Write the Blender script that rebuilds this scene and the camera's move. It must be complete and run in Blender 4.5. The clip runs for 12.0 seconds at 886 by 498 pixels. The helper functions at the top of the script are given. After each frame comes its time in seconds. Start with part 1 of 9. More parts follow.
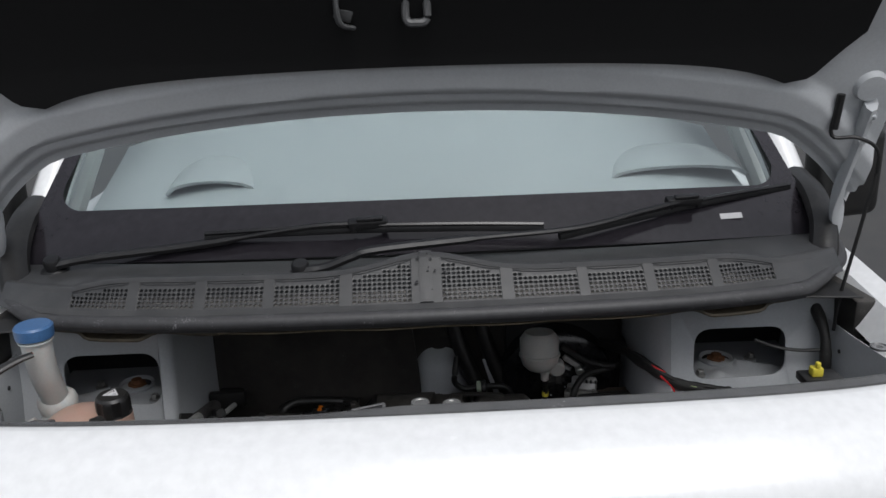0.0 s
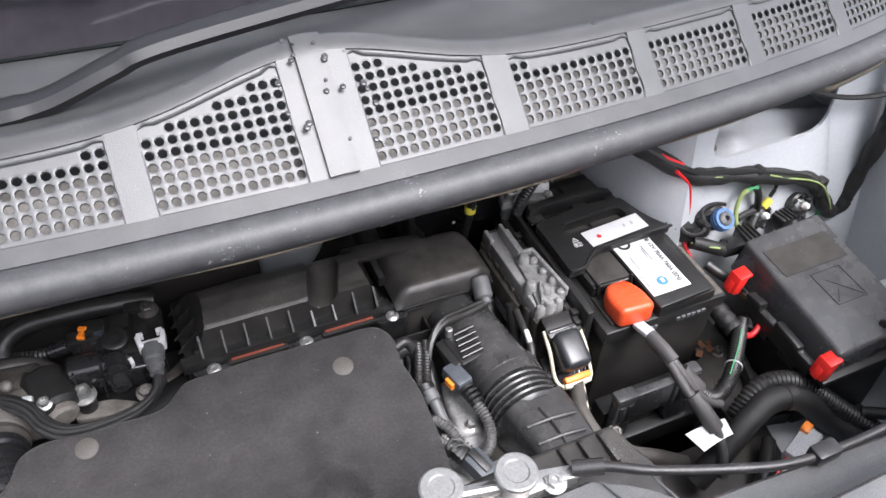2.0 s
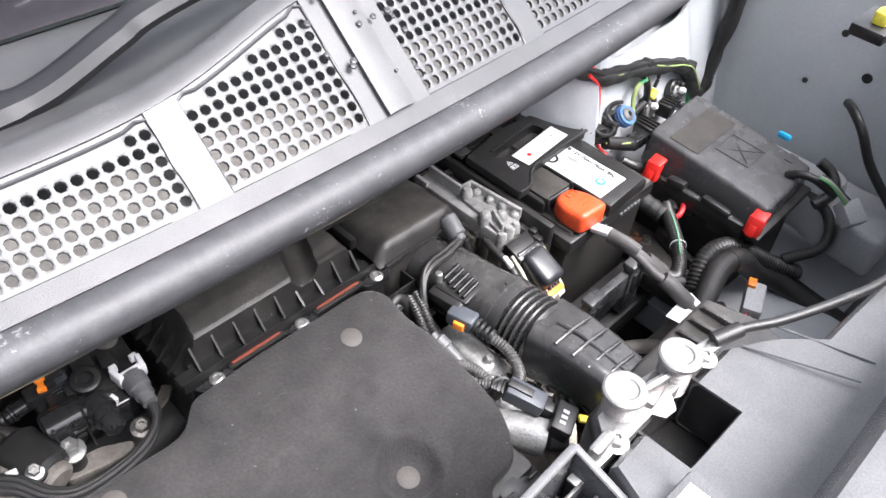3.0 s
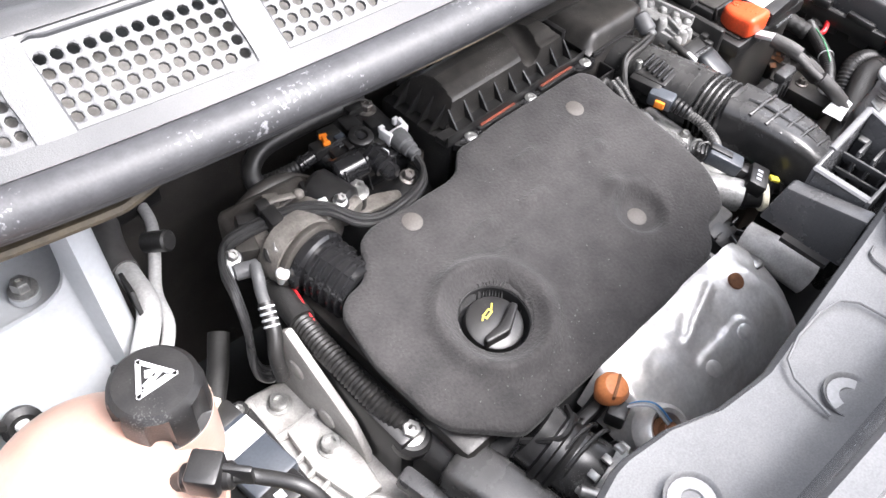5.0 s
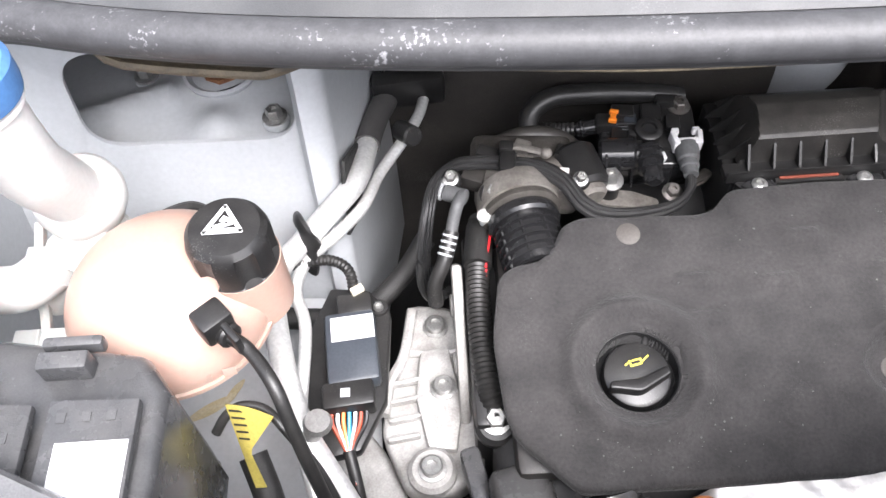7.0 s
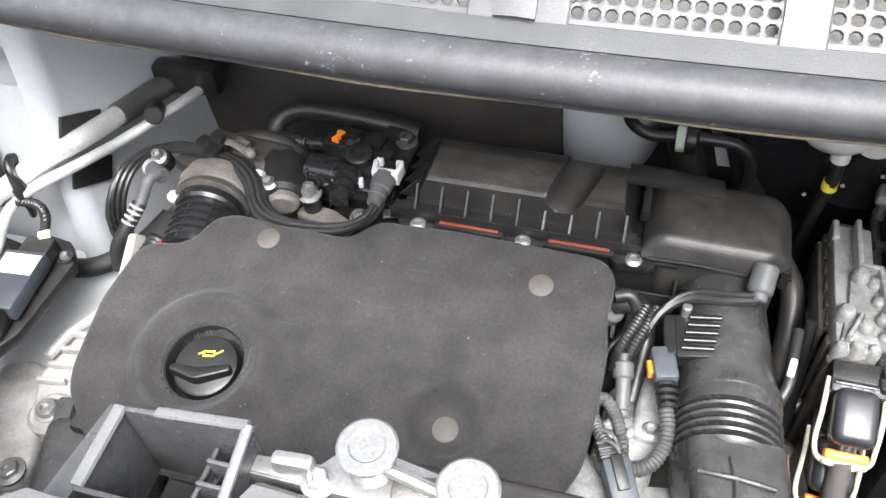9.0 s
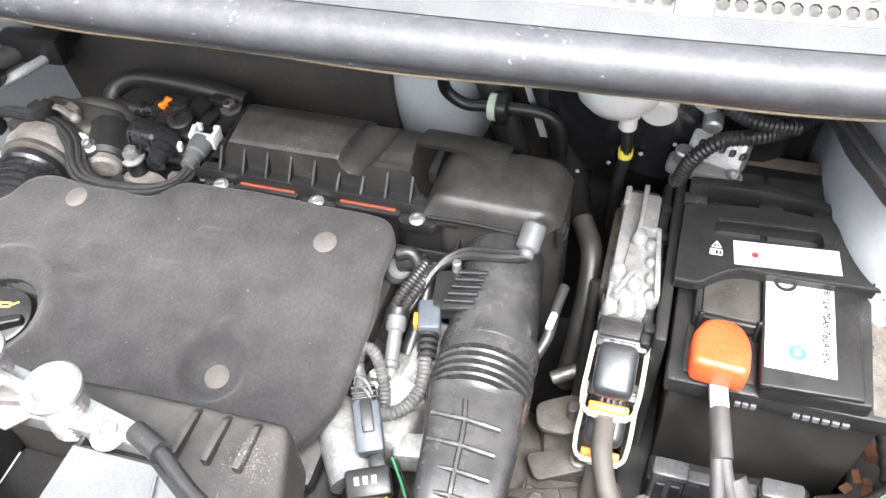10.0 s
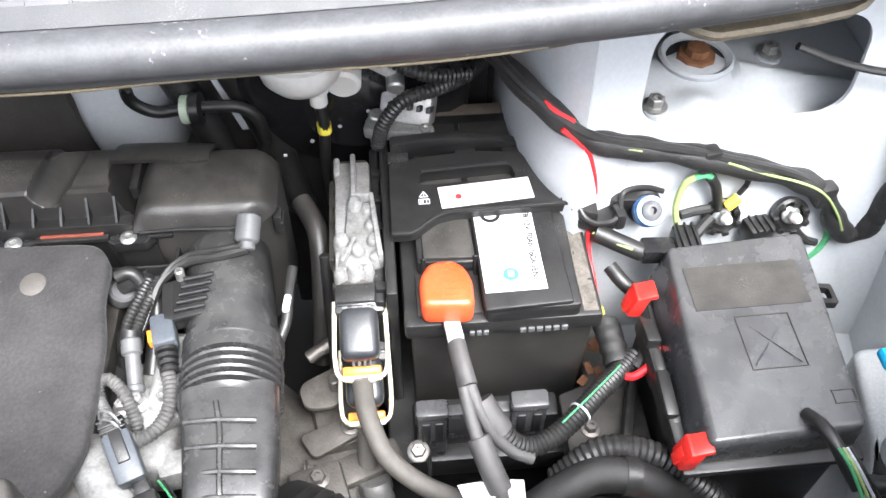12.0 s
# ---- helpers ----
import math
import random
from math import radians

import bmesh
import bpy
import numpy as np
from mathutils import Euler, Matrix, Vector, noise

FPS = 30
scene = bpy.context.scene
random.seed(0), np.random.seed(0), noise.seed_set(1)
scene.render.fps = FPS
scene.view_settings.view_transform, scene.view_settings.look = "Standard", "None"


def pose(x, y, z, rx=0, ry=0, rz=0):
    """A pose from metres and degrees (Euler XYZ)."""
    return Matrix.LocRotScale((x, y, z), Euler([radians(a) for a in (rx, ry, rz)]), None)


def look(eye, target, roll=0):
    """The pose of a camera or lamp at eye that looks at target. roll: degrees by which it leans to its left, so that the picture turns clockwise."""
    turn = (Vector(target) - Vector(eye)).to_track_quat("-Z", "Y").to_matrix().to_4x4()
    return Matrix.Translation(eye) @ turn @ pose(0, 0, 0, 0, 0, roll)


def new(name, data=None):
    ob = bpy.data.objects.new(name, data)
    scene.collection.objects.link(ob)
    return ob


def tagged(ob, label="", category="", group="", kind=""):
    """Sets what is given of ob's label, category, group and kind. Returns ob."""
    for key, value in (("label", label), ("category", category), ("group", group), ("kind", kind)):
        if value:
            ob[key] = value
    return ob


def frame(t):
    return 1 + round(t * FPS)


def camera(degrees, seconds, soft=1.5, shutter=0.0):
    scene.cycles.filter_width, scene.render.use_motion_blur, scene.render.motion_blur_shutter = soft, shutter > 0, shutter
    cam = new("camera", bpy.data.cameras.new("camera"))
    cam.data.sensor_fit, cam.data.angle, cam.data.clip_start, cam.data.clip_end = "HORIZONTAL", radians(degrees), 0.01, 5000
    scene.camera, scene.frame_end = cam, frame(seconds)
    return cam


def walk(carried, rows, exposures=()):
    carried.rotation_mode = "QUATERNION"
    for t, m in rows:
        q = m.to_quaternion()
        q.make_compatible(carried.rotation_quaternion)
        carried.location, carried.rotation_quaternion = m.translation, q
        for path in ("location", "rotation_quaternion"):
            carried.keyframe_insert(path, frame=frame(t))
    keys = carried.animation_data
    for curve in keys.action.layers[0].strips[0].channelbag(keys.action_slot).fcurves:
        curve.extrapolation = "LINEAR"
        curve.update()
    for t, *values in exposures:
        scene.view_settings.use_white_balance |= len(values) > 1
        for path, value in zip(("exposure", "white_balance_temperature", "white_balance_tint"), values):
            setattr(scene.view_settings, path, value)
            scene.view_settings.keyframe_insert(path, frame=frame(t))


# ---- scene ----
cam = camera(56.1, 12.0)
PATH = [
    (0, (0.012, -0.009, 1.682), (0.067, 1.897, 1.076), -1.8),
    (0.5, (0.007, 0.361, 1.65), (0.083, 2.164, 0.789), -1.3),
    (1, (-0.017, 0.645, 1.61), (0.162, 2.211, 0.379), 0.2),
    (1.5, (-0.086, 0.755, 1.574), (0.322, 2.139, 0.189), 2.0),
    (2, (-0.122, 0.874, 1.539), (0.527, 2.165, 0.157), 3.6),
    (2.5, (-0.173, 0.949, 1.491), (0.761, 2.067, 0.12), 5.8),
    (2.7, (-0.226, 0.97, 1.485), (0.819, 2.001, 0.127), 6.6),
    (4.3, (-0.492, 1.029, 1.479), (0.577, 1.742, -0.054), 6.7),
    (4.5, (-0.526, 1.024, 1.472), (0.544, 1.758, -0.05), 6.7),
    (5, (-0.595, 1.006, 1.461), (0.363, 1.861, -0.072), 4.7),
    (5.5, (-0.613, 0.988, 1.455), (0.19, 1.956, -0.101), 3.2),
    (6, (-0.552, 0.949, 1.477), (-0.055, 1.997, -0.153), 0.5),
    (6.5, (-0.469, 0.949, 1.472), (-0.241, 2.084, -0.158), -1.7),
    (6.7, (-0.433, 0.955, 1.459), (-0.302, 2.11, -0.168), -2.7),
    (8.3, (-0.128, 0.931, 1.452), (-0.495, 2.07, -0.15), -5.3),
    (8.5, (-0.073, 0.938, 1.436), (-0.459, 2.119, -0.131), -4.7),
    (9, (0.099, 0.955, 1.414), (-0.34, 2.191, -0.095), -5.2),
    (9.5, (0.209, 0.956, 1.404), (-0.231, 2.191, -0.106), -4.9),
    (10, (0.287, 0.961, 1.4), (-0.147, 2.2, -0.109), -4.4),
    (10.5, (0.352, 0.962, 1.393), (-0.084, 2.2, -0.115), -4.5),
    (11, (0.41, 0.955, 1.399), (-0.002, 2.193, -0.116), -4.3),
    (11.5, (0.402, 0.956, 1.396), (0.248, 2.234, -0.134), -1.9),
    (12, (0.328, 0.946, 1.408), (0.443, 2.217, -0.132), 0.4),
]
EXPOSURES = [(0.0, -0.40, 6250, 10), (0.5, -0.66, 6200, 10), (1.0, 0.0, 6150, 10), (1.3, 0.65, 6150, 10), (1.6, 1.34, 6150, 14), (2.0, 1.58, 6150, 14), (2.7, 1.98, 6200, 14),
             (4.5, 2.36, 6250, 14), (5.5, 2.46, 6250, 14), (6.5, 2.26, 6250, 14), (8.5, 2.07, 6250, 12), (9.0, 2.20, 6250, 10), (9.5, 2.66, 6250, 10), (10.5, 2.90, 6200, 10), (11.5, 2.88, 6150, 10), (12.0, 2.70, 6150, 10)]
walk(cam, [(t, look(eye, target, roll)) for t, eye, target, roll in PATH], EXPOSURES)

# ---- world, sun, exposure ----
world = bpy.data.worlds.new("overcast_sky")
scene.world = world
world.use_nodes = True
wt = world.node_tree
sky = wt.nodes.new("ShaderNodeTexSky")
sky.sky_type = 'NISHITA'
sky.sun_disc = False
sky.sun_elevation = radians(60)
sky.sun_rotation = radians(156)
sky.dust_density = 6.0
sky.air_density = 1.2
hsv = wt.nodes.new("ShaderNodeHueSaturation")
hsv.inputs["Saturation"].default_value = 0.28
bg = wt.nodes["Background"]
bg.inputs["Strength"].default_value = 0.15
wt.links.new(sky.outputs[0], hsv.inputs["Color"])
wt.links.new(hsv.outputs[0], bg.inputs["Color"])
sun = new("sun", bpy.data.lights.new("sun", 'SUN'))
sun.data.energy = 1.3
sun.data.angle = radians(36)
sun.data.color = (1.0, 0.97, 0.93)
sun.rotation_euler = Vector((0.20, -0.46, 0.865)).to_track_quat('Z', 'Y').to_euler()


# ---- materials ----
def mat(name, col, rough=0.5, metal=0.0, col2=None, scale=30.0, amount=0.5, fine=400.0, bump=0.05,
        coat=0.0, dust=None, dust_amt=0.0, sss=0.0, rough2=None, grain=0.12, speck=0.0, speck_col=(0.3, 0.29, 0.28), speck_size=800.0):
    """Principled material with colour variation at two scales, fine relief and an optional layer of dust."""
    m = bpy.data.materials.new(name)
    m.use_nodes = True
    nt = m.node_tree
    p = nt.nodes["Principled BSDF"]
    geo = nt.nodes.new("ShaderNodeNewGeometry")
    n1 = nt.nodes.new("ShaderNodeTexNoise")
    n1.inputs["Scale"].default_value, n1.inputs["Detail"].default_value = scale, 6
    n1.inputs["Roughness"].default_value = 0.65
    nt.links.new(geo.outputs["Position"], n1.inputs["Vector"])
    n2 = nt.nodes.new("ShaderNodeTexNoise")
    n2.inputs["Scale"].default_value, n2.inputs["Detail"].default_value = fine, 3
    nt.links.new(geo.outputs["Position"], n2.inputs["Vector"])
    ramp = nt.nodes.new("ShaderNodeMapRange")
    ramp.inputs["From Min"].default_value, ramp.inputs["From Max"].default_value = 0.35, 0.68
    nt.links.new(n1.outputs["Fac"], ramp.inputs["Value"])
    mul = nt.nodes.new("ShaderNodeMath")
    mul.operation = 'MULTIPLY'
    mul.inputs[1].default_value = amount
    nt.links.new(ramp.outputs[0], mul.inputs[0])
    mix = nt.nodes.new("ShaderNodeMix")
    mix.data_type = 'RGBA'
    c2 = col2 or tuple(min(1.0, c * 1.35 + 0.004) for c in col)
    mix.inputs["A"].default_value, mix.inputs["B"].default_value = (*col, 1), (*c2, 1)
    nt.links.new(mul.outputs[0], mix.inputs["Factor"])
    last = mix.outputs["Result"]
    if dust:
        up = nt.nodes.new("ShaderNodeSeparateXYZ")
        nt.links.new(geo.outputs["Normal"], up.inputs[0])
        n3 = nt.nodes.new("ShaderNodeTexNoise")
        n3.inputs["Scale"].default_value, n3.inputs["Detail"].default_value = scale * 2.3, 8
        nt.links.new(geo.outputs["Position"], n3.inputs["Vector"])
        mm = nt.nodes.new("ShaderNodeMath")
        mm.operation = 'MULTIPLY'
        nt.links.new(up.outputs["Z"], mm.inputs[0])
        nt.links.new(n3.outputs["Fac"], mm.inputs[1])
        mr = nt.nodes.new("ShaderNodeMapRange")
        mr.inputs["From Min"].default_value, mr.inputs["From Max"].default_value = 0.2, 0.62
        mr.inputs["To Max"].default_value = dust_amt
        nt.links.new(mm.outputs[0], mr.inputs["Value"])
        mix2 = nt.nodes.new("ShaderNodeMix")
        mix2.data_type = 'RGBA'
        mix2.inputs["B"].default_value = (*dust, 1)
        nt.links.new(mr.outputs[0], mix2.inputs["Factor"])
        nt.links.new(last, mix2.inputs["A"])
        last = mix2.outputs["Result"]
    if speck:
        n4 = nt.nodes.new("ShaderNodeTexNoise")
        n4.inputs["Scale"].default_value, n4.inputs["Detail"].default_value = speck_size, 2
        nt.links.new(geo.outputs["Position"], n4.inputs["Vector"])
        n5 = nt.nodes.new("ShaderNodeTexNoise")
        n5.inputs["Scale"].default_value, n5.inputs["Detail"].default_value = 24.0, 4
        nt.links.new(geo.outputs["Position"], n5.inputs["Vector"])
        pr = nt.nodes.new("ShaderNodeMath")
        pr.operation = 'MULTIPLY'
        nt.links.new(n4.outputs["Fac"], pr.inputs[0])
        nt.links.new(n5.outputs["Fac"], pr.inputs[1])
        sr = nt.nodes.new("ShaderNodeMapRange")
        sr.inputs["From Min"].default_value, sr.inputs["From Max"].default_value = 0.375, 0.47
        sr.inputs["To Max"].default_value = speck
        nt.links.new(pr.outputs[0], sr.inputs["Value"])
        mix3 = nt.nodes.new("ShaderNodeMix")
        mix3.data_type = 'RGBA'
        mix3.inputs["B"].default_value = (*speck_col, 1)
        nt.links.new(sr.outputs[0], mix3.inputs["Factor"])
        nt.links.new(last, mix3.inputs["A"])
        last = mix3.outputs["Result"]
    gr = nt.nodes.new("ShaderNodeMapRange")
    gr.inputs["From Min"].default_value, gr.inputs["From Max"].default_value = 0.3, 0.7
    gr.inputs["To Min"].default_value, gr.inputs["To Max"].default_value = 1 - grain, 1 + grain
    nt.links.new(n2.outputs["Fac"], gr.inputs["Value"])
    vm = nt.nodes.new("ShaderNodeVectorMath")
    vm.operation = 'SCALE'
    nt.links.new(last, vm.inputs[0])
    nt.links.new(gr.outputs[0], vm.inputs["Scale"])
    nt.links.new(vm.outputs[0], p.inputs["Base Color"])
    rr = nt.nodes.new("ShaderNodeMapRange")
    rr.inputs["To Min"].default_value = max(0.02, rough - 0.08)
    rr.inputs["To Max"].default_value = min(1.0, (rough2 or rough + 0.12))
    nt.links.new(n1.outputs["Fac"], rr.inputs["Value"])
    nt.links.new(rr.outputs[0], p.inputs["Roughness"])
    p.inputs["Metallic"].default_value = metal
    p.inputs["Coat Weight"].default_value = coat
    p.inputs["Coat Roughness"].default_value = 0.08
    if sss:
        p.inputs["Subsurface Weight"].default_value = sss
        p.inputs["Subsurface Radius"].default_value = (0.05, 0.025, 0.02)
        p.inputs["Subsurface Scale"].default_value = 0.4
    if bump:
        b = nt.nodes.new("ShaderNodeBump")
        b.inputs["Strength"].default_value = bump
        b.inputs["Distance"].default_value = 0.002
        nt.links.new(n2.outputs["Fac"], b.inputs["Height"])
        nt.links.new(b.outputs[0], p.inputs["Normal"])
    return m


DUST = (0.135, 0.13, 0.124)
M = {}
M['white_paint'] = mat("white_paint", (0.80, 0.81, 0.82), 0.22, 0, (0.76, 0.77, 0.78), 8, 0.4, 60, 0.01, coat=0.6, grain=0.04)
M['body_grey'] = mat("grey_white_body_paint", (0.475, 0.495, 0.515), 0.4, 0, (0.41, 0.425, 0.442), 9, 0.6, 220, 0.04, coat=0.15, dust=(0.44, 0.43, 0.41), dust_amt=0.2, grain=0.04, speck=0.21, speck_col=(0.25, 0.23, 0.2))
M['hood_inner'] = mat("grey_underside_paint", (0.56, 0.58, 0.60), 0.42, 0, (0.47, 0.485, 0.50), 7, 0.6, 220, 0.04, coat=0.1, grain=0.04)
M['black'] = mat("black_plastic", (0.009, 0.009, 0.0095), 0.36, 0, (0.021, 0.020, 0.019), 40, 0.6, 700, 0.08, dust=DUST, dust_amt=0.08, speck=0.24)
M['black_gloss'] = mat("glossy_black_plastic", (0.012, 0.012, 0.013), 0.16, 0, (0.022, 0.022, 0.023), 50, 0.5, 500, 0.03, dust=DUST, dust_amt=0.06, speck=0.12)
M['black_dusty'] = mat("dusty_black_plastic", (0.0135, 0.013, 0.0125), 0.40, 0, (0.036, 0.033, 0.030), 26, 0.85, 650, 0.14, dust=(0.15, 0.138, 0.124), dust_amt=0.24, speck=0.36)
M['shroud'] = mat("grained_black_shroud_plastic", (0.092, 0.093, 0.096), 0.22, 0, (0.128, 0.128, 0.131), 14, 0.7, 900, 0.12, dust=(0.17, 0.168, 0.163), dust_amt=0.22, grain=0.12, speck=0.12)
M['cowl'] = mat("weathered_scuttle_plastic", (0.036, 0.037, 0.039), 0.34, 0, (0.056, 0.057, 0.060), 12, 0.7, 1200, 0.12, dust=(0.15, 0.148, 0.143), dust_amt=0.19, speck=0.15)
M['bead'] = mat("clear_water_bead", (0.05, 0.05, 0.053), 0.04, 0, None, 40, 0.3, 300, 0.0)
M['hose_grey'] = mat("greyed_intake_plastic", (0.021, 0.021, 0.0215), 0.24, 0, (0.042, 0.041, 0.040), 26, 0.7, 800, 0.06, dust=(0.2, 0.195, 0.19), dust_amt=0.18, grain=0.12, speck=0.21)
M['loom'] = mat("bundled_black_wires", (0.013, 0.013, 0.0135), 0.34, 0, (0.028, 0.028, 0.0285), 50, 0.6, 700, 0.1, dust=DUST, dust_amt=0.12, grain=0.12)
M['rubber'] = mat("worn_rubber_seal", (0.029, 0.029, 0.031), 0.52, 0, (0.050, 0.050, 0.053), 55, 0.75, 500, 0.07, dust=(0.22, 0.22, 0.23), dust_amt=0.10, grain=0.12, speck=0.75, speck_size=330.0, speck_col=(0.26, 0.26, 0.27))
M['hose'] = mat("black_rubber_hose", (0.011, 0.011, 0.011), 0.38, 0, (0.027, 0.0255, 0.024), 60, 0.6, 900, 0.12, dust=DUST, dust_amt=0.09, speck=0.24)
M['tape'] = mat("black_cloth_harness_tape", (0.0105, 0.0103, 0.010), 0.5, 0, (0.023, 0.0225, 0.022), 90, 0.6, 1500, 0.35, dust=DUST, dust_amt=0.07, speck=0.24)
M['felt'] = mat("grey_black_foam_felt", (0.0092, 0.0087, 0.0089), 0.9, 0, (0.023, 0.0216, 0.0216), 16, 0.9, 330, 0.6, dust=(0.095, 0.089, 0.088), dust_amt=0.22, grain=0.22, speck=0.05)
M['felt'].node_tree.nodes["Principled BSDF"].inputs["Sheen Weight"].default_value = 0.12
M['felt'].node_tree.nodes["Principled BSDF"].inputs["Sheen Roughness"].default_value = 0.5
M['pad'] = mat("black_felt_and_well_shade", (0.0032, 0.0032, 0.0036), 0.95, 0, (0.006, 0.006, 0.0065), 30, 0.5, 900, 0.3)
M['firewall'] = mat("brown_black_bulkhead_felt", (0.026, 0.0235, 0.022), 0.85, 0, (0.062, 0.056, 0.050), 9, 0.8, 700, 0.3, dust=DUST, dust_amt=0.25, speck=0.18)
M['alu'] = mat("cast_aluminium", (0.47, 0.463, 0.45), 0.5, 0.2, (0.27, 0.258, 0.24), 38, 0.9, 500, 0.15, speck=0.24, speck_col=(0.1, 0.09, 0.08))
M['alu_grey'] = mat("grey_finned_aluminium", (0.46, 0.455, 0.45), 0.45, 0.5, (0.24, 0.235, 0.225), 60, 0.7, 500, 0.2, speck=0.24, speck_col=(0.08, 0.07, 0.06))
M['alu_mid'] = mat("rough_cast_aluminium", (0.25, 0.234, 0.214), 0.6, 0.3, (0.10, 0.088, 0.076), 40, 0.9, 420, 0.35, speck=0.3, speck_col=(0.09, 0.08, 0.07))
M['alu_pale'] = mat("pale_cast_aluminium", (0.34, 0.34, 0.335), 0.5, 0.3, (0.16, 0.155, 0.148), 75, 0.9, 420, 0.3, speck=0.45, speck_col=(0.12, 0.11, 0.10))
M['cable_grey'] = mat("grey_cloth_cable_sheath", (0.052, 0.050, 0.050), 0.5, 0, (0.085, 0.082, 0.080), 70, 0.6, 1400, 0.3, dust=DUST, dust_amt=0.2)
M['cable_dusty'] = mat("dusty_grey_brown_cable", (0.085, 0.078, 0.070), 0.6, 0, (0.13, 0.12, 0.108), 50, 0.7, 1200, 0.25, dust=(0.2, 0.185, 0.165), dust_amt=0.25)
M['slate_black'] = mat("blue_black_hood_plastic", (0.020, 0.022, 0.026), 0.30, 0, (0.034, 0.036, 0.040), 40, 0.6, 500, 0.05, dust=DUST, dust_amt=0.15)
M['steel_pale'] = mat("pale_worn_steel", (0.32, 0.32, 0.315), 0.4, 0.7, (0.24, 0.235, 0.225), 90, 0.7, 500, 0.2)
M['slate_pale'] = mat("slate_blue_connector_plastic", (0.055, 0.062, 0.073), 0.40, 0, (0.085, 0.093, 0.105), 50, 0.6, 400, 0.06)
M['conduit_grey'] = mat("dusty_grey_ribbed_conduit", (0.055, 0.054, 0.053), 0.42, 0, (0.12, 0.118, 0.115), 60, 0.7, 700, 0.12)
M['clip_grey'] = mat("grey_clip_plastic", (0.21, 0.212, 0.216), 0.45, 0, (0.15, 0.15, 0.152), 60, 0.6, 500, 0.08)
M['ring_green'] = mat("pale_green_ring_plastic", (0.40, 0.46, 0.36), 0.45, 0, (0.32, 0.37, 0.28), 60, 0.5, 500, 0.05)
M['tag_yellow'] = mat("ochre_yellow_tag", (0.46, 0.385, 0.085), 0.5, 0, (0.40, 0.33, 0.10), 60, 0.6, 500, 0.05)
M['alu_dull'] = mat("dirty_shaded_cast_aluminium", (0.115, 0.106, 0.096), 0.55, 0.4, (0.035, 0.030, 0.025), 30, 0.8, 400, 0.3)
M['alu_pipe'] = mat("drawn_aluminium_pipe", (0.66, 0.66, 0.65), 0.36, 0.45, (0.52, 0.52, 0.51), 60, 0.5, 300, 0.1)
M['shield'] = mat("stamped_heat_shield", (0.80, 0.785, 0.765), 0.32, 0.5, (0.52, 0.49, 0.45), 22, 0.75, 240, 0.15, grain=0.08)
M['zinc'] = mat("zinc_plated_steel", (0.44, 0.44, 0.43), 0.38, 0.8, (0.26, 0.25, 0.235), 80, 0.6, 500, 0.15)
M['steel'] = mat("dark_steel", (0.22, 0.21, 0.2), 0.45, 0.8, (0.12, 0.1, 0.09), 60, 0.7, 500, 0.2)
M['rust'] = mat("rusty_steel", (0.16, 0.07, 0.035), 0.75, 0.3, (0.28, 0.13, 0.06), 90, 0.8, 700, 0.4)
M['tank'] = mat("milky_coolant_tank_plastic", (0.39, 0.255, 0.205), 0.3, 0, (0.44, 0.32, 0.27), 9, 0.7, 260, 0.05, sss=0.3, grain=0.03)
M['plate_grey'] = mat("dirty_grey_side_cover", (0.36, 0.35, 0.335), 0.55, 0, (0.24, 0.23, 0.215), 30, 0.8, 500, 0.1)
M['coolant'] = mat("orange_red_coolant_plastic", (0.60, 0.24, 0.14), 0.35, 0, (0.8, 0.3, 0.16), 12, 0.6, 260, 0.03, sss=0.2)
M['milky'] = mat("milky_white_plastic", (0.56, 0.56, 0.545), 0.38, 0, (0.49, 0.48, 0.455), 14, 0.6, 260, 0.05, sss=0.25, grain=0.04)
M['reservoir'] = mat("yellowed_white_plastic", (0.55, 0.54, 0.515), 0.42, 0, (0.46, 0.45, 0.42), 20, 0.6, 260, 0.02, sss=0.15, grain=0.03)
M['blue'] = mat("blue_cap_plastic", (0.050, 0.125, 0.28), 0.35, 0, (0.065, 0.155, 0.32), 18, 0.5, 300, 0.04)
M['cyan'] = mat("light_blue_clip_plastic", (0.02, 0.35, 0.62), 0.35, 0, None, 30, 0.4, 300, 0.04)
M['red'] = mat("orange_red_cap_plastic", (0.72, 0.075, 0.02), 0.38, 0, (0.78, 0.11, 0.04), 25, 0.6, 300, 0.05)
M['clip_red'] = mat("red_clip_plastic", (0.7, 0.02, 0.015), 0.35, 0, (0.75, 0.04, 0.03), 30, 0.5, 300, 0.04)
M['orange'] = mat("orange_lock_plastic", (0.85, 0.22, 0.015), 0.4, 0, (0.88, 0.3, 0.04), 40, 0.5, 300, 0.05)
M['amber'] = mat("orange_brown_dipstick_plastic", (0.55, 0.2, 0.07), 0.4, 0, (0.42, 0.14, 0.05), 40, 0.6, 300, 0.06)
M['yellow'] = mat("yellow_plastic", (0.66, 0.56, 0.06), 0.45, 0, (0.58, 0.48, 0.05), 40, 0.5, 300, 0.06)
M['green'] = mat("green_wire", (0.07, 0.29, 0.13), 0.4, 0, None, 40, 0.3, 300, 0.03)
M['lime'] = mat("yellow_green_wire", (0.27, 0.34, 0.13), 0.4, 0, None, 40, 0.3, 300, 0.03)
M['wire_red'] = mat("red_wire", (0.65, 0.02, 0.025), 0.38, 0, None, 40, 0.3, 300, 0.03)
M['rubber_red'] = mat("red_airbox_gasket", (0.42, 0.07, 0.03), 0.5, 0, (0.3, 0.05, 0.03), 40, 0.5, 300, 0.05)
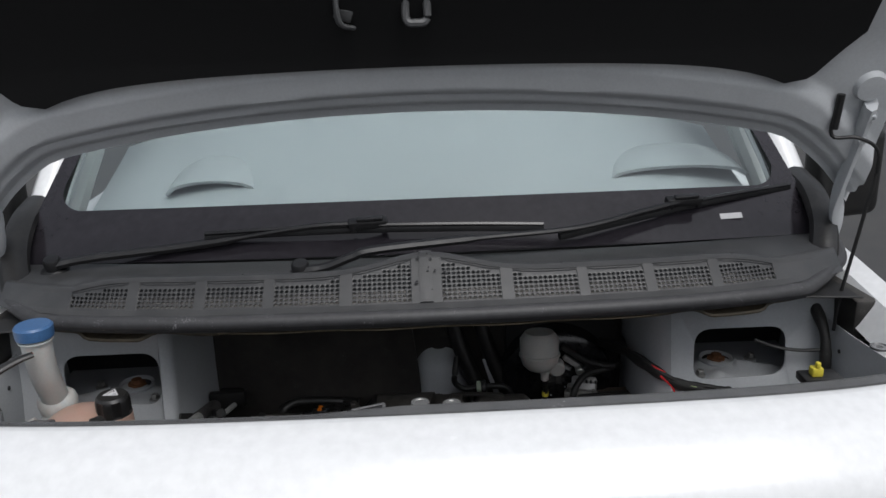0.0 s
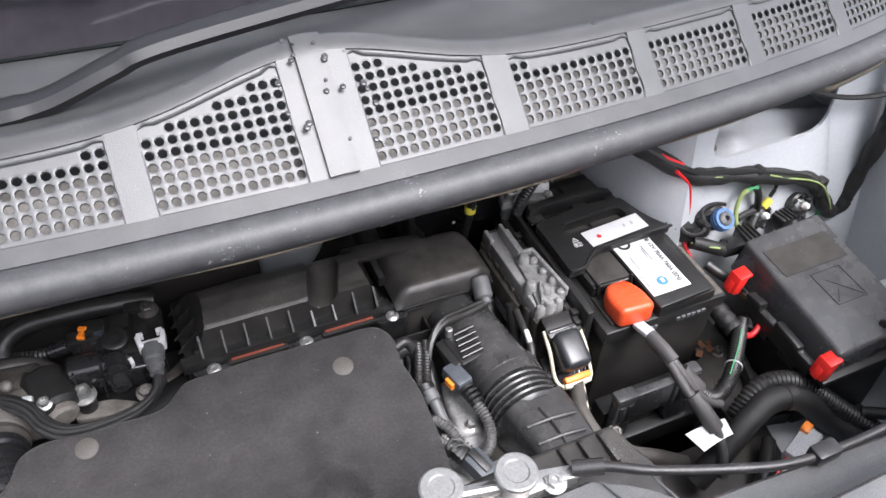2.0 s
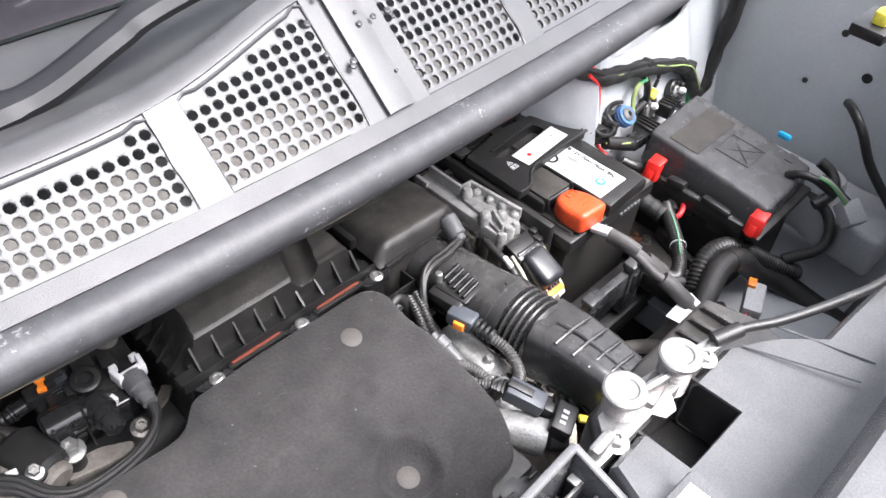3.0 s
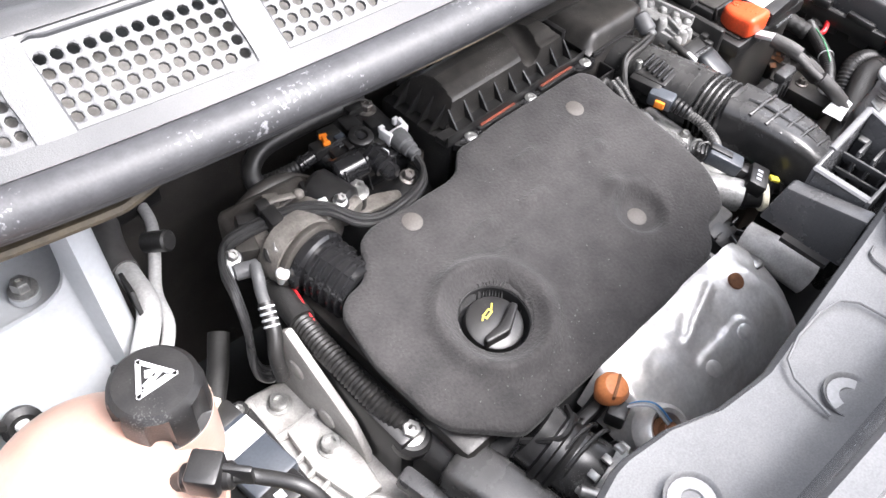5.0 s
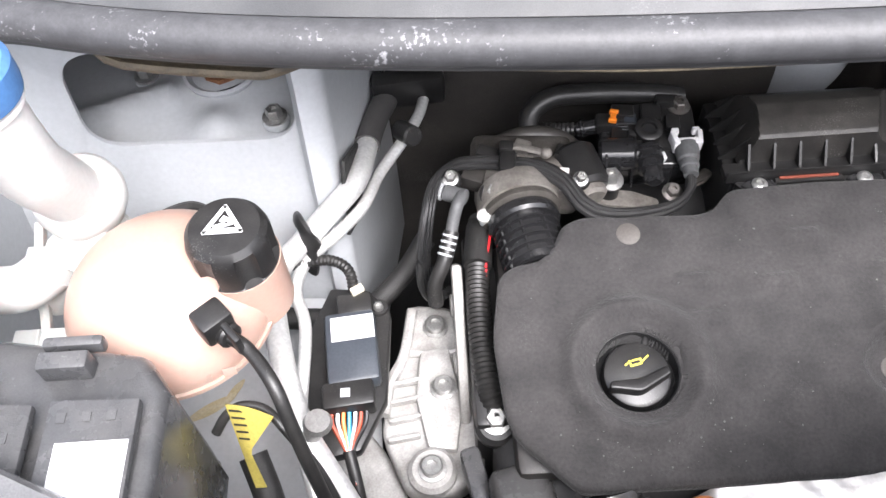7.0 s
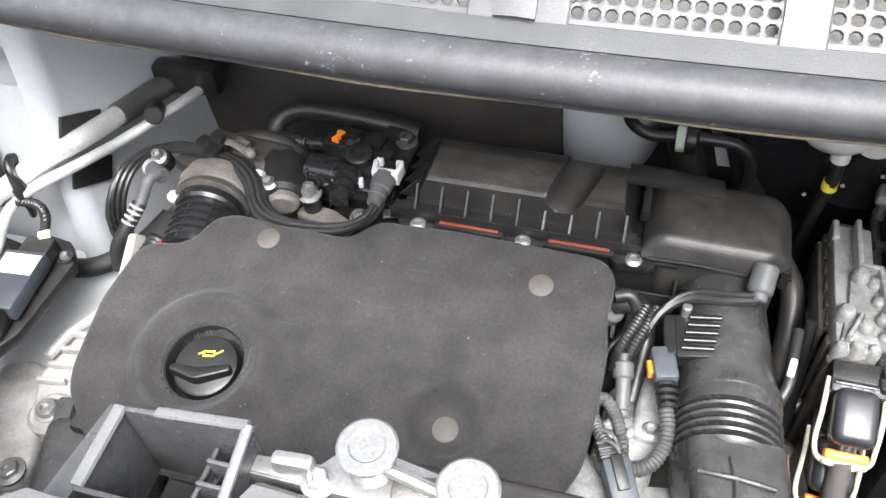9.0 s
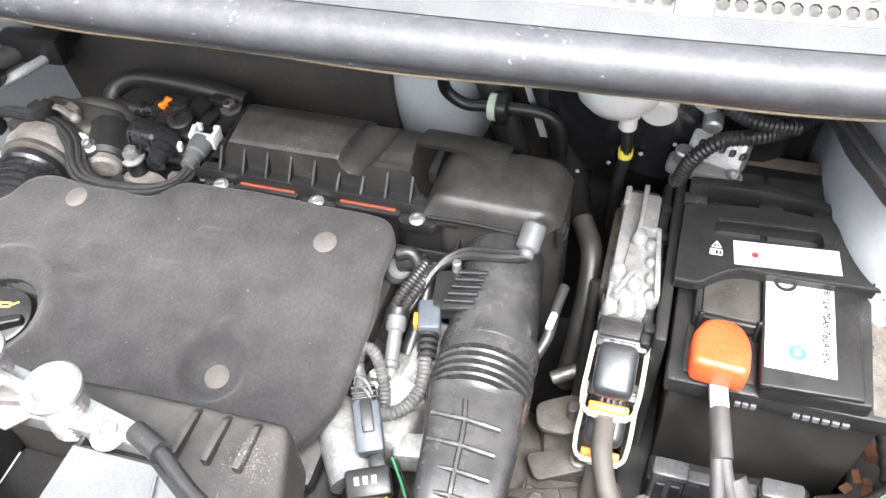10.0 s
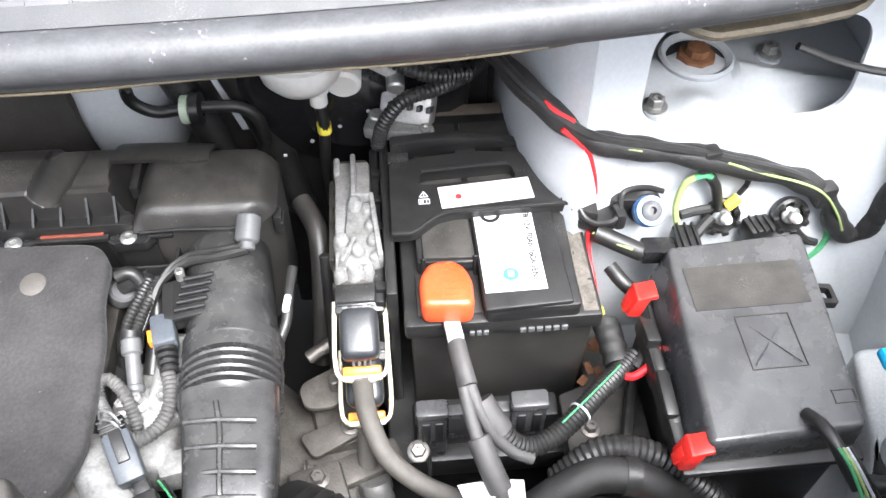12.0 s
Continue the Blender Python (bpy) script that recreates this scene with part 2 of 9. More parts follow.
M['gasket'] = mat("orange_red_airbox_gasket", (0.22, 0.055, 0.032), 0.5, 0, (0.14, 0.035, 0.022), 40, 0.5, 300, 0.05)
M['label'] = mat("white_paper_label", (0.64, 0.64, 0.65), 0.45, 0, (0.54, 0.535, 0.53), 40, 0.5, 300, 0.02, grain=0.04)
M['label_grey'] = mat("light_grey_print", (0.42, 0.43, 0.45), 0.5, 0, None, 40, 0.3, 300, 0.02)
M['ink'] = mat("black_print", (0.015, 0.015, 0.016), 0.45, 0, None, 40, 0.3, 300, 0.0)
M['ink_blue'] = mat("blue_print", (0.06, 0.20, 0.40), 0.45, 0, None, 40, 0.3, 300, 0.0)
M['ink_red'] = mat("red_print", (0.65, 0.03, 0.03), 0.45, 0, None, 40, 0.3, 300, 0.0)
M['grey_plastic'] = mat("light_grey_connector_plastic", (0.10, 0.102, 0.105), 0.45, 0, (0.07, 0.07, 0.07), 40, 0.5, 400, 0.06)
M['grey_light'] = mat("pale_grey_plastic", (0.40, 0.41, 0.42), 0.42, 0, (0.33, 0.335, 0.34), 30, 0.5, 400, 0.05)
# grey lifted above the black plastic, with mirrored sky put into the colour
M['fuse_lid'] = mat("grey_black_plastic_with_sheen", (0.045, 0.046, 0.048), 0.25, 0, (0.060, 0.060, 0.063), 24, 0.6, 800, 0.08, dust=(0.16, 0.155, 0.15), dust_amt=0.25, grain=0.12, speck=0.3)
M['plug_grey'] = mat("grey_brown_plug_plastic", (0.078, 0.070, 0.064), 0.6, 0, (0.10, 0.092, 0.084), 60, 0.6, 500, 0.1)
M['tray'] = mat("dirty_beige_tray_paint", (0.33, 0.32, 0.305), 0.5, 0, (0.21, 0.20, 0.185), 30, 0.8, 400, 0.1, dust=(0.2, 0.18, 0.15), dust_amt=0.3, grain=0.15)
M['cream'] = mat("cream_lever_plastic", (0.68, 0.64, 0.5), 0.42, 0, (0.55, 0.5, 0.38), 40, 0.6, 400, 0.06)
M['slate'] = mat("blue_grey_connector_plastic", (0.038, 0.044, 0.054), 0.38, 0, (0.058, 0.066, 0.078), 40, 0.5, 400, 0.05)
M['wiper'] = mat("satin_black_wiper_paint", (0.009, 0.009, 0.01), 0.42, 0, (0.016, 0.016, 0.017), 40, 0.5, 500, 0.05, speck=0.12)
M['streak'] = mat("yellow_brown_wax_streak", (0.42, 0.34, 0.19), 0.6, 0, (0.52, 0.47, 0.36), 80, 0.8, 500, 0.1)
M['frit'] = mat("black_glass_border", (0.022, 0.020, 0.024), 0.06, 0, None, 20, 0.3, 60, 0.0)
M['seat'] = mat("grey_seat_cloth", (0.22, 0.235, 0.245), 0.9, 0, (0.17, 0.18, 0.19), 20, 0.6, 900, 0.3)
M['trim'] = mat("pale_grey_cabin_trim", (0.55, 0.57, 0.56), 0.6, 0, (0.48, 0.5, 0.49), 12, 0.5, 500, 0.1)
M['dash'] = mat("grey_dashboard_plastic", (0.30, 0.325, 0.335), 0.6, 0, (0.34, 0.36, 0.37), 20, 0.5, 900, 0.2)
M['asphalt'] = mat("asphalt", (0.05, 0.05, 0.052), 0.85, 0, (0.075, 0.073, 0.07), 3, 0.7, 160, 0.6)
M['wax'] = mat("dirty_wax_edge", (0.075, 0.06, 0.038), 0.6, 0, (0.03, 0.025, 0.02), 60, 0.8, 500, 0.3)
M['wax_tan'] = mat("dull_tan_wax", (0.17, 0.135, 0.08), 0.6, 0, (0.07, 0.055, 0.036), 70, 0.9, 500, 0.3)
# near-black base colour, with the shade of unlit surfaces put into it
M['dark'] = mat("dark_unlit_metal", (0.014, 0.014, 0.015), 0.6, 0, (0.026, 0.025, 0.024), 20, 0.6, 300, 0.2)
M['dirt'] = mat("dry_grey_brown_dirt", (0.075, 0.066, 0.056), 0.85, 0, (0.15, 0.135, 0.118), 90, 0.9, 500, 0.5)
M['brown_box'] = mat("dusty_brown_box", (0.11, 0.085, 0.065), 0.75, 0, (0.17, 0.14, 0.11), 30, 0.8, 500, 0.2)

g = bpy.data.materials.new("windscreen_glass")
g.use_nodes = True
gp = g.node_tree.nodes["Principled BSDF"]
gp.inputs["Base Color"].default_value = (0.86, 0.93, 0.93, 1)
gp.inputs["Roughness"].default_value = 0.02
gp.inputs["Transmission Weight"].default_value = 1.0
gp.inputs["IOR"].default_value = 1.5
M['glass'] = g


# ---- mesh helpers ----
BASE = {}


def thing(name, label, category, base=(0, 0, 0), group="", kind=""):
    ob = new(name)
    ob.empty_display_size = 0.05
    ob.location = base
    BASE[ob.name] = Vector(base)
    return tagged(ob, label, category, group, kind)


def finish(name, bm, material, base, angle=38):
    bmesh.ops.recalc_face_normals(bm, faces=bm.faces)
    bmesh.ops.translate(bm, verts=bm.verts, vec=-Vector(base))
    me = bpy.data.meshes.new(name)
    bm.to_mesh(me)
    bm.free()
    me.materials.append(M[material])
    me.polygons.foreach_set("use_smooth", [True] * len(me.polygons))
    me.set_sharp_from_angle(angle=radians(angle))
    return me


def part(name, bm, material, parent, label="", angle=38):
    """Links a bmesh, given in world metres, as one mesh under a thing or a part."""
    base = BASE[parent.name]
    ob = new(name, finish(name, bm, material, base, angle))
    ob.parent = parent
    BASE[ob.name] = base
    if label:
        ob["label"] = label
    return ob


def single(name, bm, material, label, category, base, kind="", group="", angle=38):
    """A thing that is one mesh."""
    ob = new(name, finish(name, bm, material, base, angle))
    ob.location = base
    BASE[ob.name] = Vector(base)
    return tagged(ob, label, category, group, kind)


def bev(bm, edges, b, seg=2):
    if b > 0:
        bmesh.ops.bevel(bm, geom=list(edges), offset=b, segments=seg, profile=0.5, affect='EDGES', clamp_overlap=True)


def merge(*bms):
    out = bms[0]
    for b in bms[1:]:
        me = bpy.data.meshes.new("tmp")
        b.to_mesh(me)
        b.free()
        out.from_mesh(me)
        bpy.data.meshes.remove(me)
    return out


def box(x0, x1, y0, y1, z0, z1, b=0.003, seg=2, taper=0.0, turn=None):
    """A bevelled box; taper draws its foot in; turn: degrees about its own centre."""
    bm = bmesh.new()
    bmesh.ops.create_cube(bm, size=1.0)
    for v in bm.verts:
        k = 1 - taper if v.co.z < 0 else 1
        v.co = Vector((v.co.x * (x1 - x0) * k, v.co.y * (y1 - y0) * k, v.co.z * (z1 - z0)))
    bev(bm, bm.edges, b, seg)
    m = Matrix.Translation(((x0 + x1) / 2, (y0 + y1) / 2, (z0 + z1) / 2))
    if turn:
        m = m @ pose(0, 0, 0, *turn)
    bmesh.ops.transform(bm, matrix=m, verts=bm.verts)
    return bm


def obox(centre, size, turn=(0, 0, 0), b=0.002, seg=2, taper=0.0):
    c, s = centre, size
    return box(c[0] - s[0] / 2, c[0] + s[0] / 2, c[1] - s[1] / 2, c[1] + s[1] / 2, c[2] - s[2] / 2, c[2] + s[2] / 2, b, seg, taper, turn)


def prism(pts, axis, lo, hi, b=0.003, seg=2, slope=(0, 0), round_r=0.0):
    """A polygon drawn out along an axis, between lo and hi; corners may be rounded."""
    if round_r:
        pts = rounded(pts, round_r)
    bm = bmesh.new()
    put = {'z': lambda p, h: (p[0], p[1], h), 'x': lambda p, h: (h, p[0], p[1]), 'y': lambda p, h: (p[0], h, p[1])}[axis]
    low = [bm.verts.new(put(p, lo)) for p in pts]
    top = [bm.verts.new(put(p, hi)) for p in pts]
    bm.faces.new(low)
    f = bm.faces.new(top)
    n = len(pts)
    for i in range(n):
        bm.faces.new((low[i], low[(i + 1) % n], top[(i + 1) % n], top[i]))
    bmesh.ops.recalc_face_normals(bm, faces=bm.faces)
    if b:
        bev(bm, [e for e in bm.edges if e.calc_face_angle(0) > radians(40)], b, seg)
    return bm


def rounded(pts, r, n=4):
    out = []
    for i, p in enumerate(pts):
        p = Vector(p).to_2d()
        a, c = Vector(pts[i - 1]).to_2d(), Vector(pts[(i + 1) % len(pts)]).to_2d()
        k = min(r, (a - p).length * 0.45, (c - p).length * 0.45)
        s, e = p + (a - p).normalized() * k, p + (c - p).normalized() * k
        for j in range(n + 1):
            t = j / n
            out.append(tuple((1 - t) ** 2 * s + 2 * t * (1 - t) * p + t * t * e))
    return out


def smooth_path(pts, steps=6):
    p = [Vector(q) for q in pts]
    if len(p) < 3:
        return p
    p = [p[0] * 2 - p[1]] + p + [p[-1] * 2 - p[-2]]
    out = []
    for i in range(1, len(p) - 2):
        for j in range(steps):
            t = j / steps
            a, b, c, d = p[i - 1], p[i], p[i + 1], p[i + 2]
            out.append(0.5 * (2 * b + (c - a) * t + (2 * a - 5 * b + 4 * c - d) * t * t + (3 * b - a - 3 * c + d) * t ** 3))
    return out + [p[-2]]


def tube(pts, r, n=10, steps=6, fun=None, flat=1.0, profile=None):
    """A pipe along a smooth path. fun(i, count, s): its radius factor; profile: ring of (u, v) instead of a circle."""
    path = smooth_path(pts, steps)
    bm = bmesh.new()
    ring0, up = None, Vector((0.13, 0.07, 0.99))
    run = 0.0
    for i, q in enumerate(path):
        d = (path[min(i + 1, len(path) - 1)] - path[max(i - 1, 0)]).normalized()
        side = d.cross(up)
        if side.length < 1e-4:
            side = d.cross(Vector((1, 0, 0)))
        side.normalize()
        up2 = side.cross(d).normalized()
        if i:
            run += (q - path[i - 1]).length
        k = fun(i, len(path), run) if fun else 1.0
        if profile:
            ring = [bm.verts.new(q + side * u * k + up2 * v * k) for u, v in profile]
        else:
            ring = [bm.verts.new(q + (side * math.cos(2 * math.pi * j / n) + up2 * flat * math.sin(2 * math.pi * j / n)) * r * k) for j in range(n)]
        if ring0:
            for j in range(len(ring)):
                bm.faces.new((ring0[j], ring0[(j + 1) % len(ring)], ring[(j + 1) % len(ring)], ring[j]))
        else:
            bm.faces.new(ring)
        ring0 = ring
    bm.faces.new(ring0)
    return bm


def corrugated(pts, r, pitch=0.004, depth=0.14, n=10):
    """A ribbed conduit."""
    path = smooth_path(pts, 8)
    length = sum((b - a).length for a, b in zip(path, path[1:]))
    count = max(4, int(length / pitch) * 2)
    at, out, run = 0, [], 0.0
    seg = [(b - a).length for a, b in zip(path, path[1:])]
    for i in range(count + 1):
        want = length * i / count
        while at < len(seg) - 1 and run + seg[at] < want:
            run += seg[at]
            at += 1
        t = (want - run) / max(seg[at], 1e-9)
        out.append(path[at].lerp(path[at + 1], min(1, t)))
    return tube2(out, r, lambda i: 1.0 if i % 2 else 1.0 - depth, n)


def tube2(path, r, fun, n=10):
    bm = bmesh.new()
    ring0 = None
    up = Vector((0.13, 0.07, 0.99))
    for i, q in enumerate(path):
        d = (path[min(i + 1, len(path) - 1)] - path[max(i - 1, 0)]).normalized()
        side = d.cross(up).normalized()
        up2 = side.cross(d).normalized()
        ring = [bm.verts.new(q + (side * math.cos(2 * math.pi * j / n) + up2 * math.sin(2 * math.pi * j / n)) * r * fun(i)) for j in range(n)]
        if ring0:
            for j in range(n):
                bm.faces.new((ring0[j], ring0[(j + 1) % n], ring[(j + 1) % n], ring[j]))
        else:
            bm.faces.new(ring)
        ring0 = ring
    bm.faces.new(ring0)
    return bm


def lathe(profile, base, axis=(0, 0, 1), n=24, wob=None, ends=True):
    """Turns (radius, height) pairs about an axis through base. wob(angle, k): a factor on the radius."""
    bm = bmesh.new()
    q = Vector(axis).normalized().to_track_quat('Z', 'Y').to_matrix().to_4x4()
    m = Matrix.Translation(base) @ q
    rings = []
    for k, (r, h) in enumerate(profile):
        if r < 1e-6:
            rings.append([bm.verts.new(m @ Vector((0, 0, h)))])
        else:
            rings.append([bm.verts.new(m @ Vector((r * math.cos(a) * (wob(a, k) if wob else 1), r * math.sin(a) * (wob(a, k) if wob else 1), h)))
                          for a in (2 * math.pi * j / n for j in range(n))])
    for a, b in zip(rings, rings[1:]):
        for j in range(n):
            if len(a) == 1 and len(b) == 1:
                continue
            if len(a) == 1:
                bm.faces.new((a[0], b[j], b[(j + 1) % n]))
            elif len(b) == 1:
                bm.faces.new((a[j], a[(j + 1) % n], b[0]))
            else:
                bm.faces.new((a[j], a[(j + 1) % n], b[(j + 1) % n], b[j]))
    a, b = rings[0], rings[-1]
    if len(a) > 1 and len(b) > 1 and abs(profile[0][0] - profile[-1][0]) < 0.0008:
        for j in range(n):
            bm.faces.new((b[j], b[(j + 1) % n], a[(j + 1) % n], a[j]))
    elif ends:
        for r in (a, b):
            if len(r) > 1:
                bm.faces.new(r)
    return bm


def rod(a, b, r, n=12, bevel=0.0):
    a, b = Vector(a), Vector(b)
    l = (b - a).length
    k = bevel or min(r * 0.2, l * 0.2)
    return lathe([(0, 0), (r - k, 0), (r, k), (r, l - k), (r - k, l), (0, l)], a, b - a, n)


def hexbolt(at, r=0.008, axis=(0, 0, 1), h=0.006):
    """A flanged bolt head."""
    a = Vector(at)
    ax = Vector(axis).normalized()
    fl = lathe([(0, 0), (r * 1.5, 0), (r * 1.5, h * 0.25), (r * 1.1, h * 0.4), (0, h * 0.4)], a, ax, 18)
    hd = lathe([(0, 0), (r, 0), (r, h * 0.85), (r * 0.85, h), (r * 0.45, h), (r * 0.4, h * 0.6), (0, h * 0.6)], a + ax * h * 0.35, ax, 6)
    return merge(fl, hd)


def sheet(fn, nu, nv, thick=0.002):
    """A curved sheet fn(u, v), u and v from 0 to 1, with thickness."""
    bm = bmesh.new()
    rows = [[bm.verts.new(fn(i / nu, j / nv)) for i in range(nu + 1)] for j in range(nv + 1)]
    for j in range(nv):
        for i in range(nu):
            bm.faces.new((rows[j][i], rows[j][i + 1], rows[j + 1][i + 1], rows[j + 1][i]))
    if thick:
        bmesh.ops.recalc_face_normals(bm, faces=bm.faces)
        bmesh.ops.solidify(bm, geom=bm.faces, thickness=thick)
    return bm


def ring_wall(outline, hole, axis, lo, hi):
    """A plate in the plane across axis, with an outline and one hole of as many points."""
    bm = bmesh.new()
    put = {'z': lambda p, h: (p[0], p[1], h), 'x': lambda p, h: (h, p[0], p[1]), 'y': lambda p, h: (p[0], h, p[1])}[axis]
    n = len(outline)
    v = [[bm.verts.new(put(p, h)) for p in pts] for pts, h in ((outline, lo), (hole, lo), (outline, hi), (hole, hi))]
    for i in range(n):
        j = (i + 1) % n
        bm.faces.new((v[0][i], v[0][j], v[1][j], v[1][i]))
        bm.faces.new((v[2][i], v[2][j], v[3][j], v[3][i]))
        bm.faces.new((v[0][i], v[0][j], v[2][j], v[2][i]))
        bm.faces.new((v[1][i], v[1][j], v[3][j], v[3][i]))
    return bm


def text(name, words, size, m, material, parent):
    """Raised print in the built-in font."""
    cu = bpy.data.curves.new(name, 'FONT')
    cu.body, cu.size, cu.extrude, cu.offset = words, size, 0.0001, size * 0.022
    ob = bpy.data.objects.new(name, cu)
    scene.collection.objects.link(ob)
    bpy.context.view_layer.update()
    me = bpy.data.meshes.new_from_object(ob.evaluated_get(bpy.context.evaluated_depsgraph_get()))
    bpy.data.objects.remove(ob)
    me.transform(Matrix.Translation(-BASE[parent.name]) @ m)
    me.materials.clear()
    me.materials.append(M[material])
    o = new(name, me)
    o.parent = parent
    BASE[o.name] = BASE[parent.name]
    return o


def decal(centre, size, ex=(1, 0, 0), ey=(0, 1, 0), t=0.0005):
    """A thin print or label: size along ex and ey."""
    c, ex, ey = Vector(centre), Vector(ex).normalized(), Vector(ey).normalized()
    nrm = ex.cross(ey).normalized()
    m = Matrix((ex, ey, nrm)).transposed().to_4x4()
    m.translation = c
    bm = bmesh.new()
    bmesh.ops.create_cube(bm, size=1.0)
    for v in bm.verts:
        v.co = Vector((v.co.x * size[0], v.co.y * size[1], (v.co.z + 0.5) * t))
    bmesh.ops.transform(bm, matrix=m, verts=bm.verts)
    return bm


def lerp(a, b, t):
    return a + (b - a) * t


# ---- ground ----
def ground_z(u, v):
    return Vector((lerp(-400, 400, u), lerp(-400, 400, v), 0.0))


single("ground", sheet(ground_z, 8, 8, 0), 'asphalt', "grey asphalt parking ground", "ground", (0, 0, 0), kind="structure")

# ---- the van's body ----
X0 = 0.021          # the car's middle line
van = thing("van", "white panel van with its bonnet raised, front end", "van", (X0, 1.9, 0))


def nose(u, v):
    x = lerp(-0.87, 0.87, u)
    k = abs(x) / 0.87
    prof = [(0.941, 1.150), (0.940, 1.157), (0.925, 1.158), (0.87, 1.143), (0.82, 1.10), (0.79, 1.01), (0.775, 0.85), (0.77, 0.6), (0.78, 0.3)]
    f = v * (len(prof) - 1)
    i = min(int(f), len(prof) - 2)
    y, z = (lerp(prof[i][a], prof[i + 1][a], f - i) for a in (0, 1))
    return Vector((X0 + x, y + 0.05 * k ** 2 + 0.10 * k ** 6, z - 0.012 * k ** 2))


part("front_panel", sheet(nose, 40, 28, -0.003), 'white_paint', van, "glossy white nose panel above the bumper")

for s in (-1, 1):
    def wing(u, v, s=s):
        y = lerp(1.02, 2.0, v)
        prof = [(0.80, 1.02), (0.835, 1.075), (0.875, 1.085), (0.905, 1.05), (0.915, 0.9), (0.91, 0.6), (0.9, 0.35)]
        f = u * (len(prof) - 1)
        i = min(int(f), len(prof) - 2)
        x, z = (lerp(prof[i][a], prof[i + 1][a], f - i) for a in (0, 1))
        return Vector((X0 + s * x, y, z + 0.05 * min(1, max(0, (y - 1.2) / 0.4)) * (1 if z > 0.7 else 0)))
    part("front_wing", sheet(wing, 36, 20, 0.002), 'white_paint', van, "glossy white front wing")
    # inner wing, upright sheet beside the engine
    def inner(u, v, s=s):
        y, z = lerp(0.98, 1.9, u), lerp(0.45, 1.035, v)
        bulge = 0.012 * math.sin(u * 9) * math.sin(v * 5) + 0.02 * (1 - v)
        return Vector((X0 + s * (0.80 - bulge), y, z))
    iw = part("inner_wing", sheet(inner, 24, 14, 0.002), 'body_grey', van, "pale grey painted inner wing sheet")
    for (hy, hz, hr) in ((1.235, 0.905, 0.007), (1.285, 0.95, 0.005), (1.31, 0.865, 0.004), (1.42, 0.99, 0.004)):
        part("hole", lathe([(0, 0), (hr, 0), (hr, 0.002), (0, 0.002)], (X0 + s * 0.7855, hy, hz), (-s, 0, 0), 14), 'ink', iw)
    # A-pillar
    pil = [(X0 + s * 0.875, 1.80, 1.13), (X0 + s * 0.855, 1.98, 1.30), (X0 + s * 0.80, 2.2, 1.50), (X0 + s * 0.74, 2.42, 1.66)]
    part("pillar", tube(pil, 0.04, 12, 6, flat=1.2), 'white_paint', van, "white windscreen pillar")
    part("pillar_trim", tube([(p[0] - s * 0.034, p[1] - 0.035, p[2] + 0.004) for p in pil], 0.016, 8, 6), 'black', van, "black windscreen edge trim")
    # mirror
    mir = part("mirror", obox((X0 + s * 1.03, 1.95, 1.22), (0.17, 0.10, 0.22), (0, 0, s * 12), 0.03, 4), 'black', van, "black door mirror housing")
    part("mirror_arm", obox((X0 + s * 0.92, 1.96, 1.16), (0.12, 0.05, 0.05), b=0.012), 'black', van)
    # door below the side window
    part("door", box(X0 + s * 0.90 - 0.03, X0 + s * 0.90 + 0.03, 2.003, 3.1, 0.4, 1.14, 0.015), 'white_paint', van, "white front door")
    part("window_frame", tube([(X0 + s * 0.875, 2.02, 1.14), (X0 + s * 0.80, 2.3, 1.47), (X0 + s * 0.74, 2.5, 1.66)], 0.025, 8), 'trim', van, "pale trim round the side window")
    part("door_pillar", box(X0 + s * 0.86 - 0.03, X0 + s * 0.86 + 0.03, 2.98, 3.1, 1.14, 1.7, 0.01), 'trim', van, "pale trim behind the side window")

part("roof", sheet(lambda u, v: Vector((X0 + lerp(-0.78, 0.78, u), lerp(2.42, 3.2, v), 1.70 + 0.06 * math.sin(math.pi * u) + 0.05 * v)), 12, 6, 0.02), 'white_paint', van, "white roof")
part("cab_wall", box(X0 - 0.85, X0 + 0.85, 3.12, 3.16, 0.4, 1.72, 0.01), 'trim', van, "pale cab rear wall")
part("cab_floor", box(X0 - 0.85, X0 + 0.85, 1.92, 3.12, 0.4, 0.44, 0.005), 'dash', van)

# windscreen: bowed glass with a black border
def ws(x, s):
    """s: metres up the slope from the lower edge."""
    d = x - X0
    return Vector((x, 1.505 + 0.17 * d * d + 0.80 * s, 1.190 - 0.04 * d * d + 0.60 * s - 0.03 * s * s))


def ws_half(s):
    return 0.835 - 0.16 * s


def glass_grid(u, v):
    s = lerp(0.0, 0.92, v)
    return ws(X0 + lerp(-1, 1, u) * ws_half(s), s)


glass = part("windscreen", sheet(glass_grid, 40, 24, 0.004), 'glass', van, "curved windscreen mirroring pale sky")
glass.visible_shadow = False


def frit_low(u, v):
    edge = 0.135
    s = lerp(0.0, edge, v)
    p = ws(X0 + lerp(-1, 1, u) * ws_half(s), s)
    return p + Vector((0, -0.003, 0.0045))


part("glass_border", sheet(frit_low, 48, 4, 0.0004), 'frit', van, "black printed lower glass border")
for s in (-1, 1):
    def frit_side(u, v, s=s):
        t = lerp(0.134, 0.92, v ** 1.6)
        q = max(0.0, 0.075 - (t - 0.134))
        w = 0.036 + 0.075 - math.sqrt(0.075 ** 2 - q * q)
        x = X0 + s * (ws_half(t) - w * u)
        return ws(x, t) + Vector((0, -0.003, 0.0045))
    part("glass_border", sheet(frit_side, 4, 48, 0.0004), 'frit', van, "black printed side glass border")
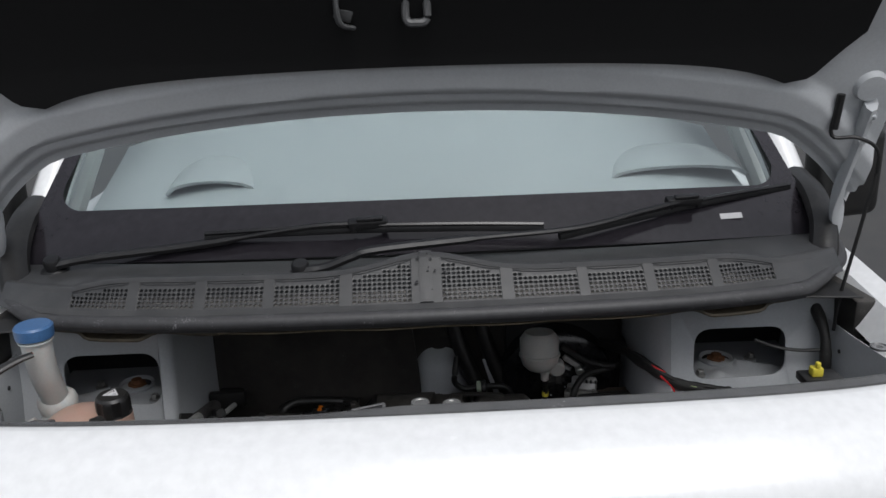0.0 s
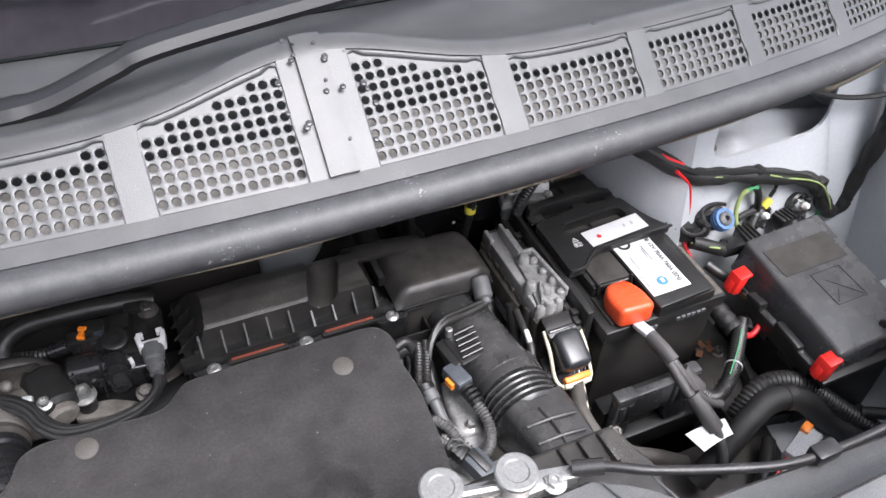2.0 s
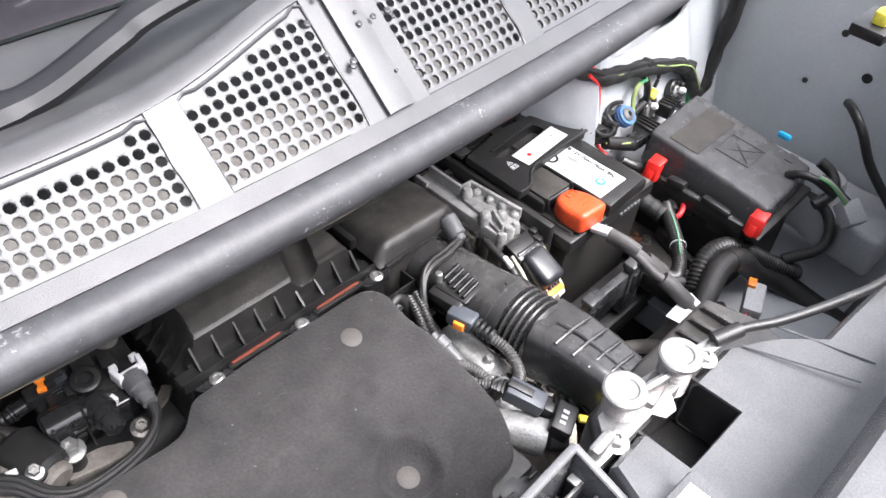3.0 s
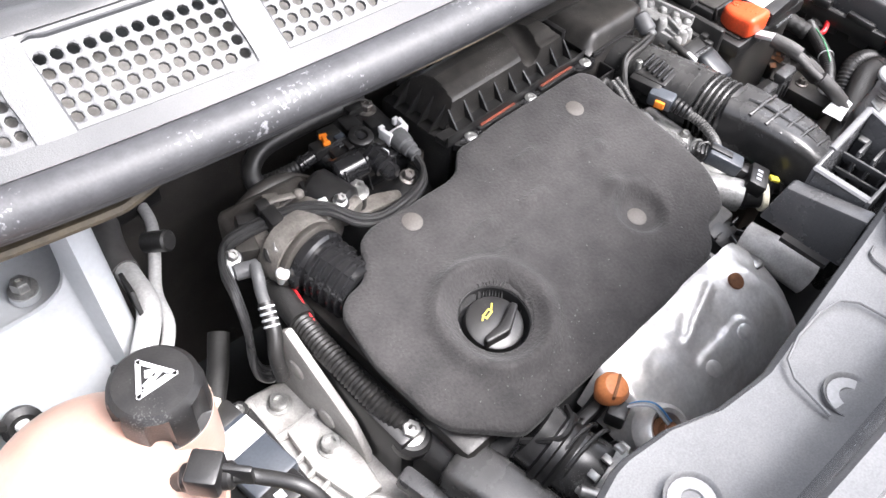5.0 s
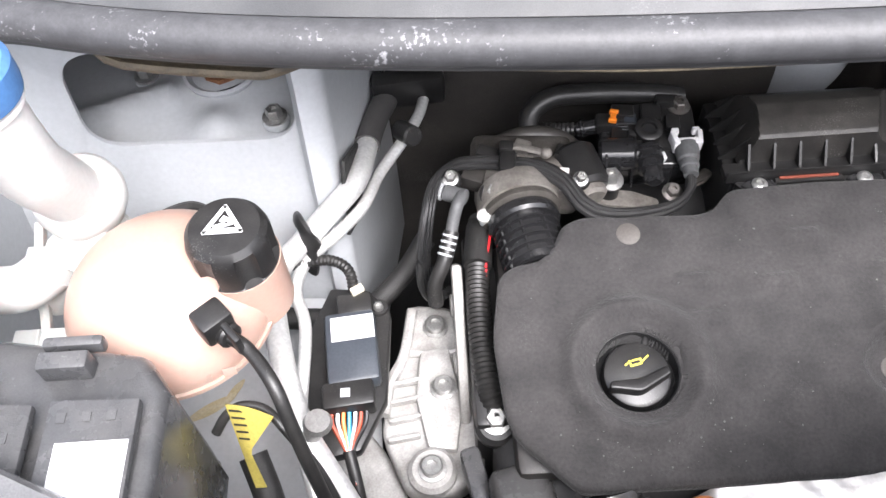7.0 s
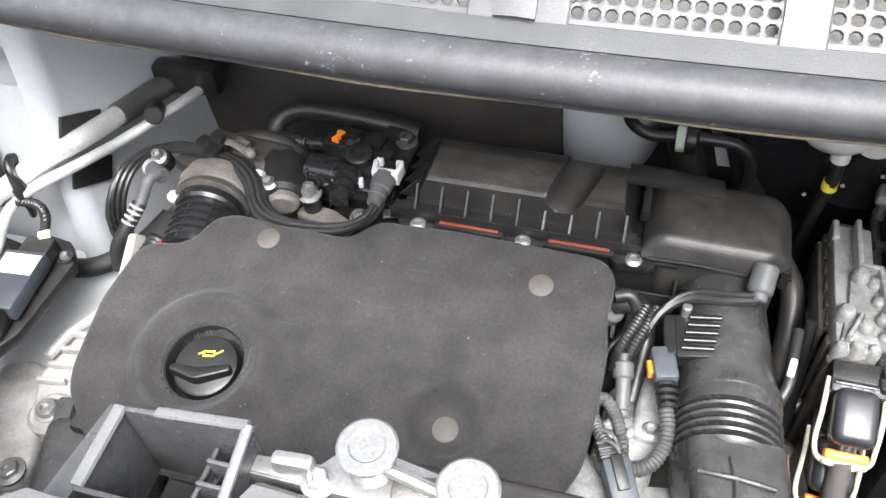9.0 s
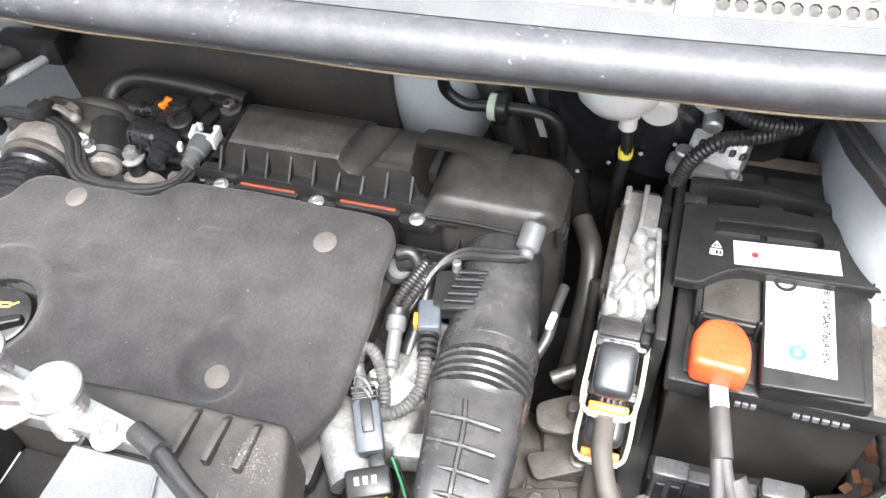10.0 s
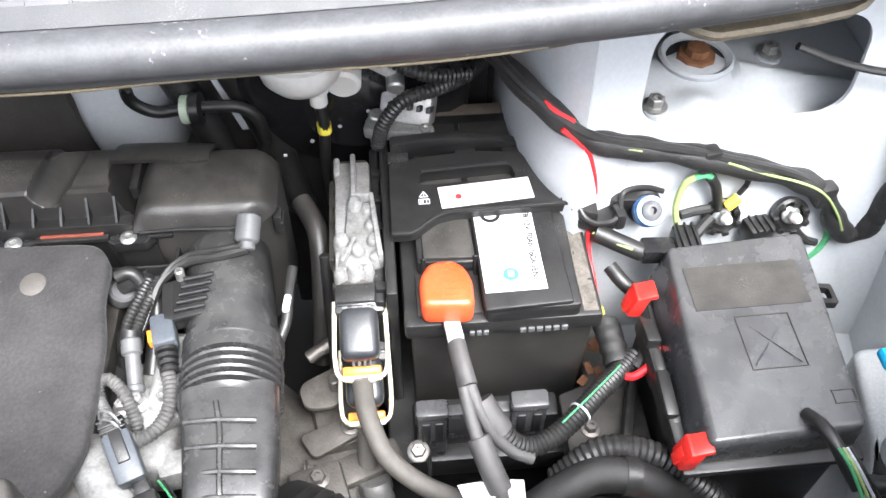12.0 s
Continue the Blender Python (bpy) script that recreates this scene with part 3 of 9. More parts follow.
part("plate_sticker", decal(ws(0.65, 0.055) + Vector((0, -0.004, 0.006)), (0.05, 0.014), (1, 0.1, 0), (0, 0.8, 0.6)), 'label', van, "small white sticker inside the glass")

# dashboard
part("dashboard", sheet(lambda u, v: Vector((X0 + lerp(-0.8, 0.8, u), lerp(1.70, 2.30, v), 1.12 + (0.27 - 0.11 * (2 * u - 1) ** 2) * v ** 1.2 - 0.02 * math.sin(u * 20) * v * (1 - v))), 40, 16, 0.01), 'dash', van, "grey dashboard top")
for cx, w, h in ((-0.49, 0.11, 0.065), (0.66, 0.17, 0.055)):
    part("dashboard_hood", sheet(lambda u, v: Vector((cx + w * (2 * u - 1), lerp(1.98, 2.22, v), 1.215 + h * math.sqrt(max(0.0, 1 - (2 * u - 1) ** 2)) * math.sin(math.pi * (0.15 + 0.7 * v)))), 24, 12, 0.008), 'dash', van, "grey hood on the dashboard")
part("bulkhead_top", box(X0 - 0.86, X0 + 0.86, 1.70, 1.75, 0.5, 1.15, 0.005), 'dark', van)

# bulkhead with felt, and a sheet in the same dark tone beside it
part("bulkhead_metal", sheet(lambda u, v: Vector((X0 + lerp(-0.47, 0.47, u), 1.69 + 0.012 * math.sin(u * 21) * math.sin(v * 7), lerp(0.45, 1.12, v))), 30, 14, 0.002), 'firewall', van, "dark bulkhead sheet")
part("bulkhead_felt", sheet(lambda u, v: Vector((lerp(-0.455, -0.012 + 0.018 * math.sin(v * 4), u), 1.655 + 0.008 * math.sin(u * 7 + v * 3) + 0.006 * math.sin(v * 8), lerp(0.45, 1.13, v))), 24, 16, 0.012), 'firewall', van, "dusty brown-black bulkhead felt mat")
# dark panel added to give the bulkhead its shade
part("bulkhead_shade", box(0.19, 0.44, 1.655, 1.683, 0.45, 1.02, 0.006), 'dark', van, "dark panel standing for bulkhead shade")
part("tunnel_bulge", lathe([(0.068 * math.cos(a * math.pi / 24) ** 0.7, 0.01 + 0.10 * math.sin(a * math.pi / 24)) for a in range(-11, 12)], (0.045, 1.705, 0.80), (0, 0, 1), 48), 'body_grey', van, "pale grey pressed bulge in the bulkhead")
for i, x in enumerate((0.075, 0.135)):
    part("heater_pipe", tube([(x, 1.67, 0.98), (x + 0.025, 1.65, 0.90), (x + 0.065, 1.63, 0.80), (x + 0.09, 1.61, 0.70)], 0.017, 12), 'hose', van, "black heater hose at the bulkhead")

# lower bay: sills, longitudinal rails, floor of the bay
for s in (-1, 1):
    part("chassis_rail", box(X0 + s * 0.55 - 0.055, X0 + s * 0.55 + 0.055, 0.95, 1.7, 0.56, 0.68, 0.012), 'body_grey', van, "pale grey chassis rail")
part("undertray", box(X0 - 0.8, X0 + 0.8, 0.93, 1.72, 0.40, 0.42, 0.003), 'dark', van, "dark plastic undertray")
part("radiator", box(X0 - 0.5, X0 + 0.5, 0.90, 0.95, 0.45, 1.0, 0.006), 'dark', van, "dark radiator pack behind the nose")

# strut towers with an opening in the face
for s in (-1, 1):
    n = 40
    IN = 0.495 if s < 0 else 0.475
    IF = IN + (0.022 if s < 0 else 0)
    out = rounded([(X0 + s * IF, 0.55), (X0 + s * 0.80, 0.55), (X0 + s * 0.80, 1.10), (X0 + s * IF, 1.10)], 0.01, 9)
    hole = rounded([(X0 + s * 0.526, 0.911), (X0 + s * 0.712, 0.916), (X0 + s * 0.705, 1.022), (X0 + s * 0.524, 1.022)], 0.035, 9)
    bm = ring_wall(out, hole, 'y', 1.480, 1.484)
    for v in bm.verts:
        z = v.co.z
        if z < 0.88:
            v.co.y -= (0.88 - z) * 0.25
    tw = part("strut_tower", bm, 'body_grey', van, "pale grey strut tower with a rounded opening", angle=30)
    def tower_side(u, v, s=s, IN=IN):
        z = lerp(0.55, 1.10, v)
        y = lerp(1.482, 1.70, u) - 0.15 * (1.10 - z) * (1 - u)
        if s < 0:
            w = min(1, u / 0.3) * math.pi / 2
            q = max(0, (u - 0.3) / 0.7)
            y = 1.482 + 0.022 * (1 - math.cos(w)) + 0.196 * q - 0.15 * (1.10 - z) * (1 - q)
            return Vector((X0 - (IN + 0.022 * (1 - math.sin(w)) - 0.045 * q), y, z))
        return Vector((X0 + s * (IN - (0.045 * (1 - math.exp(-u * 7)) if s > 0 else 0.2 * 0.218 * u) + 0.002 * math.sin(u * 9)), y, z))
    part("tower_side", sheet(tower_side, 30, 14, 0.002), 'body_grey', tw)
    part("strut_plate", sheet(lambda u, v, s=s: Vector((X0 + s * lerp(0.505 if s < 0 else 0.48, 0.79, u), lerp(1.486, 1.70, v), 0.890 + 0.018 * math.exp(-((u - 0.42) ** 2 + (v - 0.45) ** 2) * 9) + 0.016 * math.exp(-(((u - 0.36) / 0.07) ** 2 + ((v - 0.12) / 0.1) ** 2)) + 0.013 * math.exp(-((v - 0.30 + 0.25 * (u - 0.6)) / 0.07) ** 2) * (1 if u > 0.5 else 0.3))), 44, 30, 0.003), 'body_grey', tw)
    cx, cy = X0 + s * 0.608, 1.578
    part("strut_ring", lathe([(0.030, -0.004), (0.036, 0.002), (0.037, 0.006), (0.034, 0.008), (0.029, 0.004), (0.028, -0.004)], (cx, cy, 0.906), (0, 0, 1), 28), 'body_grey', tw, "raised ring round the strut top")
    part("strut_nut", lathe([(0, 0), (0.02, 0), (0.018, 0.006), (0.012, 0.007), (0.011, 0.014), (0, 0.014)], (cx, cy, 0.907), (0, 0, 1), 8), 'rust', tw, "rusty strut nut")
    for bx, by in ((0.075, 0.004), (-0.056, -0.064)):
        part("strut_washer", lathe([(0.006, -0.006), (0.0125, -0.006), (0.0125, 0.001), (0.006, 0.0015)], (cx + s * bx, cy + by, 0.904), (0, 0, 1), 22), 'body_grey', tw)
        part("strut_bolt", hexbolt((cx + s * bx, cy + by, 0.905), 0.008, (0, 0, 1), 0.009), 'zinc', tw, "dull zinc strut bolt")
    part("strut_well", lathe([(0, 0), (0.029, 0), (0.029, 0.002), (0, 0.002)], (cx, cy, 0.9055), (0, 0, 1), 24), 'ink', tw)
    # ledge at the foot of the tower
    part("tower_foot", sheet(lambda u, v, s=s: Vector((X0 + s * lerp(0.475, 0.8, u), lerp(1.10, 1.43, v), (0.69 if s < 0 else 0.63) + 0.03 * v ** 3 + 0.006 * math.sin(u * 7 + v * 5))), 14, 16, 0.003), 'body_grey', van, "pale grey pressed ledge in front of the tower")


def foot_z(x, y):
    u, v = (X0 - x - 0.475) / 0.325, (y - 1.10) / 0.33
    return 0.69 + 0.03 * v ** 3 + 0.006 * math.sin(u * 7 + v * 5)


for hx, hz, hr, hm in ((0.743, 0.918, 0.0062, 'ink'), (-0.554, 0.831, 0.0055, 'milky')):
    part("hole" if hm == 'ink' else "pale_plug", lathe([(0, 0), (hr, 0), (hr * 0.8, 0.0016), (0, 0.002)], (hx, 1.4795 - 0.25 * max(0, 0.88 - hz), hz), (0, -1, 0.1), 18), hm, van)
SL = (-0.676, 1.381)
part("slot", prism(rounded([(SL[0] - 0.021, SL[1] - 0.012), (SL[0] - 0.014, SL[1] - 0.007), (SL[0] + 0.014, SL[1] - 0.007), (SL[0] + 0.021, SL[1] - 0.012), (SL[0] + 0.021, SL[1] + 0.012), (SL[0] + 0.014, SL[1] + 0.007), (SL[0] - 0.014, SL[1] + 0.007), (SL[0] - 0.021, SL[1] + 0.012)], 0.003), 'z', foot_z(*SL) - 0.004, foot_z(*SL) + 0.0035, 0), 'ink', van, "dark slot in the ledge")
part("slot_floor", prism(rounded([(SL[0] - 0.012, SL[1] - 0.005), (SL[0] + 0.012, SL[1] - 0.005), (SL[0] + 0.012, SL[1] + 0.005), (SL[0] - 0.012, SL[1] + 0.005)], 0.002), 'z', foot_z(*SL) - 0.003, foot_z(*SL) + 0.0042, 0), 'rust', van)
for hx, hy, hr in ((-0.615, 1.264, 0.005), (-0.648, 1.335, 0.0035)):
    part("hole", lathe([(0, 0), (hr, 0), (hr, 0.002), (0, 0.002)], (hx, hy, foot_z(hx, hy) + 0.0015), (0, 0, 1), 16), 'ink', van)
for sx, sy0, ln, wd, an in ((-0.622, 1.318, 0.055, 0.012, 0.5), (-0.600, 1.335, 0.03, 0.008, 0.9), (-0.655, 1.300, 0.03, 0.007, 0.1)):
    part("wax_streak", sheet(lambda u, v: Vector((sx + (u - 0.5) * ln * math.cos(an) - (v - 0.5) * wd * math.sin(an) * math.sin(math.pi * u) ** 0.6, sy0 + (u - 0.5) * ln * math.sin(an) + (v - 0.5) * wd * math.cos(an) * math.sin(math.pi * u) ** 0.6, foot_z(sx + (u - 0.5) * ln * math.cos(an), sy0 + (u - 0.5) * ln * math.sin(an)) + 0.0045)), 14, 3, 0.0006), 'streak', van, "dried yellow-brown wax streak")

# ---- scuttle: grille panel, seal and the crossmember below ----
def sy(x):
    d = x - X0
    return 1.32 + 0.15 * d * d + 0.25 * d ** 6


def sz(x):
    d = x - X0
    return 1.163 - 0.035 * d * d


def depth(x):
    d = abs(x - X0)
    return 0.042 + 0.028 * math.exp(-1.1 * (d / 0.11) ** 2) - 0.02 * min(1, max(0, (d - 0.52) / 0.13)) ** 2


def cowl(x, k):
    """A place on the scuttle: k is the run in y behind the grille's front edge."""
    h = depth(x) + 0.006
    y = sy(x) + k
    if k <= h:
        z = sz(x) + 0.8 * k
    else:
        crest = sz(x) + 0.8 * h
        low = 1.186 - 0.03 * (x - X0) ** 2
        t = k - h
        z = crest + 0.004 * math.sin(min(1, t / 0.02) * math.pi) - (crest - low) * (1 - math.exp(-(t / 0.045) ** 2))
    return Vector((x, y, z))


scuttle = thing("scuttle_panel", "weathered grey-black plastic scuttle panel with perforated grilles", "scuttle panel", (X0, 1.4, 1.15))
CELLS = [(0.026, 0.130), (0.151, 0.266), (0.284, 0.387), (0.406, 0.511), (0.531, 0.640)]
PITCH = 0.0086
spans = sorted([(X0 + a, X0 + b) for a, b in CELLS] + [(X0 - b, X0 - a) for a, b in CELLS])
for a, b in spans:
    nx = int(round((b - a) / PITCH))
    px = (b - a) / nx
    bm = bmesh.new()
    for i in range(nx):
        xm = a + (i + 0.5) * px
        top = depth(xm) - 0.004
        rows = int(top / (PITCH * 0.78))
        ry = PITCH * 0.78
        for j in range(rows):
            k0 = 0.003 + j * ry
            def at(u, v, low=0.0):
                p = cowl(a + (i + u) * px, k0 + v * ry)
                return p + Vector((0, low * 0.62, -low * 0.78))
            cr = 0.39
            angs = [math.radians(22.5 + 45 * q) for q in range(8)]
            sq = [(1, 0.75), (0.75, 1), (0.25, 1), (0, 0.75), (0, 0.25), (0.25, 0), (0.75, 0), (1, 0.25)]
            sq = [sq[(q) % 8] for q in range(8)]
            outer = [bm.verts.new(at(*p)) for p in sq]
            inn = [bm.verts.new(at(0.5 + cr * math.cos(t), 0.5 + cr * math.sin(t), 0.0004)) for t in angs]
            low = [bm.verts.new(at(0.5 + cr * 0.92 * math.cos(t), 0.5 + cr * 0.92 * math.sin(t), 0.0028)) for t in angs]
            for q in range(8):
                w = (q + 1) % 8
                bm.faces.new((outer[q], outer[w], inn[w], inn[q]))
                bm.faces.new((inn[q], inn[w], low[w], low[q]))
            for c0, c1, c2 in ((0, 1, (1, 1)), (2, 3, (0, 1)), (4, 5, (0, 0)), (6, 7, (1, 0))):
                bm.faces.new((outer[c0], bm.verts.new(at(*c2)), outer[c1]))
        k1 = 0.003 + rows * ry
        vs = [bm.verts.new(cowl(a + (i + u) * px, kk)) for u, kk in ((0, k1), (1, k1), (1, depth(a + (i + 1) * px) + 0.003), (0, depth(a + i * px) + 0.003))]
        bm.faces.new(vs)
        vs = [bm.verts.new(cowl(a + (i + u) * px, kk)) for u, kk in ((0, 0.0), (1, 0.0), (1, 0.003), (0, 0.003))]
        bm.faces.new(vs)
    bmesh.ops.remove_doubles(bm, verts=bm.verts, dist=0.0003)
    gr = part("grille", bm, 'cowl', scuttle, angle=25)
    rim = [cowl(a + 0.001, 0.001), cowl(b - 0.001, 0.001)]
    border = [cowl(lerp(a, b, t), 0.0) for t in np.linspace(0, 1, 7)] + [cowl(b, depth(b) * t) for t in (0.5, 1)] + \
             [cowl(lerp(b, a, t), depth(lerp(b, a, t))) for t in np.linspace(0, 1, 9)][1:] + [cowl(a, depth(a) * t) for t in (0.5, 0)]
    part("grille_rim", tube([p + Vector((0, -0.0004, 0.0004)) for p in border], 0.0013, 5, 2), 'cowl', gr)

# webs between the grilles and the wide part behind
edges = [X0 - 0.80] + [v for s in spans for v in s] + [X0 + 0.80]
for i in range(0, len(edges), 2):
    a, b = edges[i], edges[i + 1]
    bm = sheet(lambda u, v: cowl(lerp(a, b, u), lerp(0, depth(lerp(a, b, u)) + 0.003, v)), 6, 6, -0.002)
    part("web", bm, 'cowl', scuttle)
part("scuttle_top", sheet(lambda u, v: cowl(lerp(X0 - 0.80, X0 + 0.80, u), lerp(depth(lerp(X0 - 0.80, X0 + 0.80, u)) + 0.003, 0.188 - 0.02 * (lerp(X0 - 0.80, X0 + 0.80, u) - X0) ** 2, v)), 90, 18, -0.002), 'cowl', scuttle)
part("centre_rib", sheet(lambda u, v: cowl(lerp(X0 - 0.012, X0 + 0.010, u), lerp(0.0, 0.086, v)) + Vector((0, -0.0015, 0.0022 + 0.0005 * math.sin(math.pi * u))), 4, 10, -0.003), 'cowl', scuttle, "raised joint cover in the middle")
part("front_lip", sheet(lambda u, v: cowl(lerp(X0 - 0.80, X0 + 0.80, u), 0) + Vector((0, lerp(0, -0.012, v), lerp(0, -0.006, v))), 60, 2, -0.002), 'cowl', scuttle)
random.seed(4)
drops = bmesh.new()
for i in range(46):
    x = random.choice([random.uniform(X0 - 0.6, X0 + 0.6), X0 + random.uniform(-0.03, 0.04)])
    k = random.uniform(0.01, 0.08) if abs(x - X0) < 0.05 else random.uniform(depth(x) + 0.012, depth(x) + 0.06)
    off = 0.007 if abs(x - X0) < 0.02 else 0.0008
    p = cowl(x, k) + Vector((0, -off * 0.4, off))
    r = random.uniform(0.0012, 0.003)
    drops = merge(drops, lathe([(r, -0.0004), (r * 0.8, r * 0.3), (0, r * 0.45)], p, (0, -0.5, 1), 8))
part("rain", drops, 'bead', scuttle, "rain drops on the plastic")["kind"] = "stuff"

# tray below the grille
part("tray", sheet(lambda u, v: cowl(lerp(X0 - 0.7, X0 + 0.7, u), 0.0) + Vector((0, lerp(-0.004, 0.030, v), -0.010 + 0.010 * v)), 40, 4, 0.002), 'tray', scuttle, "dirty beige metal tray seen through the holes")
part("tray_step", sheet(lambda u, v: cowl(lerp(X0 - 0.7, X0 + 0.7, u), 0.0) + Vector((0, lerp(0.036, 0.056, v), -0.004 + 0.008 * v)), 40, 3, 0.002), 'tray', scuttle, "upper step of the dirty tray")
# dark sheet added to stand for the shade in the void behind the tray
part("void_shade", sheet(lambda u, v: cowl(lerp(X0 - 0.78, X0 + 0.78, u), 0.0) + Vector((0, lerp(0.034, 0.30, v), -0.02 - 0.06 * v)), 30, 4, 0.002), 'dark', scuttle)

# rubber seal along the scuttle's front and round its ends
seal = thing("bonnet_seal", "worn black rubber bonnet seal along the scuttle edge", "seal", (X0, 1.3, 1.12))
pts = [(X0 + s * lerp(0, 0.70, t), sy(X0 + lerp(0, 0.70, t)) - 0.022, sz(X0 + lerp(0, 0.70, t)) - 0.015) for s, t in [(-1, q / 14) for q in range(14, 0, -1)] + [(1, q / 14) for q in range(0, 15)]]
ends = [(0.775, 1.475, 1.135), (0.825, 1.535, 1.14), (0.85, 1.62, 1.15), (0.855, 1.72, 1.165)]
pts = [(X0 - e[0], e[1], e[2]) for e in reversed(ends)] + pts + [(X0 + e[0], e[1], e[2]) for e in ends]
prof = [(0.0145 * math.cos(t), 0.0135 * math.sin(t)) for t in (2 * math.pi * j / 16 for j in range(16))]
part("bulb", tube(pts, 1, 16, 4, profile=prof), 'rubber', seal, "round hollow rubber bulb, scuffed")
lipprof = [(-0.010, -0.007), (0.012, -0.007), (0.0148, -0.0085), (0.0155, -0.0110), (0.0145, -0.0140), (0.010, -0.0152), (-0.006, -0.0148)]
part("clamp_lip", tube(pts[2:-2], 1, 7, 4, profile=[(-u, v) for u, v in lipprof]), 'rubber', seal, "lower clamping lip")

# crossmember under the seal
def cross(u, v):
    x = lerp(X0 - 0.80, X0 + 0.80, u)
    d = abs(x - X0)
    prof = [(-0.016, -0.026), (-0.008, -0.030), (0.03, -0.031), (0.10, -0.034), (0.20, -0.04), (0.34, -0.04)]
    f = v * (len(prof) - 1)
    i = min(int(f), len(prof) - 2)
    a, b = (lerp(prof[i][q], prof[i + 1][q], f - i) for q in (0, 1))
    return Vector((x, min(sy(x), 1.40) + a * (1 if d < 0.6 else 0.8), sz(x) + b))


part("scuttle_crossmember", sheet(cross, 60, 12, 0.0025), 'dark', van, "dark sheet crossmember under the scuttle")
for s in (-1, 1):
    # scalloped flange over the tower
    xs = [0.36, 0.40, 0.43, 0.47, 0.50, 0.52, 0.60, 0.62, 0.66, 0.76]
    zz = [0, 0, 0.004, 0.006, -0.012, -0.016, -0.016, 0.002, 0.004, 0.0]
    pth = [(X0 + s * a, sy(X0 + a) - 0.016, sz(X0 + a) - 0.037 + b * 0.7) for a, b in zip(xs, zz)]
    part("flange_edge", tube(pth, 0.0022, 6, 3, flat=1.6), 'wax', van, "brown wax-covered flange edge")
    part("flange", sheet(lambda u, v, p=pth: Vector((np.interp(u, np.linspace(0, 1, 10), [q[0] for q in p]), np.interp(u, np.linspace(0, 1, 10), [q[1] for q in p]) + 0.05 * v, np.interp(u, np.linspace(0, 1, 10), [q[2] for q in p]) + 0.012 * v)), 40, 3, 0.002), 'wax', van)
part("flange", sheet(lambda u, v: Vector((lerp(-0.34, 0.42, u), sy(lerp(-0.34, 0.42, u)) - 0.022 + 0.03 * v, sz(lerp(-0.34, 0.42, u)) - 0.0345 + 0.005 * v)), 30, 3, 0.0015), 'wax', van)
part("flange_edge", tube([(x, sy(x) - 0.0225, sz(x) - 0.0350 + 0.0012 * math.sin(x * 31)) for x in np.linspace(-0.34, 0.42, 24)], 0.0010, 6, 2), 'wax_tan', van, "tan wax along the flange edge")

# ---- wipers ----
def wiper(label, pivot, arm, blade, mid, group="wipers"):
    w = thing("wiper", label, "wiper", pivot, group)
    part("pivot_cap", lathe([(0, -0.03), (0.026, -0.03), (0.027, -0.016), (0.024, -0.014), (0.0165, -0.010), (0.0168, 0.007), (0.0135, 0.0125), (0, 0.014)], pivot, (0, -0.35, 1), 20), 'wiper', w, "round black pivot cap")
    part("arm", tube(arm, 0.0105, 8, 8, fun=lambda i, n, s: 1.35 if i < n * 0.1 else (1.2 if i < n * 0.55 else 0.75), flat=0.7), 'wiper', w, "tapered black wiper arm")
    part("blade", tube(blade, 0.0065, 8, 6, flat=1.3), 'wiper', w, "thin black rubber wiper blade")
    part("spoiler", tube([Vector(b) + Vector((0, -0.004, 0.008)) for b in blade], 0.0045, 6, 6), 'black_gloss', w)
    m = Vector(mid)
    cn = part("connector", obox(m, (0.075, 0.022, 0.017), (20, 0, 8), 0.004), 'wiper', w)
    part("clip", obox(m + Vector((0.004, -0.006, 0.010)), (0.05, 0.012, 0.006), (20, 0, 8), 0.002), 'black_gloss', cn)
    for q in (-0.028, 0.030):
        part("collar", obox(m + Vector((q, 0.003 + q * 0.14, -0.004)), (0.010, 0.026, 0.020), (20, 0, 8), 0.003), 'wiper', cn)
    return w


wiper("long black wiper arm and blade lying across the glass base", (-0.207, 1.434, 1.198),
      [(-0.207, 1.432, 1.193), (-0.16, 1.428, 1.200), (-0.11, 1.428, 1.218), (-0.066, 1.432, 1.228), (0.12, 1.465, 1.232), (0.312, 1.503, 1.233), (0.45, 1.555, 1.246), (0.542, 1.592, 1.254)],
      [(0.28, 1.510, 1.215), (0.45, 1.565, 1.232), (0.62, 1.63, 1.243), (0.81, 1.709, 1.244)], (0.545, 1.594, 1.254))
wiper("black wiper arm and blade with its pivot beside the pillar", (-0.70, 1.545, 1.190),
      [(-0.70, 1.545, 1.186), (-0.62, 1.55, 1.197), (-0.42, 1.55, 1.215), (-0.20, 1.53, 1.248), (-0.09, 1.524, 1.252)],
      [(-0.405, 1.562, 1.226), (-0.25, 1.54, 1.236), (-0.086, 1.528, 1.240), (0.1, 1.52, 1.238), (0.25, 1.518, 1.232)], (-0.086, 1.526, 1.252))

# ---- bonnet, raised on its hinges ----
HY, HZ, HA = 1.62, 1.18, radians(63)


def hood(x, a, b):
    """A place on the bonnet: a metres ahead of the hinge line and b metres above it when shut."""
    return Vector((X0 + x, HY - a * math.cos(HA) + b * math.sin(HA), HZ + a * math.sin(HA) + b * math.cos(HA)))


def rear(x):
    return 0.309 - 0.155 * x * x - 1.5 * max(0, abs(x) - 0.66) ** 1.5


bonnet = thing("bonnet", "raised white bonnet, grey underside with black felt pad", "bonnet", (X0, HY, HZ))


def skin(u, v):
    x = lerp(-0.86, 0.86, u)
    a0, a1 = rear(x), 0.66 - 0.10 * (x / 0.86) ** 4
    a = lerp(a0, a1, v)
    return hood(x, a, 0.05 - 0.10 * (x / 0.86) ** 4 * 0.4 - 0.10 * max(0, a - 0.45))


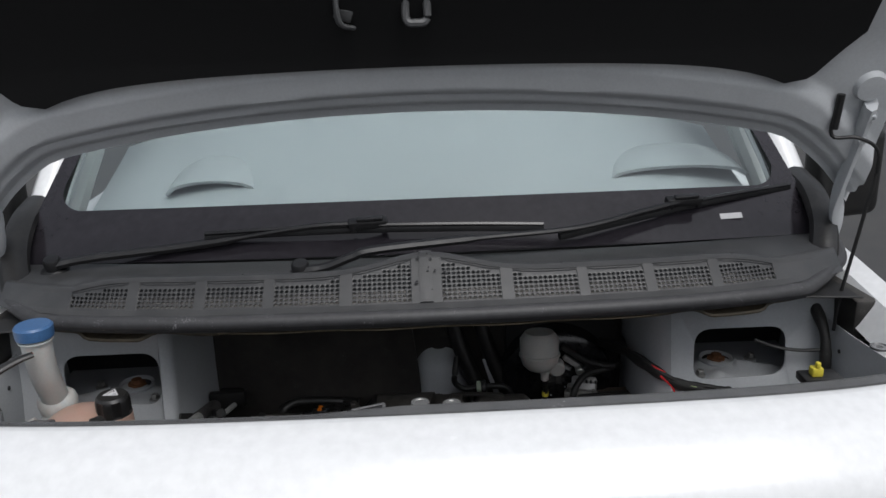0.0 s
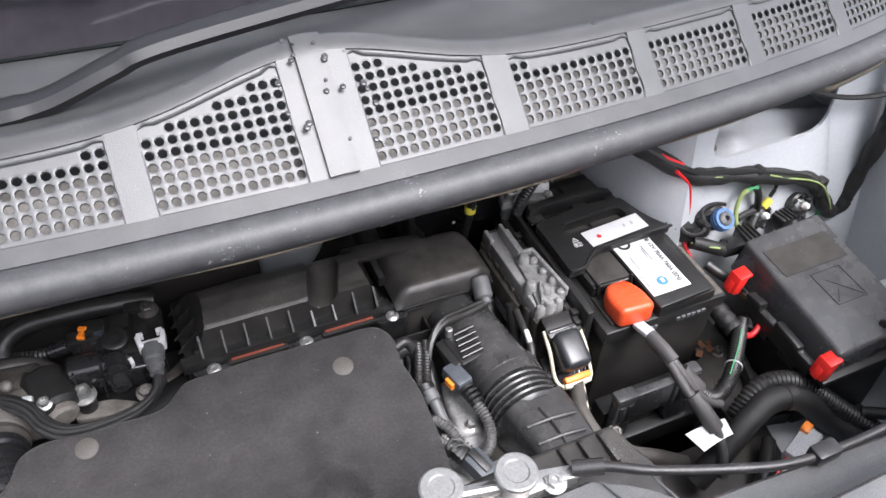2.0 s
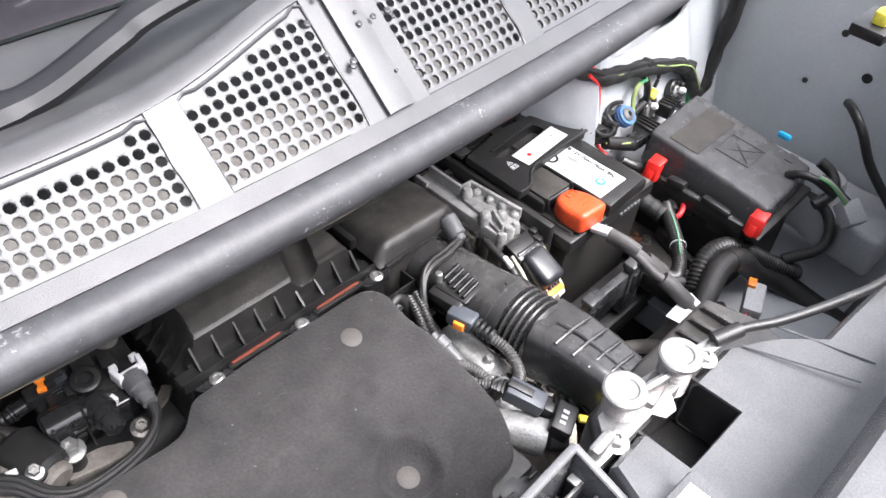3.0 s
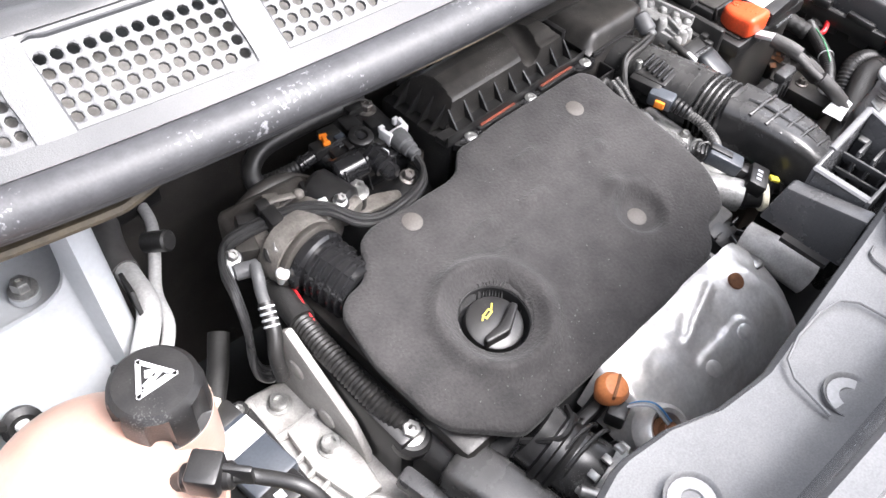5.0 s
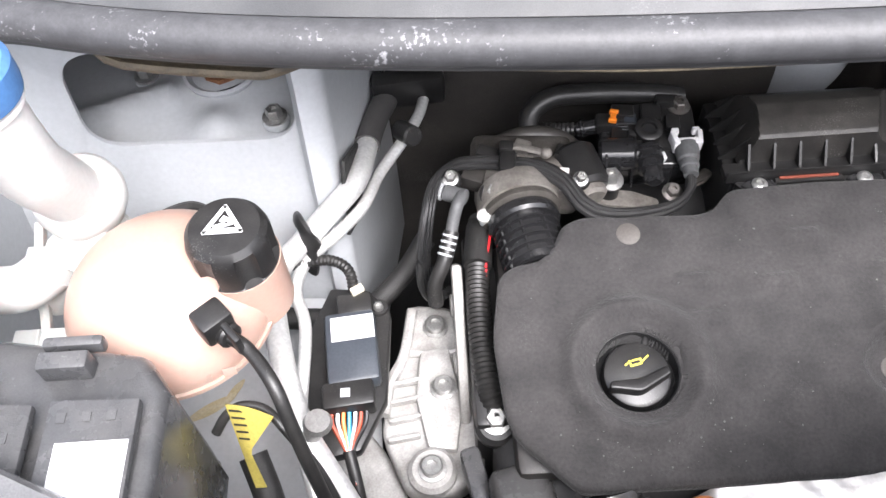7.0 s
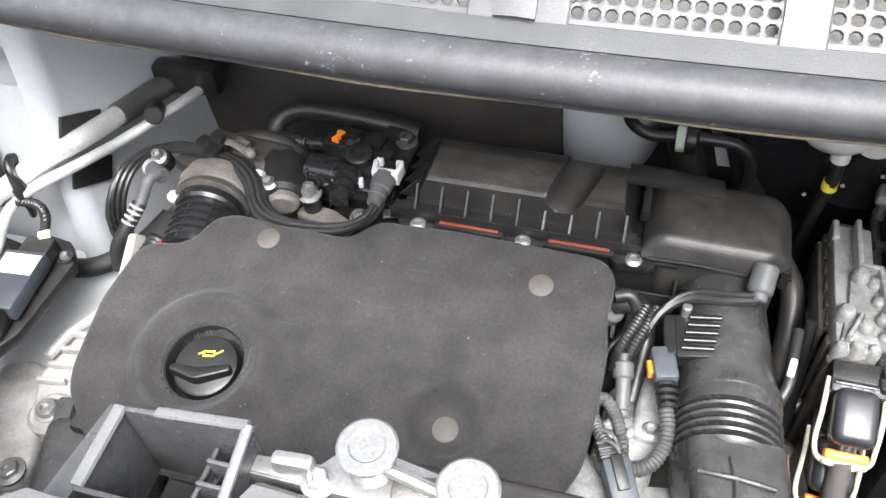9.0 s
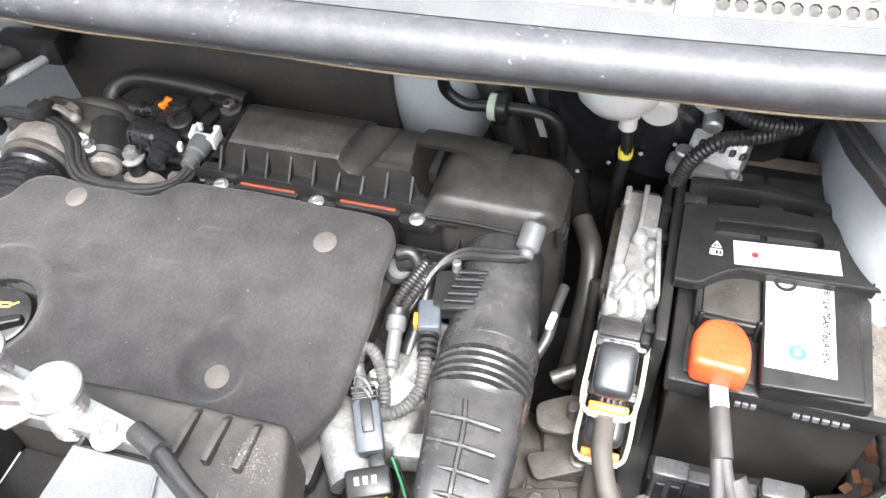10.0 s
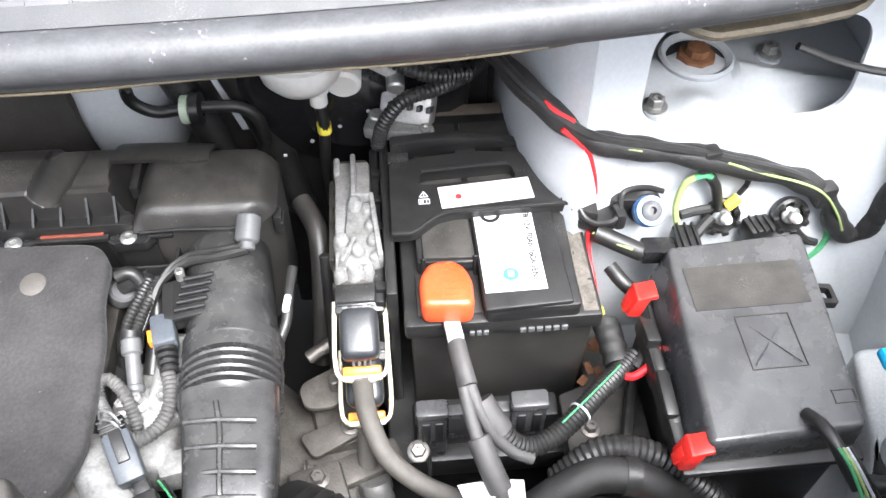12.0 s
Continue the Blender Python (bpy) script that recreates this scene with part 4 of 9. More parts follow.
part("skin", sheet(skin, 40, 16, 0.002), 'white_paint', bonnet, "white painted outer skin")


def under(x, a):
    """Relief of the inner frame: rear flange with two grooves, then a box section."""
    t = a - rear(x)
    if t < 0.02:
        return 0.03
    if t < 0.04:
        return lerp(0.03, 0.008, (t - 0.02) / 0.02)
    if t < 0.055:
        return 0.008
    if t < 0.07:
        return lerp(0.008, -0.006, (t - 0.055) / 0.015)
    if t < 0.115:
        return -0.006
    return lerp(-0.006, 0.012, min(1, (t - 0.115) / 0.03))


def frame_in(u, v):
    x = lerp(-0.85, 0.85, u)
    a0, a1 = rear(x) + 0.003, 0.645 - 0.10 * (x / 0.86) ** 4
    vv = v ** 1.7
    a = lerp(a0, a1, vv)
    side = max(0, abs(x) - 0.74)
    return hood(x, a, under(x, a) - 0.04 * (x / 0.86) ** 4 - 0.10 * max(0, a - 0.45) - 0.012 + 0.2 * side)


part("inner_frame", sheet(frame_in, 60, 60, 0.0015), 'hood_inner', bonnet, "grey painted pressed inner frame")


def pad(u, v):
    x = lerp(-1, 1, u)
    half = lerp(0.66, 0.735, min(1, v * 2))
    half *= 1 - 0.05 * max(0, 1 - v / 0.08) ** 2
    X = x * half
    a = lerp((0.285 - 0.23 * X * X) * 0.25 + 0.362 - 0.03 * x ** 8, 0.59, v)
    return hood(X, a, -0.016 - 0.03 * (X / 0.86) ** 4 - 0.10 * max(0, a - 0.45) + 0.004 * math.sin(math.pi * v) - 0.004)


part("insulation_pad", sheet(pad, 40, 20, 0.008), 'pad', bonnet, "black felt insulation pad")
st = hood(-0.0, 0.532, -0.03)
part("striker", tube([st + Vector(q) for q in ((-0.016, -0.012, 0.03), (-0.016, -0.014, -0.008), (0, -0.016, -0.014), (0.016, -0.014, -0.008), (0.016, -0.012, 0.03))], 0.0065, 8), 'grey_plastic', bonnet, "grey striker loop")
part("safety_hook", merge(tube([hood(-0.125, 0.565, -0.035), hood(-0.12, 0.53, -0.05), hood(-0.10, 0.515, -0.04)], 0.008, 8, flat=0.5), obox(hood(-0.115, 0.535, -0.03), (0.03, 0.012, 0.02), (27, 20, 0), 0.003)), 'grey_plastic', bonnet, "small grey safety hook")
for s in (-1, 1):
    hp = part("hinge", tube([(X0 + s * 0.845, HY, HZ - 0.03), (X0 + s * 0.84, HY - 0.03, HZ + 0.02), hood(s * 0.815, 0.12, -0.02), hood(s * 0.80, 0.33, -0.03)], 0.012, 8, 6, flat=2.2), 'hood_inner', bonnet, "grey painted bonnet hinge arm")
    for a in (0.26, 0.31):
        part("hinge_bolt", hexbolt(hood(s * 0.80, a, -0.045), 0.008, (0, -0.9, -0.45)), 'hood_inner', hp)
    part("bump_stop", lathe([(0, 0), (0.03, 0), (0.025, 0.012), (0, 0.014)], hood(s * 0.79, 0.36, -0.02), (0, -0.9, -0.45), 18), 'hood_inner', bonnet)
stay = thing("bonnet_stay", "thin black steel bonnet stay rod", "stay rod", (0.83, 1.42, 1.04))
part("rod", tube([hood(0.74, 0.34, -0.03), hood(0.735, 0.28, -0.055), (0.80, 1.43, 1.40), (0.84, 1.43, 1.365), (0.825, 1.43, 1.25), (0.80, 1.43, 1.10), (0.795, 1.43, 1.03)], 0.0035, 8), 'black', stay)
part("grip", tube([hood(0.74, 0.35, -0.03), hood(0.738, 0.29, -0.05)], 0.007, 8), 'black', stay)
for s in (-1, 1):
    ch = thing("corner_moulding", "black plastic corner moulding at the scuttle end", "moulding", (X0 + s * 0.8, 1.56, 1.10))
    part("body", tube([(X0 + s * 0.775, 1.50, 1.13), (X0 + s * 0.81, 1.58, 1.19), (X0 + s * 0.83, 1.68, 1.235), (X0 + s * 0.845, 1.80, 1.25)], 0.028, 10, 6, flat=0.7), 'black', ch)
    part("bracket", box(X0 + s * 0.83 - 0.035, X0 + s * 0.83 + 0.035, 1.40, 1.60, 1.02, 1.10, 0.01), 'black_dusty', ch)

# ---- seats seen through the glass ----
def seat(x, label):
    s = thing("seat", label, "seat", (x, 2.65, 0.44), "cab seats")
    part("backrest", sheet(lambda u, v: Vector((x + lerp(-0.24, 0.24, u) * (1 - 0.25 * v ** 3), 2.72 + 0.18 * v - 0.05 * math.cos(math.pi * (u - 0.5) * 2) * -1, lerp(0.7, 1.20, v))), 12, 12, 0.09), 'seat', s)
    part("cushion", box(x - 0.24, x + 0.24, 2.25, 2.75, 0.55, 0.72, 0.05, 4), 'seat', s)
    part("headrest", box(x - 0.13, x + 0.13, 2.88, 2.97, 1.22, 1.38, 0.04, 4), 'seat', s)
    part("base", box(x - 0.2, x + 0.2, 2.3, 2.75, 0.44, 0.55, 0.01), 'dash', s)


seat(X0 - 0.5, "grey cloth cab seat with headrest")
seat(X0 + 0.5, "grey cloth cab seat with headrest")


# ================= engine bay: the engine and what is round it =================
def bolt(parent, at, r=0.008, axis=(0, 0, 1), material='zinc', h=0.007):
    return part("bolt", hexbolt(at, r, axis, h), material, parent)


# ---- engine block ----
engine = thing("engine", "dirty dark engine block under its cover", "engine", (-0.12, 1.3, 0.42))
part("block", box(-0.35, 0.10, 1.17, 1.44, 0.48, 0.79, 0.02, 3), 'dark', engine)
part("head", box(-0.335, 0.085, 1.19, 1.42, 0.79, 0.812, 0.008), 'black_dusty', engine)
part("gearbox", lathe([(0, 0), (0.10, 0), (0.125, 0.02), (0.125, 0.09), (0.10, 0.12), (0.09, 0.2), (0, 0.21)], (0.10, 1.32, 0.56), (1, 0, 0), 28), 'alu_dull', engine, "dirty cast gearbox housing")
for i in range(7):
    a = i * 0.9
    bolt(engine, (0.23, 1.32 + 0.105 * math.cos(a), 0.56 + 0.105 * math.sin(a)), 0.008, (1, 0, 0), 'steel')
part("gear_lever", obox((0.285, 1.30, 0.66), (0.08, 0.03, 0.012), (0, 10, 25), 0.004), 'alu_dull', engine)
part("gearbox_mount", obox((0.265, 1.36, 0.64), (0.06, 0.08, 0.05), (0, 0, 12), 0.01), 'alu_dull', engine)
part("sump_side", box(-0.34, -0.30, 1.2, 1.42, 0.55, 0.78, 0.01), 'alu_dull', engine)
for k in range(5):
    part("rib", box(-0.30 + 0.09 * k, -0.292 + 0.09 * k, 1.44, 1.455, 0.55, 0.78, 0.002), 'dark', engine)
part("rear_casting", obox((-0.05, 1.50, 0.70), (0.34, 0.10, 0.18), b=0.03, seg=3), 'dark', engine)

# ---- engine cover: felt-faced foam with a well for the filler cap ----
COVER = [(-0.122, 1.4215), (-0.05, 1.4235), (0.060, 1.4215), (0.080, 1.418), (0.091, 1.402), (0.088, 1.370), (0.094, 1.335), (0.093, 1.285), (0.090, 1.246), (0.079, 1.222), (0.062, 1.200), (0.028, 1.198), (0.012, 1.180),
         (-0.004, 1.172), (-0.082, 1.168), (-0.289, 1.169), (-0.333, 1.212), (-0.341, 1.232), (-0.346, 1.296), (-0.337, 1.350), (-0.322, 1.361), (-0.300, 1.363), (-0.286, 1.375), (-0.277, 1.396), (-0.258, 1.403), (-0.156, 1.398), (-0.141, 1.402)]
OIL = (-0.230, 1.261)


def cover_z(x, y):
    z = 0.842 + 0.17 * (y - 1.25)
    def bump(cx, cy, r, h, p=2):
        return h * math.exp(-(((x - cx) ** 2 + (y - cy) ** 2) / r ** 2) ** (p / 2))
    ro = math.hypot(x - OIL[0], y - OIL[1])
    z += 0.0095 * math.exp(-((ro - 0.053) / 0.010) ** 2) - 0.004 * math.exp(-(ro / 0.040) ** 6)
    z -= bump(-0.019, 1.254, 0.026, 0.014, 6)
    z += bump(-0.019, 1.286, 0.013, 0.009, 2) + bump(-0.038, 1.274, 0.010, 0.004, 2) + bump(0.0, 1.274, 0.010, 0.004, 2)
    for cx, cy in ((0.03, 1.386), (-0.219, 1.384)):
        z -= bump(cx, cy, 0.022, 0.0025, 4)
    for cx, cy in ((-0.17, 1.335), (-0.10, 1.33), (-0.165, 1.30), (0.0, 1.335), (-0.07, 1.37)):
        z += 0.0040 * math.exp(-((x - cx) / 0.017) ** 4 - ((y - cy) / 0.007) ** 4)
    z += 0.0012 * noise.noise(Vector((x * 22, y * 22, 0.3)))
    return z


def star_sheet(outline, centre, height, rings, count, edge_drop, thick):
    """A sheet with a free outline round a centre, domed at the rim and with side walls."""
    pts = [Vector(p) for p in outline]
    seg = [(pts[(i + 1) % len(pts)] - p).length for i, p in enumerate(pts)]
    total, res = sum(seg), []
    for k in range(count):
        want, i = total * k / count, 0
        while want > seg[i]:
            want -= seg[i]
            i += 1
        res.append(pts[i].lerp(pts[(i + 1) % len(pts)], want / seg[i]))
    c = Vector(centre)
    bm = bmesh.new()
    rows = []
    for r in range(1, rings + 1):
        t = (r / rings) ** 0.8
        row = []
        for q in res:
            p = c.lerp(q, t)
            d = (q - p).length
            drop = edge_drop * max(0, 1 - d / 0.007) ** 2
            row.append(bm.verts.new((p.x, p.y, height(p.x, p.y) - drop)))
        rows.append(row)
    rows.append([bm.verts.new((v.co.x, v.co.y, v.co.z - thick)) for v in rows[-1]])
    rows.append([bm.verts.new((c.x + (v.co.x - c.x) * 0.95, c.y + (v.co.y - c.y) * 0.95, v.co.z)) for v in rows[-1]])
    n = count
    for a, b in zip(rows, rows[1:]):
        for j in range(n):
            bm.faces.new((a[j], a[(j + 1) % n], b[(j + 1) % n], b[j]))
    mid = bm.verts.new((c.x, c.y, height(c.x, c.y)))
    for j in range(n):
        bm.faces.new((mid, rows[0][j], rows[0][(j + 1) % n]))
    return bm


cover = thing("engine_cover", "dusty black felt-faced foam engine cover", "engine cover", (-0.12, 1.3, 0.81))
def cover_top(x, y):
    z = cover_z(x, y)
    r = math.hypot(x - OIL[0], y - OIL[1])
    return z - 0.028 * (1 if r < 0.035 else 0)


part("pad", star_sheet(rounded(COVER, 0.009, 4), OIL, cover_top, 90, 300, 0.0030, 0.008), 'felt', cover, angle=60)
zo = cover_z(*OIL) + 0.004
part("filler_ring", lathe([(0.0345, -0.032), (0.0345, -0.0035), (0.0360, -0.0020), (0.0400, -0.0012), (0.0425, -0.003)], (*OIL, zo), (0, -0.17, 1), 48, ends=False), 'felt', cover, "rolled felt edge round the filler opening")
# well wall and floor are blackened: the gap's shade is in their colour
part("filler_well", lathe([(0.0336, -0.034), (0.0336, -0.0050), (0.0342, -0.0050), (0.0342, -0.034)], (*OIL, zo), (0, -0.17, 1), 48, ends=False), 'pad', cover, "filler opening wall, blackened for its shade")
part("well_floor", lathe([(0, 0), (0.0336, 0), (0.0336, 0.001), (0, 0.001)], (OIL[0], OIL[1] + 0.004, zo - 0.024), (0, -0.17, 1), 40), 'pad', cover)
for cx, cy in ((-0.019, 1.254), (0.03, 1.386), (-0.219, 1.384)):
    part("plug", lathe([(0.0105, -0.004), (0.0105, 0.0006), (0.0095, 0.0012), (0, 0.0012)], (cx, cy, cover_z(cx, cy)), (0, -0.17, 1), 24), 'plug_grey', cover, "round brown-grey fixing plug")
random.seed(11)
speck = bmesh.new()
for i in range(100):
    if i < 45:
        x, y = random.gauss(-0.21, 0.05), random.gauss(1.20, 0.018)
    else:
        x, y = random.uniform(-0.33, 0.08), random.uniform(1.19, 1.41)
    if math.hypot(x - OIL[0], y - OIL[1]) < 0.058 or y < 1.17:
        continue
    r = random.choice((0.0002, 0.0002, 0.0003, 0.0004, 0.0007))
    speck = merge(speck, obox((x, y, cover_z(x, y) + 0.0003), (r * 2, r * random.uniform(1, 3), 0.0006), (0, 0, random.uniform(0, 180)), 0))
part("grit", speck, 'conduit_grey', cover, "small pale specks of grit")["kind"] = "stuff"

oil = thing("oil_filler_cap", "round black oil filler cap with a yellow oil-can mark", "oil cap", (OIL[0], OIL[1], zo - 0.03))
AX = (0, -0.17, 1)
ZC = zo - 0.009
part("disc", lathe([(0, -0.03), (0.0275, -0.03), (0.0282, -0.004), (0.0272, 0.0005), (0.0245, 0.002), (0, 0.002)], (*OIL, ZC), AX, 40), 'black', oil)
part("grip", prism(rounded([(OIL[0] - 0.026, OIL[1] - 0.014), (OIL[0], OIL[1] - 0.019), (OIL[0] + 0.027, OIL[1] - 0.004), (OIL[0] + 0.024, OIL[1] + 0.003), (OIL[0], OIL[1] - 0.007), (OIL[0] - 0.024, OIL[1] - 0.008)], 0.005), 'z', ZC - 0.004, ZC + 0.009, 0.003, 3), 'black', oil, "raised grip bar")
up = Vector((0, -0.17, 1)).normalized()
def mark(dx, dy, w, h, rot=0):
    ex = Vector((math.cos(rot), math.sin(rot), 0.17 * math.sin(rot)))
    return decal(Vector((OIL[0] + dx, OIL[1] + dy, ZC + 0.17 * dy + 0.0023)), (w, h), ex, up.cross(ex))
part("oil_can_mark", merge(mark(0.0, 0.0075, 0.010, 0.0016, 0.2), mark(0.0, 0.0115, 0.007, 0.0014, 0.2), mark(-0.0045, 0.009, 0.0014, 0.005, 0.2), mark(0.0045, 0.0105, 0.0014, 0.005, 0.2), mark(-0.0075, 0.0085, 0.004, 0.0014, 0.6), mark(0.0085, 0.0125, 0.007, 0.0013, 0.7)), 'yellow', oil, "yellow oil-can mark")

# plastic lip below the cover's front edge
lip = thing("cover_bracket", "black plastic bracket under the cover's front edge", "bracket", (-0.05, 1.16, 0.78))
part("rail", tube([(-0.25, 1.148, 0.805), (-0.15, 1.150, 0.806), (-0.03, 1.154, 0.807)], 0.006, 8, flat=0.6), 'black', lip)
for x in (-0.22, -0.17, -0.13, -0.09, -0.05):
    part("tab", obox((x, 1.150, 0.800), (0.022, 0.010, 0.014), b=0.002), 'black', lip)

# ---- air filter housing ----
air = thing("air_filter_box", "dusty black air filter housing with ribbed front", "air filter box", (0.05, 1.5, 0.70))
part("lower_body", prism([(1.4365, 0.74), (1.4365, 0.857), (1.545, 0.857), (1.545, 0.74)], 'x', -0.115, 0.128, 0.004), 'black', air)


def air_top(u, v):
    x = lerp(-0.104, 0.100, u)
    prof = [(1.4535, 0.866), (1.4595, 0.891), (1.463, 0.8935), (1.478, 0.899), (1.494, 0.901), (1.510, 0.896), (1.528, 0.880), (1.542, 0.858)]
    f = v * (len(prof) - 1)
    i = min(int(f), len(prof) - 2)
    y, z = (lerp(prof[i][a], prof[i + 1][a], f - i) for a in (0, 1))
    if x > 0.03:
        z -= 0.004 * min(1, max(0, (y - 1.458) / 0.01))
    end = min(x + 0.104, 0.100 - x)
    z = min(z, 0.862 + 2.2 * end) if y > 1.455 else z
    xc = 0.033 + 0.35 * (y - 1.455)
    d = abs(x - xc) / 0.018
    if d < 1:
        z = min(z, 0.878 + 0.15 * (y - 1.455) + 0.022 * (1 - math.sqrt(1 - d * d)))
    return Vector((x, y, z))


part("lid", sheet(air_top, 136, 42, 0.002), 'black_dusty', air, "domed dusty lid with a deep scoop", angle=34)
part("flange", box(-0.120, 0.106, 1.4375, 1.4545, 0.858, 0.8665, 0.0015), 'black', air)
part("lip", box(-0.120, 0.106, 1.4355, 1.4375, 0.860, 0.8745, 0.0006), 'black', air, "thin upright lip")
for i in range(9):
    x = -0.098 + i * 0.0235
    h = 0.012 if 0.014 < x < 0.053 else 0.020
    part("rib", prism([(1.4535, 0.8665), (1.4415, 0.8665), (1.4535 + 0.235 * h, 0.8665 + h)], 'x', x - 0.0011, x + 0.0011, 0), 'black', air)
for i in range(4):
    y = 1.465 + 0.018 * i
    part("rib", prism([(-0.104, 0.862), (-0.120, 0.862), (-0.096, 0.889)], 'y', y - 0.0011, y + 0.0011, 0), 'black', air)
for bx in (-0.091, 0.005, 0.101):
    t = part("lug", prism(rounded([(bx - 0.022, 1.4355), (bx - 0.015, 1.424), (bx + 0.015, 1.424), (bx + 0.022, 1.4355)], 0.004), 'z', 0.852, 0.862, 0.0015), 'black', air)
    part("recess", prism([(bx - 0.017, 1.4295), (bx - 0.010, 1.4235), (bx + 0.012, 1.4235), (bx + 0.017, 1.4295), (bx + 0.010, 1.4352), (bx - 0.010, 1.4352)], 'z', 0.862, 0.8638, 0.0006), 'black_gloss', t)
    part("screw", lathe([(0, 0), (0.0072, 0), (0.0072, 0.0012), (0.0055, 0.0028), (0.0035, 0.0034), (0.0030, 0.0020), (0, 0.0020)], (bx, 1.4292, 0.8638), (0, -0.1, 1), 22), 'zinc', t, "bright flat-headed screw")
for a, b in ((-0.072, -0.018), (0.027, 0.080), (0.122, 0.134)):
    part("gasket", box(a, b, 1.4322, 1.4350, 0.8652, 0.8668, 0.0004), 'gasket', air, "red rubber gasket edge")
    part("gasket_shelf", box(a - 0.004, b + 0.004, 1.4290, 1.4352, 0.8605, 0.8650, 0.0008), 'black', air)
part("front_box", merge(box(0.052, 0.140, 1.410, 1.4125, 0.77, 0.846, 0.001), box(0.1375, 0.140, 1.4127, 1.4315, 0.77, 0.846, 0.001), box(0.052, 0.1373, 1.4127, 1.4315, 0.77, 0.775, 0.001)), 'black', air, "open shelf below the flange")
for gx in (-0.05, -0.03, 0.045, 0.066, 0.085):
    part("rib", prism([(1.4365, 0.80), (1.4365, 0.846), (1.428, 0.846)], 'x', gx - 0.001, gx + 0.001, 0), 'black', air)
part("side_clip", merge(obox((0.226, 1.452, 0.850), (0.008, 0.014, 0.022), b=0.002), obox((0.2295, 1.452, 0.853), (0.004, 0.016, 0.004), b=0.001)), 'black', air)

# outlet side with its own lid
part("outlet_body", prism([(0.118, 1.435), (0.13, 1.432), (0.205, 1.432), (0.224, 1.455), (0.226, 1.515), (0.118, 1.52)], 'z', 0.72, 0.868, 0.006), 'black_dusty', air)


def out_lid(u, v):
    x, y = lerp(0.106, 0.227, u), lerp(1.429, 1.522, v)
    z = 0.8915 - 0.003 * u - 0.022 * max(0, v - 0.62)
    e = max(0, 1 - min(u, 1 - u) / 0.16) ** 2 + max(0, 1 - min(v, 1 - v) / 0.14) ** 2
    x -= 0.02 * max(0, u - 0.75) / 0.25 * (max(0, 1 - v / 0.15) + max(0, 1 - (1 - v) / 0.15))
    return Vector((x, y, z - 0.018 * min(1.2, e) + 0.001 * noise.noise(Vector((x * 30, y * 30, 1)))))


part("outlet_lid", sheet(out_lid, 22, 22, 0.003), 'black_dusty', air, "dusty lid over the outlet", angle=50)
part("lid_bead", tube([(0.112, 1.4275, 0.872), (0.15, 1.4275, 0.873), (0.185, 1.4275, 0.871), (0.208, 1.430, 0.869)], 0.0016, 6), 'black', air)
part("rear_duct", sheet(lambda u, v: Vector((lerp(0.085, 0.168, u), lerp(1.492, 1.56, v), 0.896 - 0.006 * u * u - 0.05 * v * v)), 14, 8, 0.004), 'black_dusty', air, angle=60)
part("clip_strip", obox((0.1045, 1.488, 0.878), (0.008, 0.04, 0.014), b=0.002), 'black', air)
part("spigot", lathe([(0.034, 0), (0.038, 0.006), (0.038, 0.085), (0.0385, 0.098), (0.0385, 0.106), (0.034, 0.106)], (0.177, 1.437, 0.824), (0.13, -1, 0.02), 32), 'hose_grey', air)
part("white_clip", obox((0.235, 1.364, 0.842), (0.006, 0.016, 0.008), (10, 0, -10), 0.002), 'label', air, "small white clip")
part("side_pipe", tube([(0.239, 1.40, 0.845), (0.236, 1.375, 0.842), (0.234, 1.352, 0.835), (0.226, 1.335, 0.824)], 0.0045, 10), 'hose', air, "thin black side pipe")
part("side_hose", tube([(0.235, 1.54, 0.78), (0.252, 1.50, 0.77), (0.252, 1.45, 0.72), (0.245, 1.43, 0.65)], 0.011, 14), 'black_dusty', air, "dusty black bent side hose")

# ---- intake hose ----
intake = thing("intake_hose", "black ribbed plastic intake hose", "intake hose", (0.18, 1.25, 0.75))
prof, h = [(0.035, 0.0), (0.0412, 0.001), (0.0412, 0.011), (0.0402, 0.012), (0.0402, 0.024)], 0.025
for i in range(5):
    prof += [(0.0335, h), (0.0335, h + 0.0026), (0.0400, h + 0.0032), (0.0412, h + 0.0045), (0.0400, h + 0.0062)]
    h += 0.0074
prof += [(0.038, h + 0.001), (0.033, h + 0.001)]
part("bellows", lathe(prof, (0.1905, 1.336, 0.826), (0.03, -1, 0.03), 36), 'hose_grey', intake, "ring of bellows folds")
AXIS = [(0.1925, 1.276, 0.828), (0.197, 1.24, 0.830), (0.200, 1.19, 0.826), (0.206, 1.145, 0.80), (0.217, 1.115, 0.75), (0.22, 1.10, 0.68)]
RING = rounded([(-0.038, -0.030), (-0.038, 0.026), (-0.029, 0.036), (0.029, 0.036), (0.038, 0.026), (0.038, -0.030)], 0.012, 3)
part("elbow", tube(AXIS, 0.040, 20, 8, fun=lambda i, n, s: 1.0 - 0.18 * min(1, s / 0.10), profile=RING), 'hose_grey', intake, "flattened elbow with a ladder of ribs", angle=60)
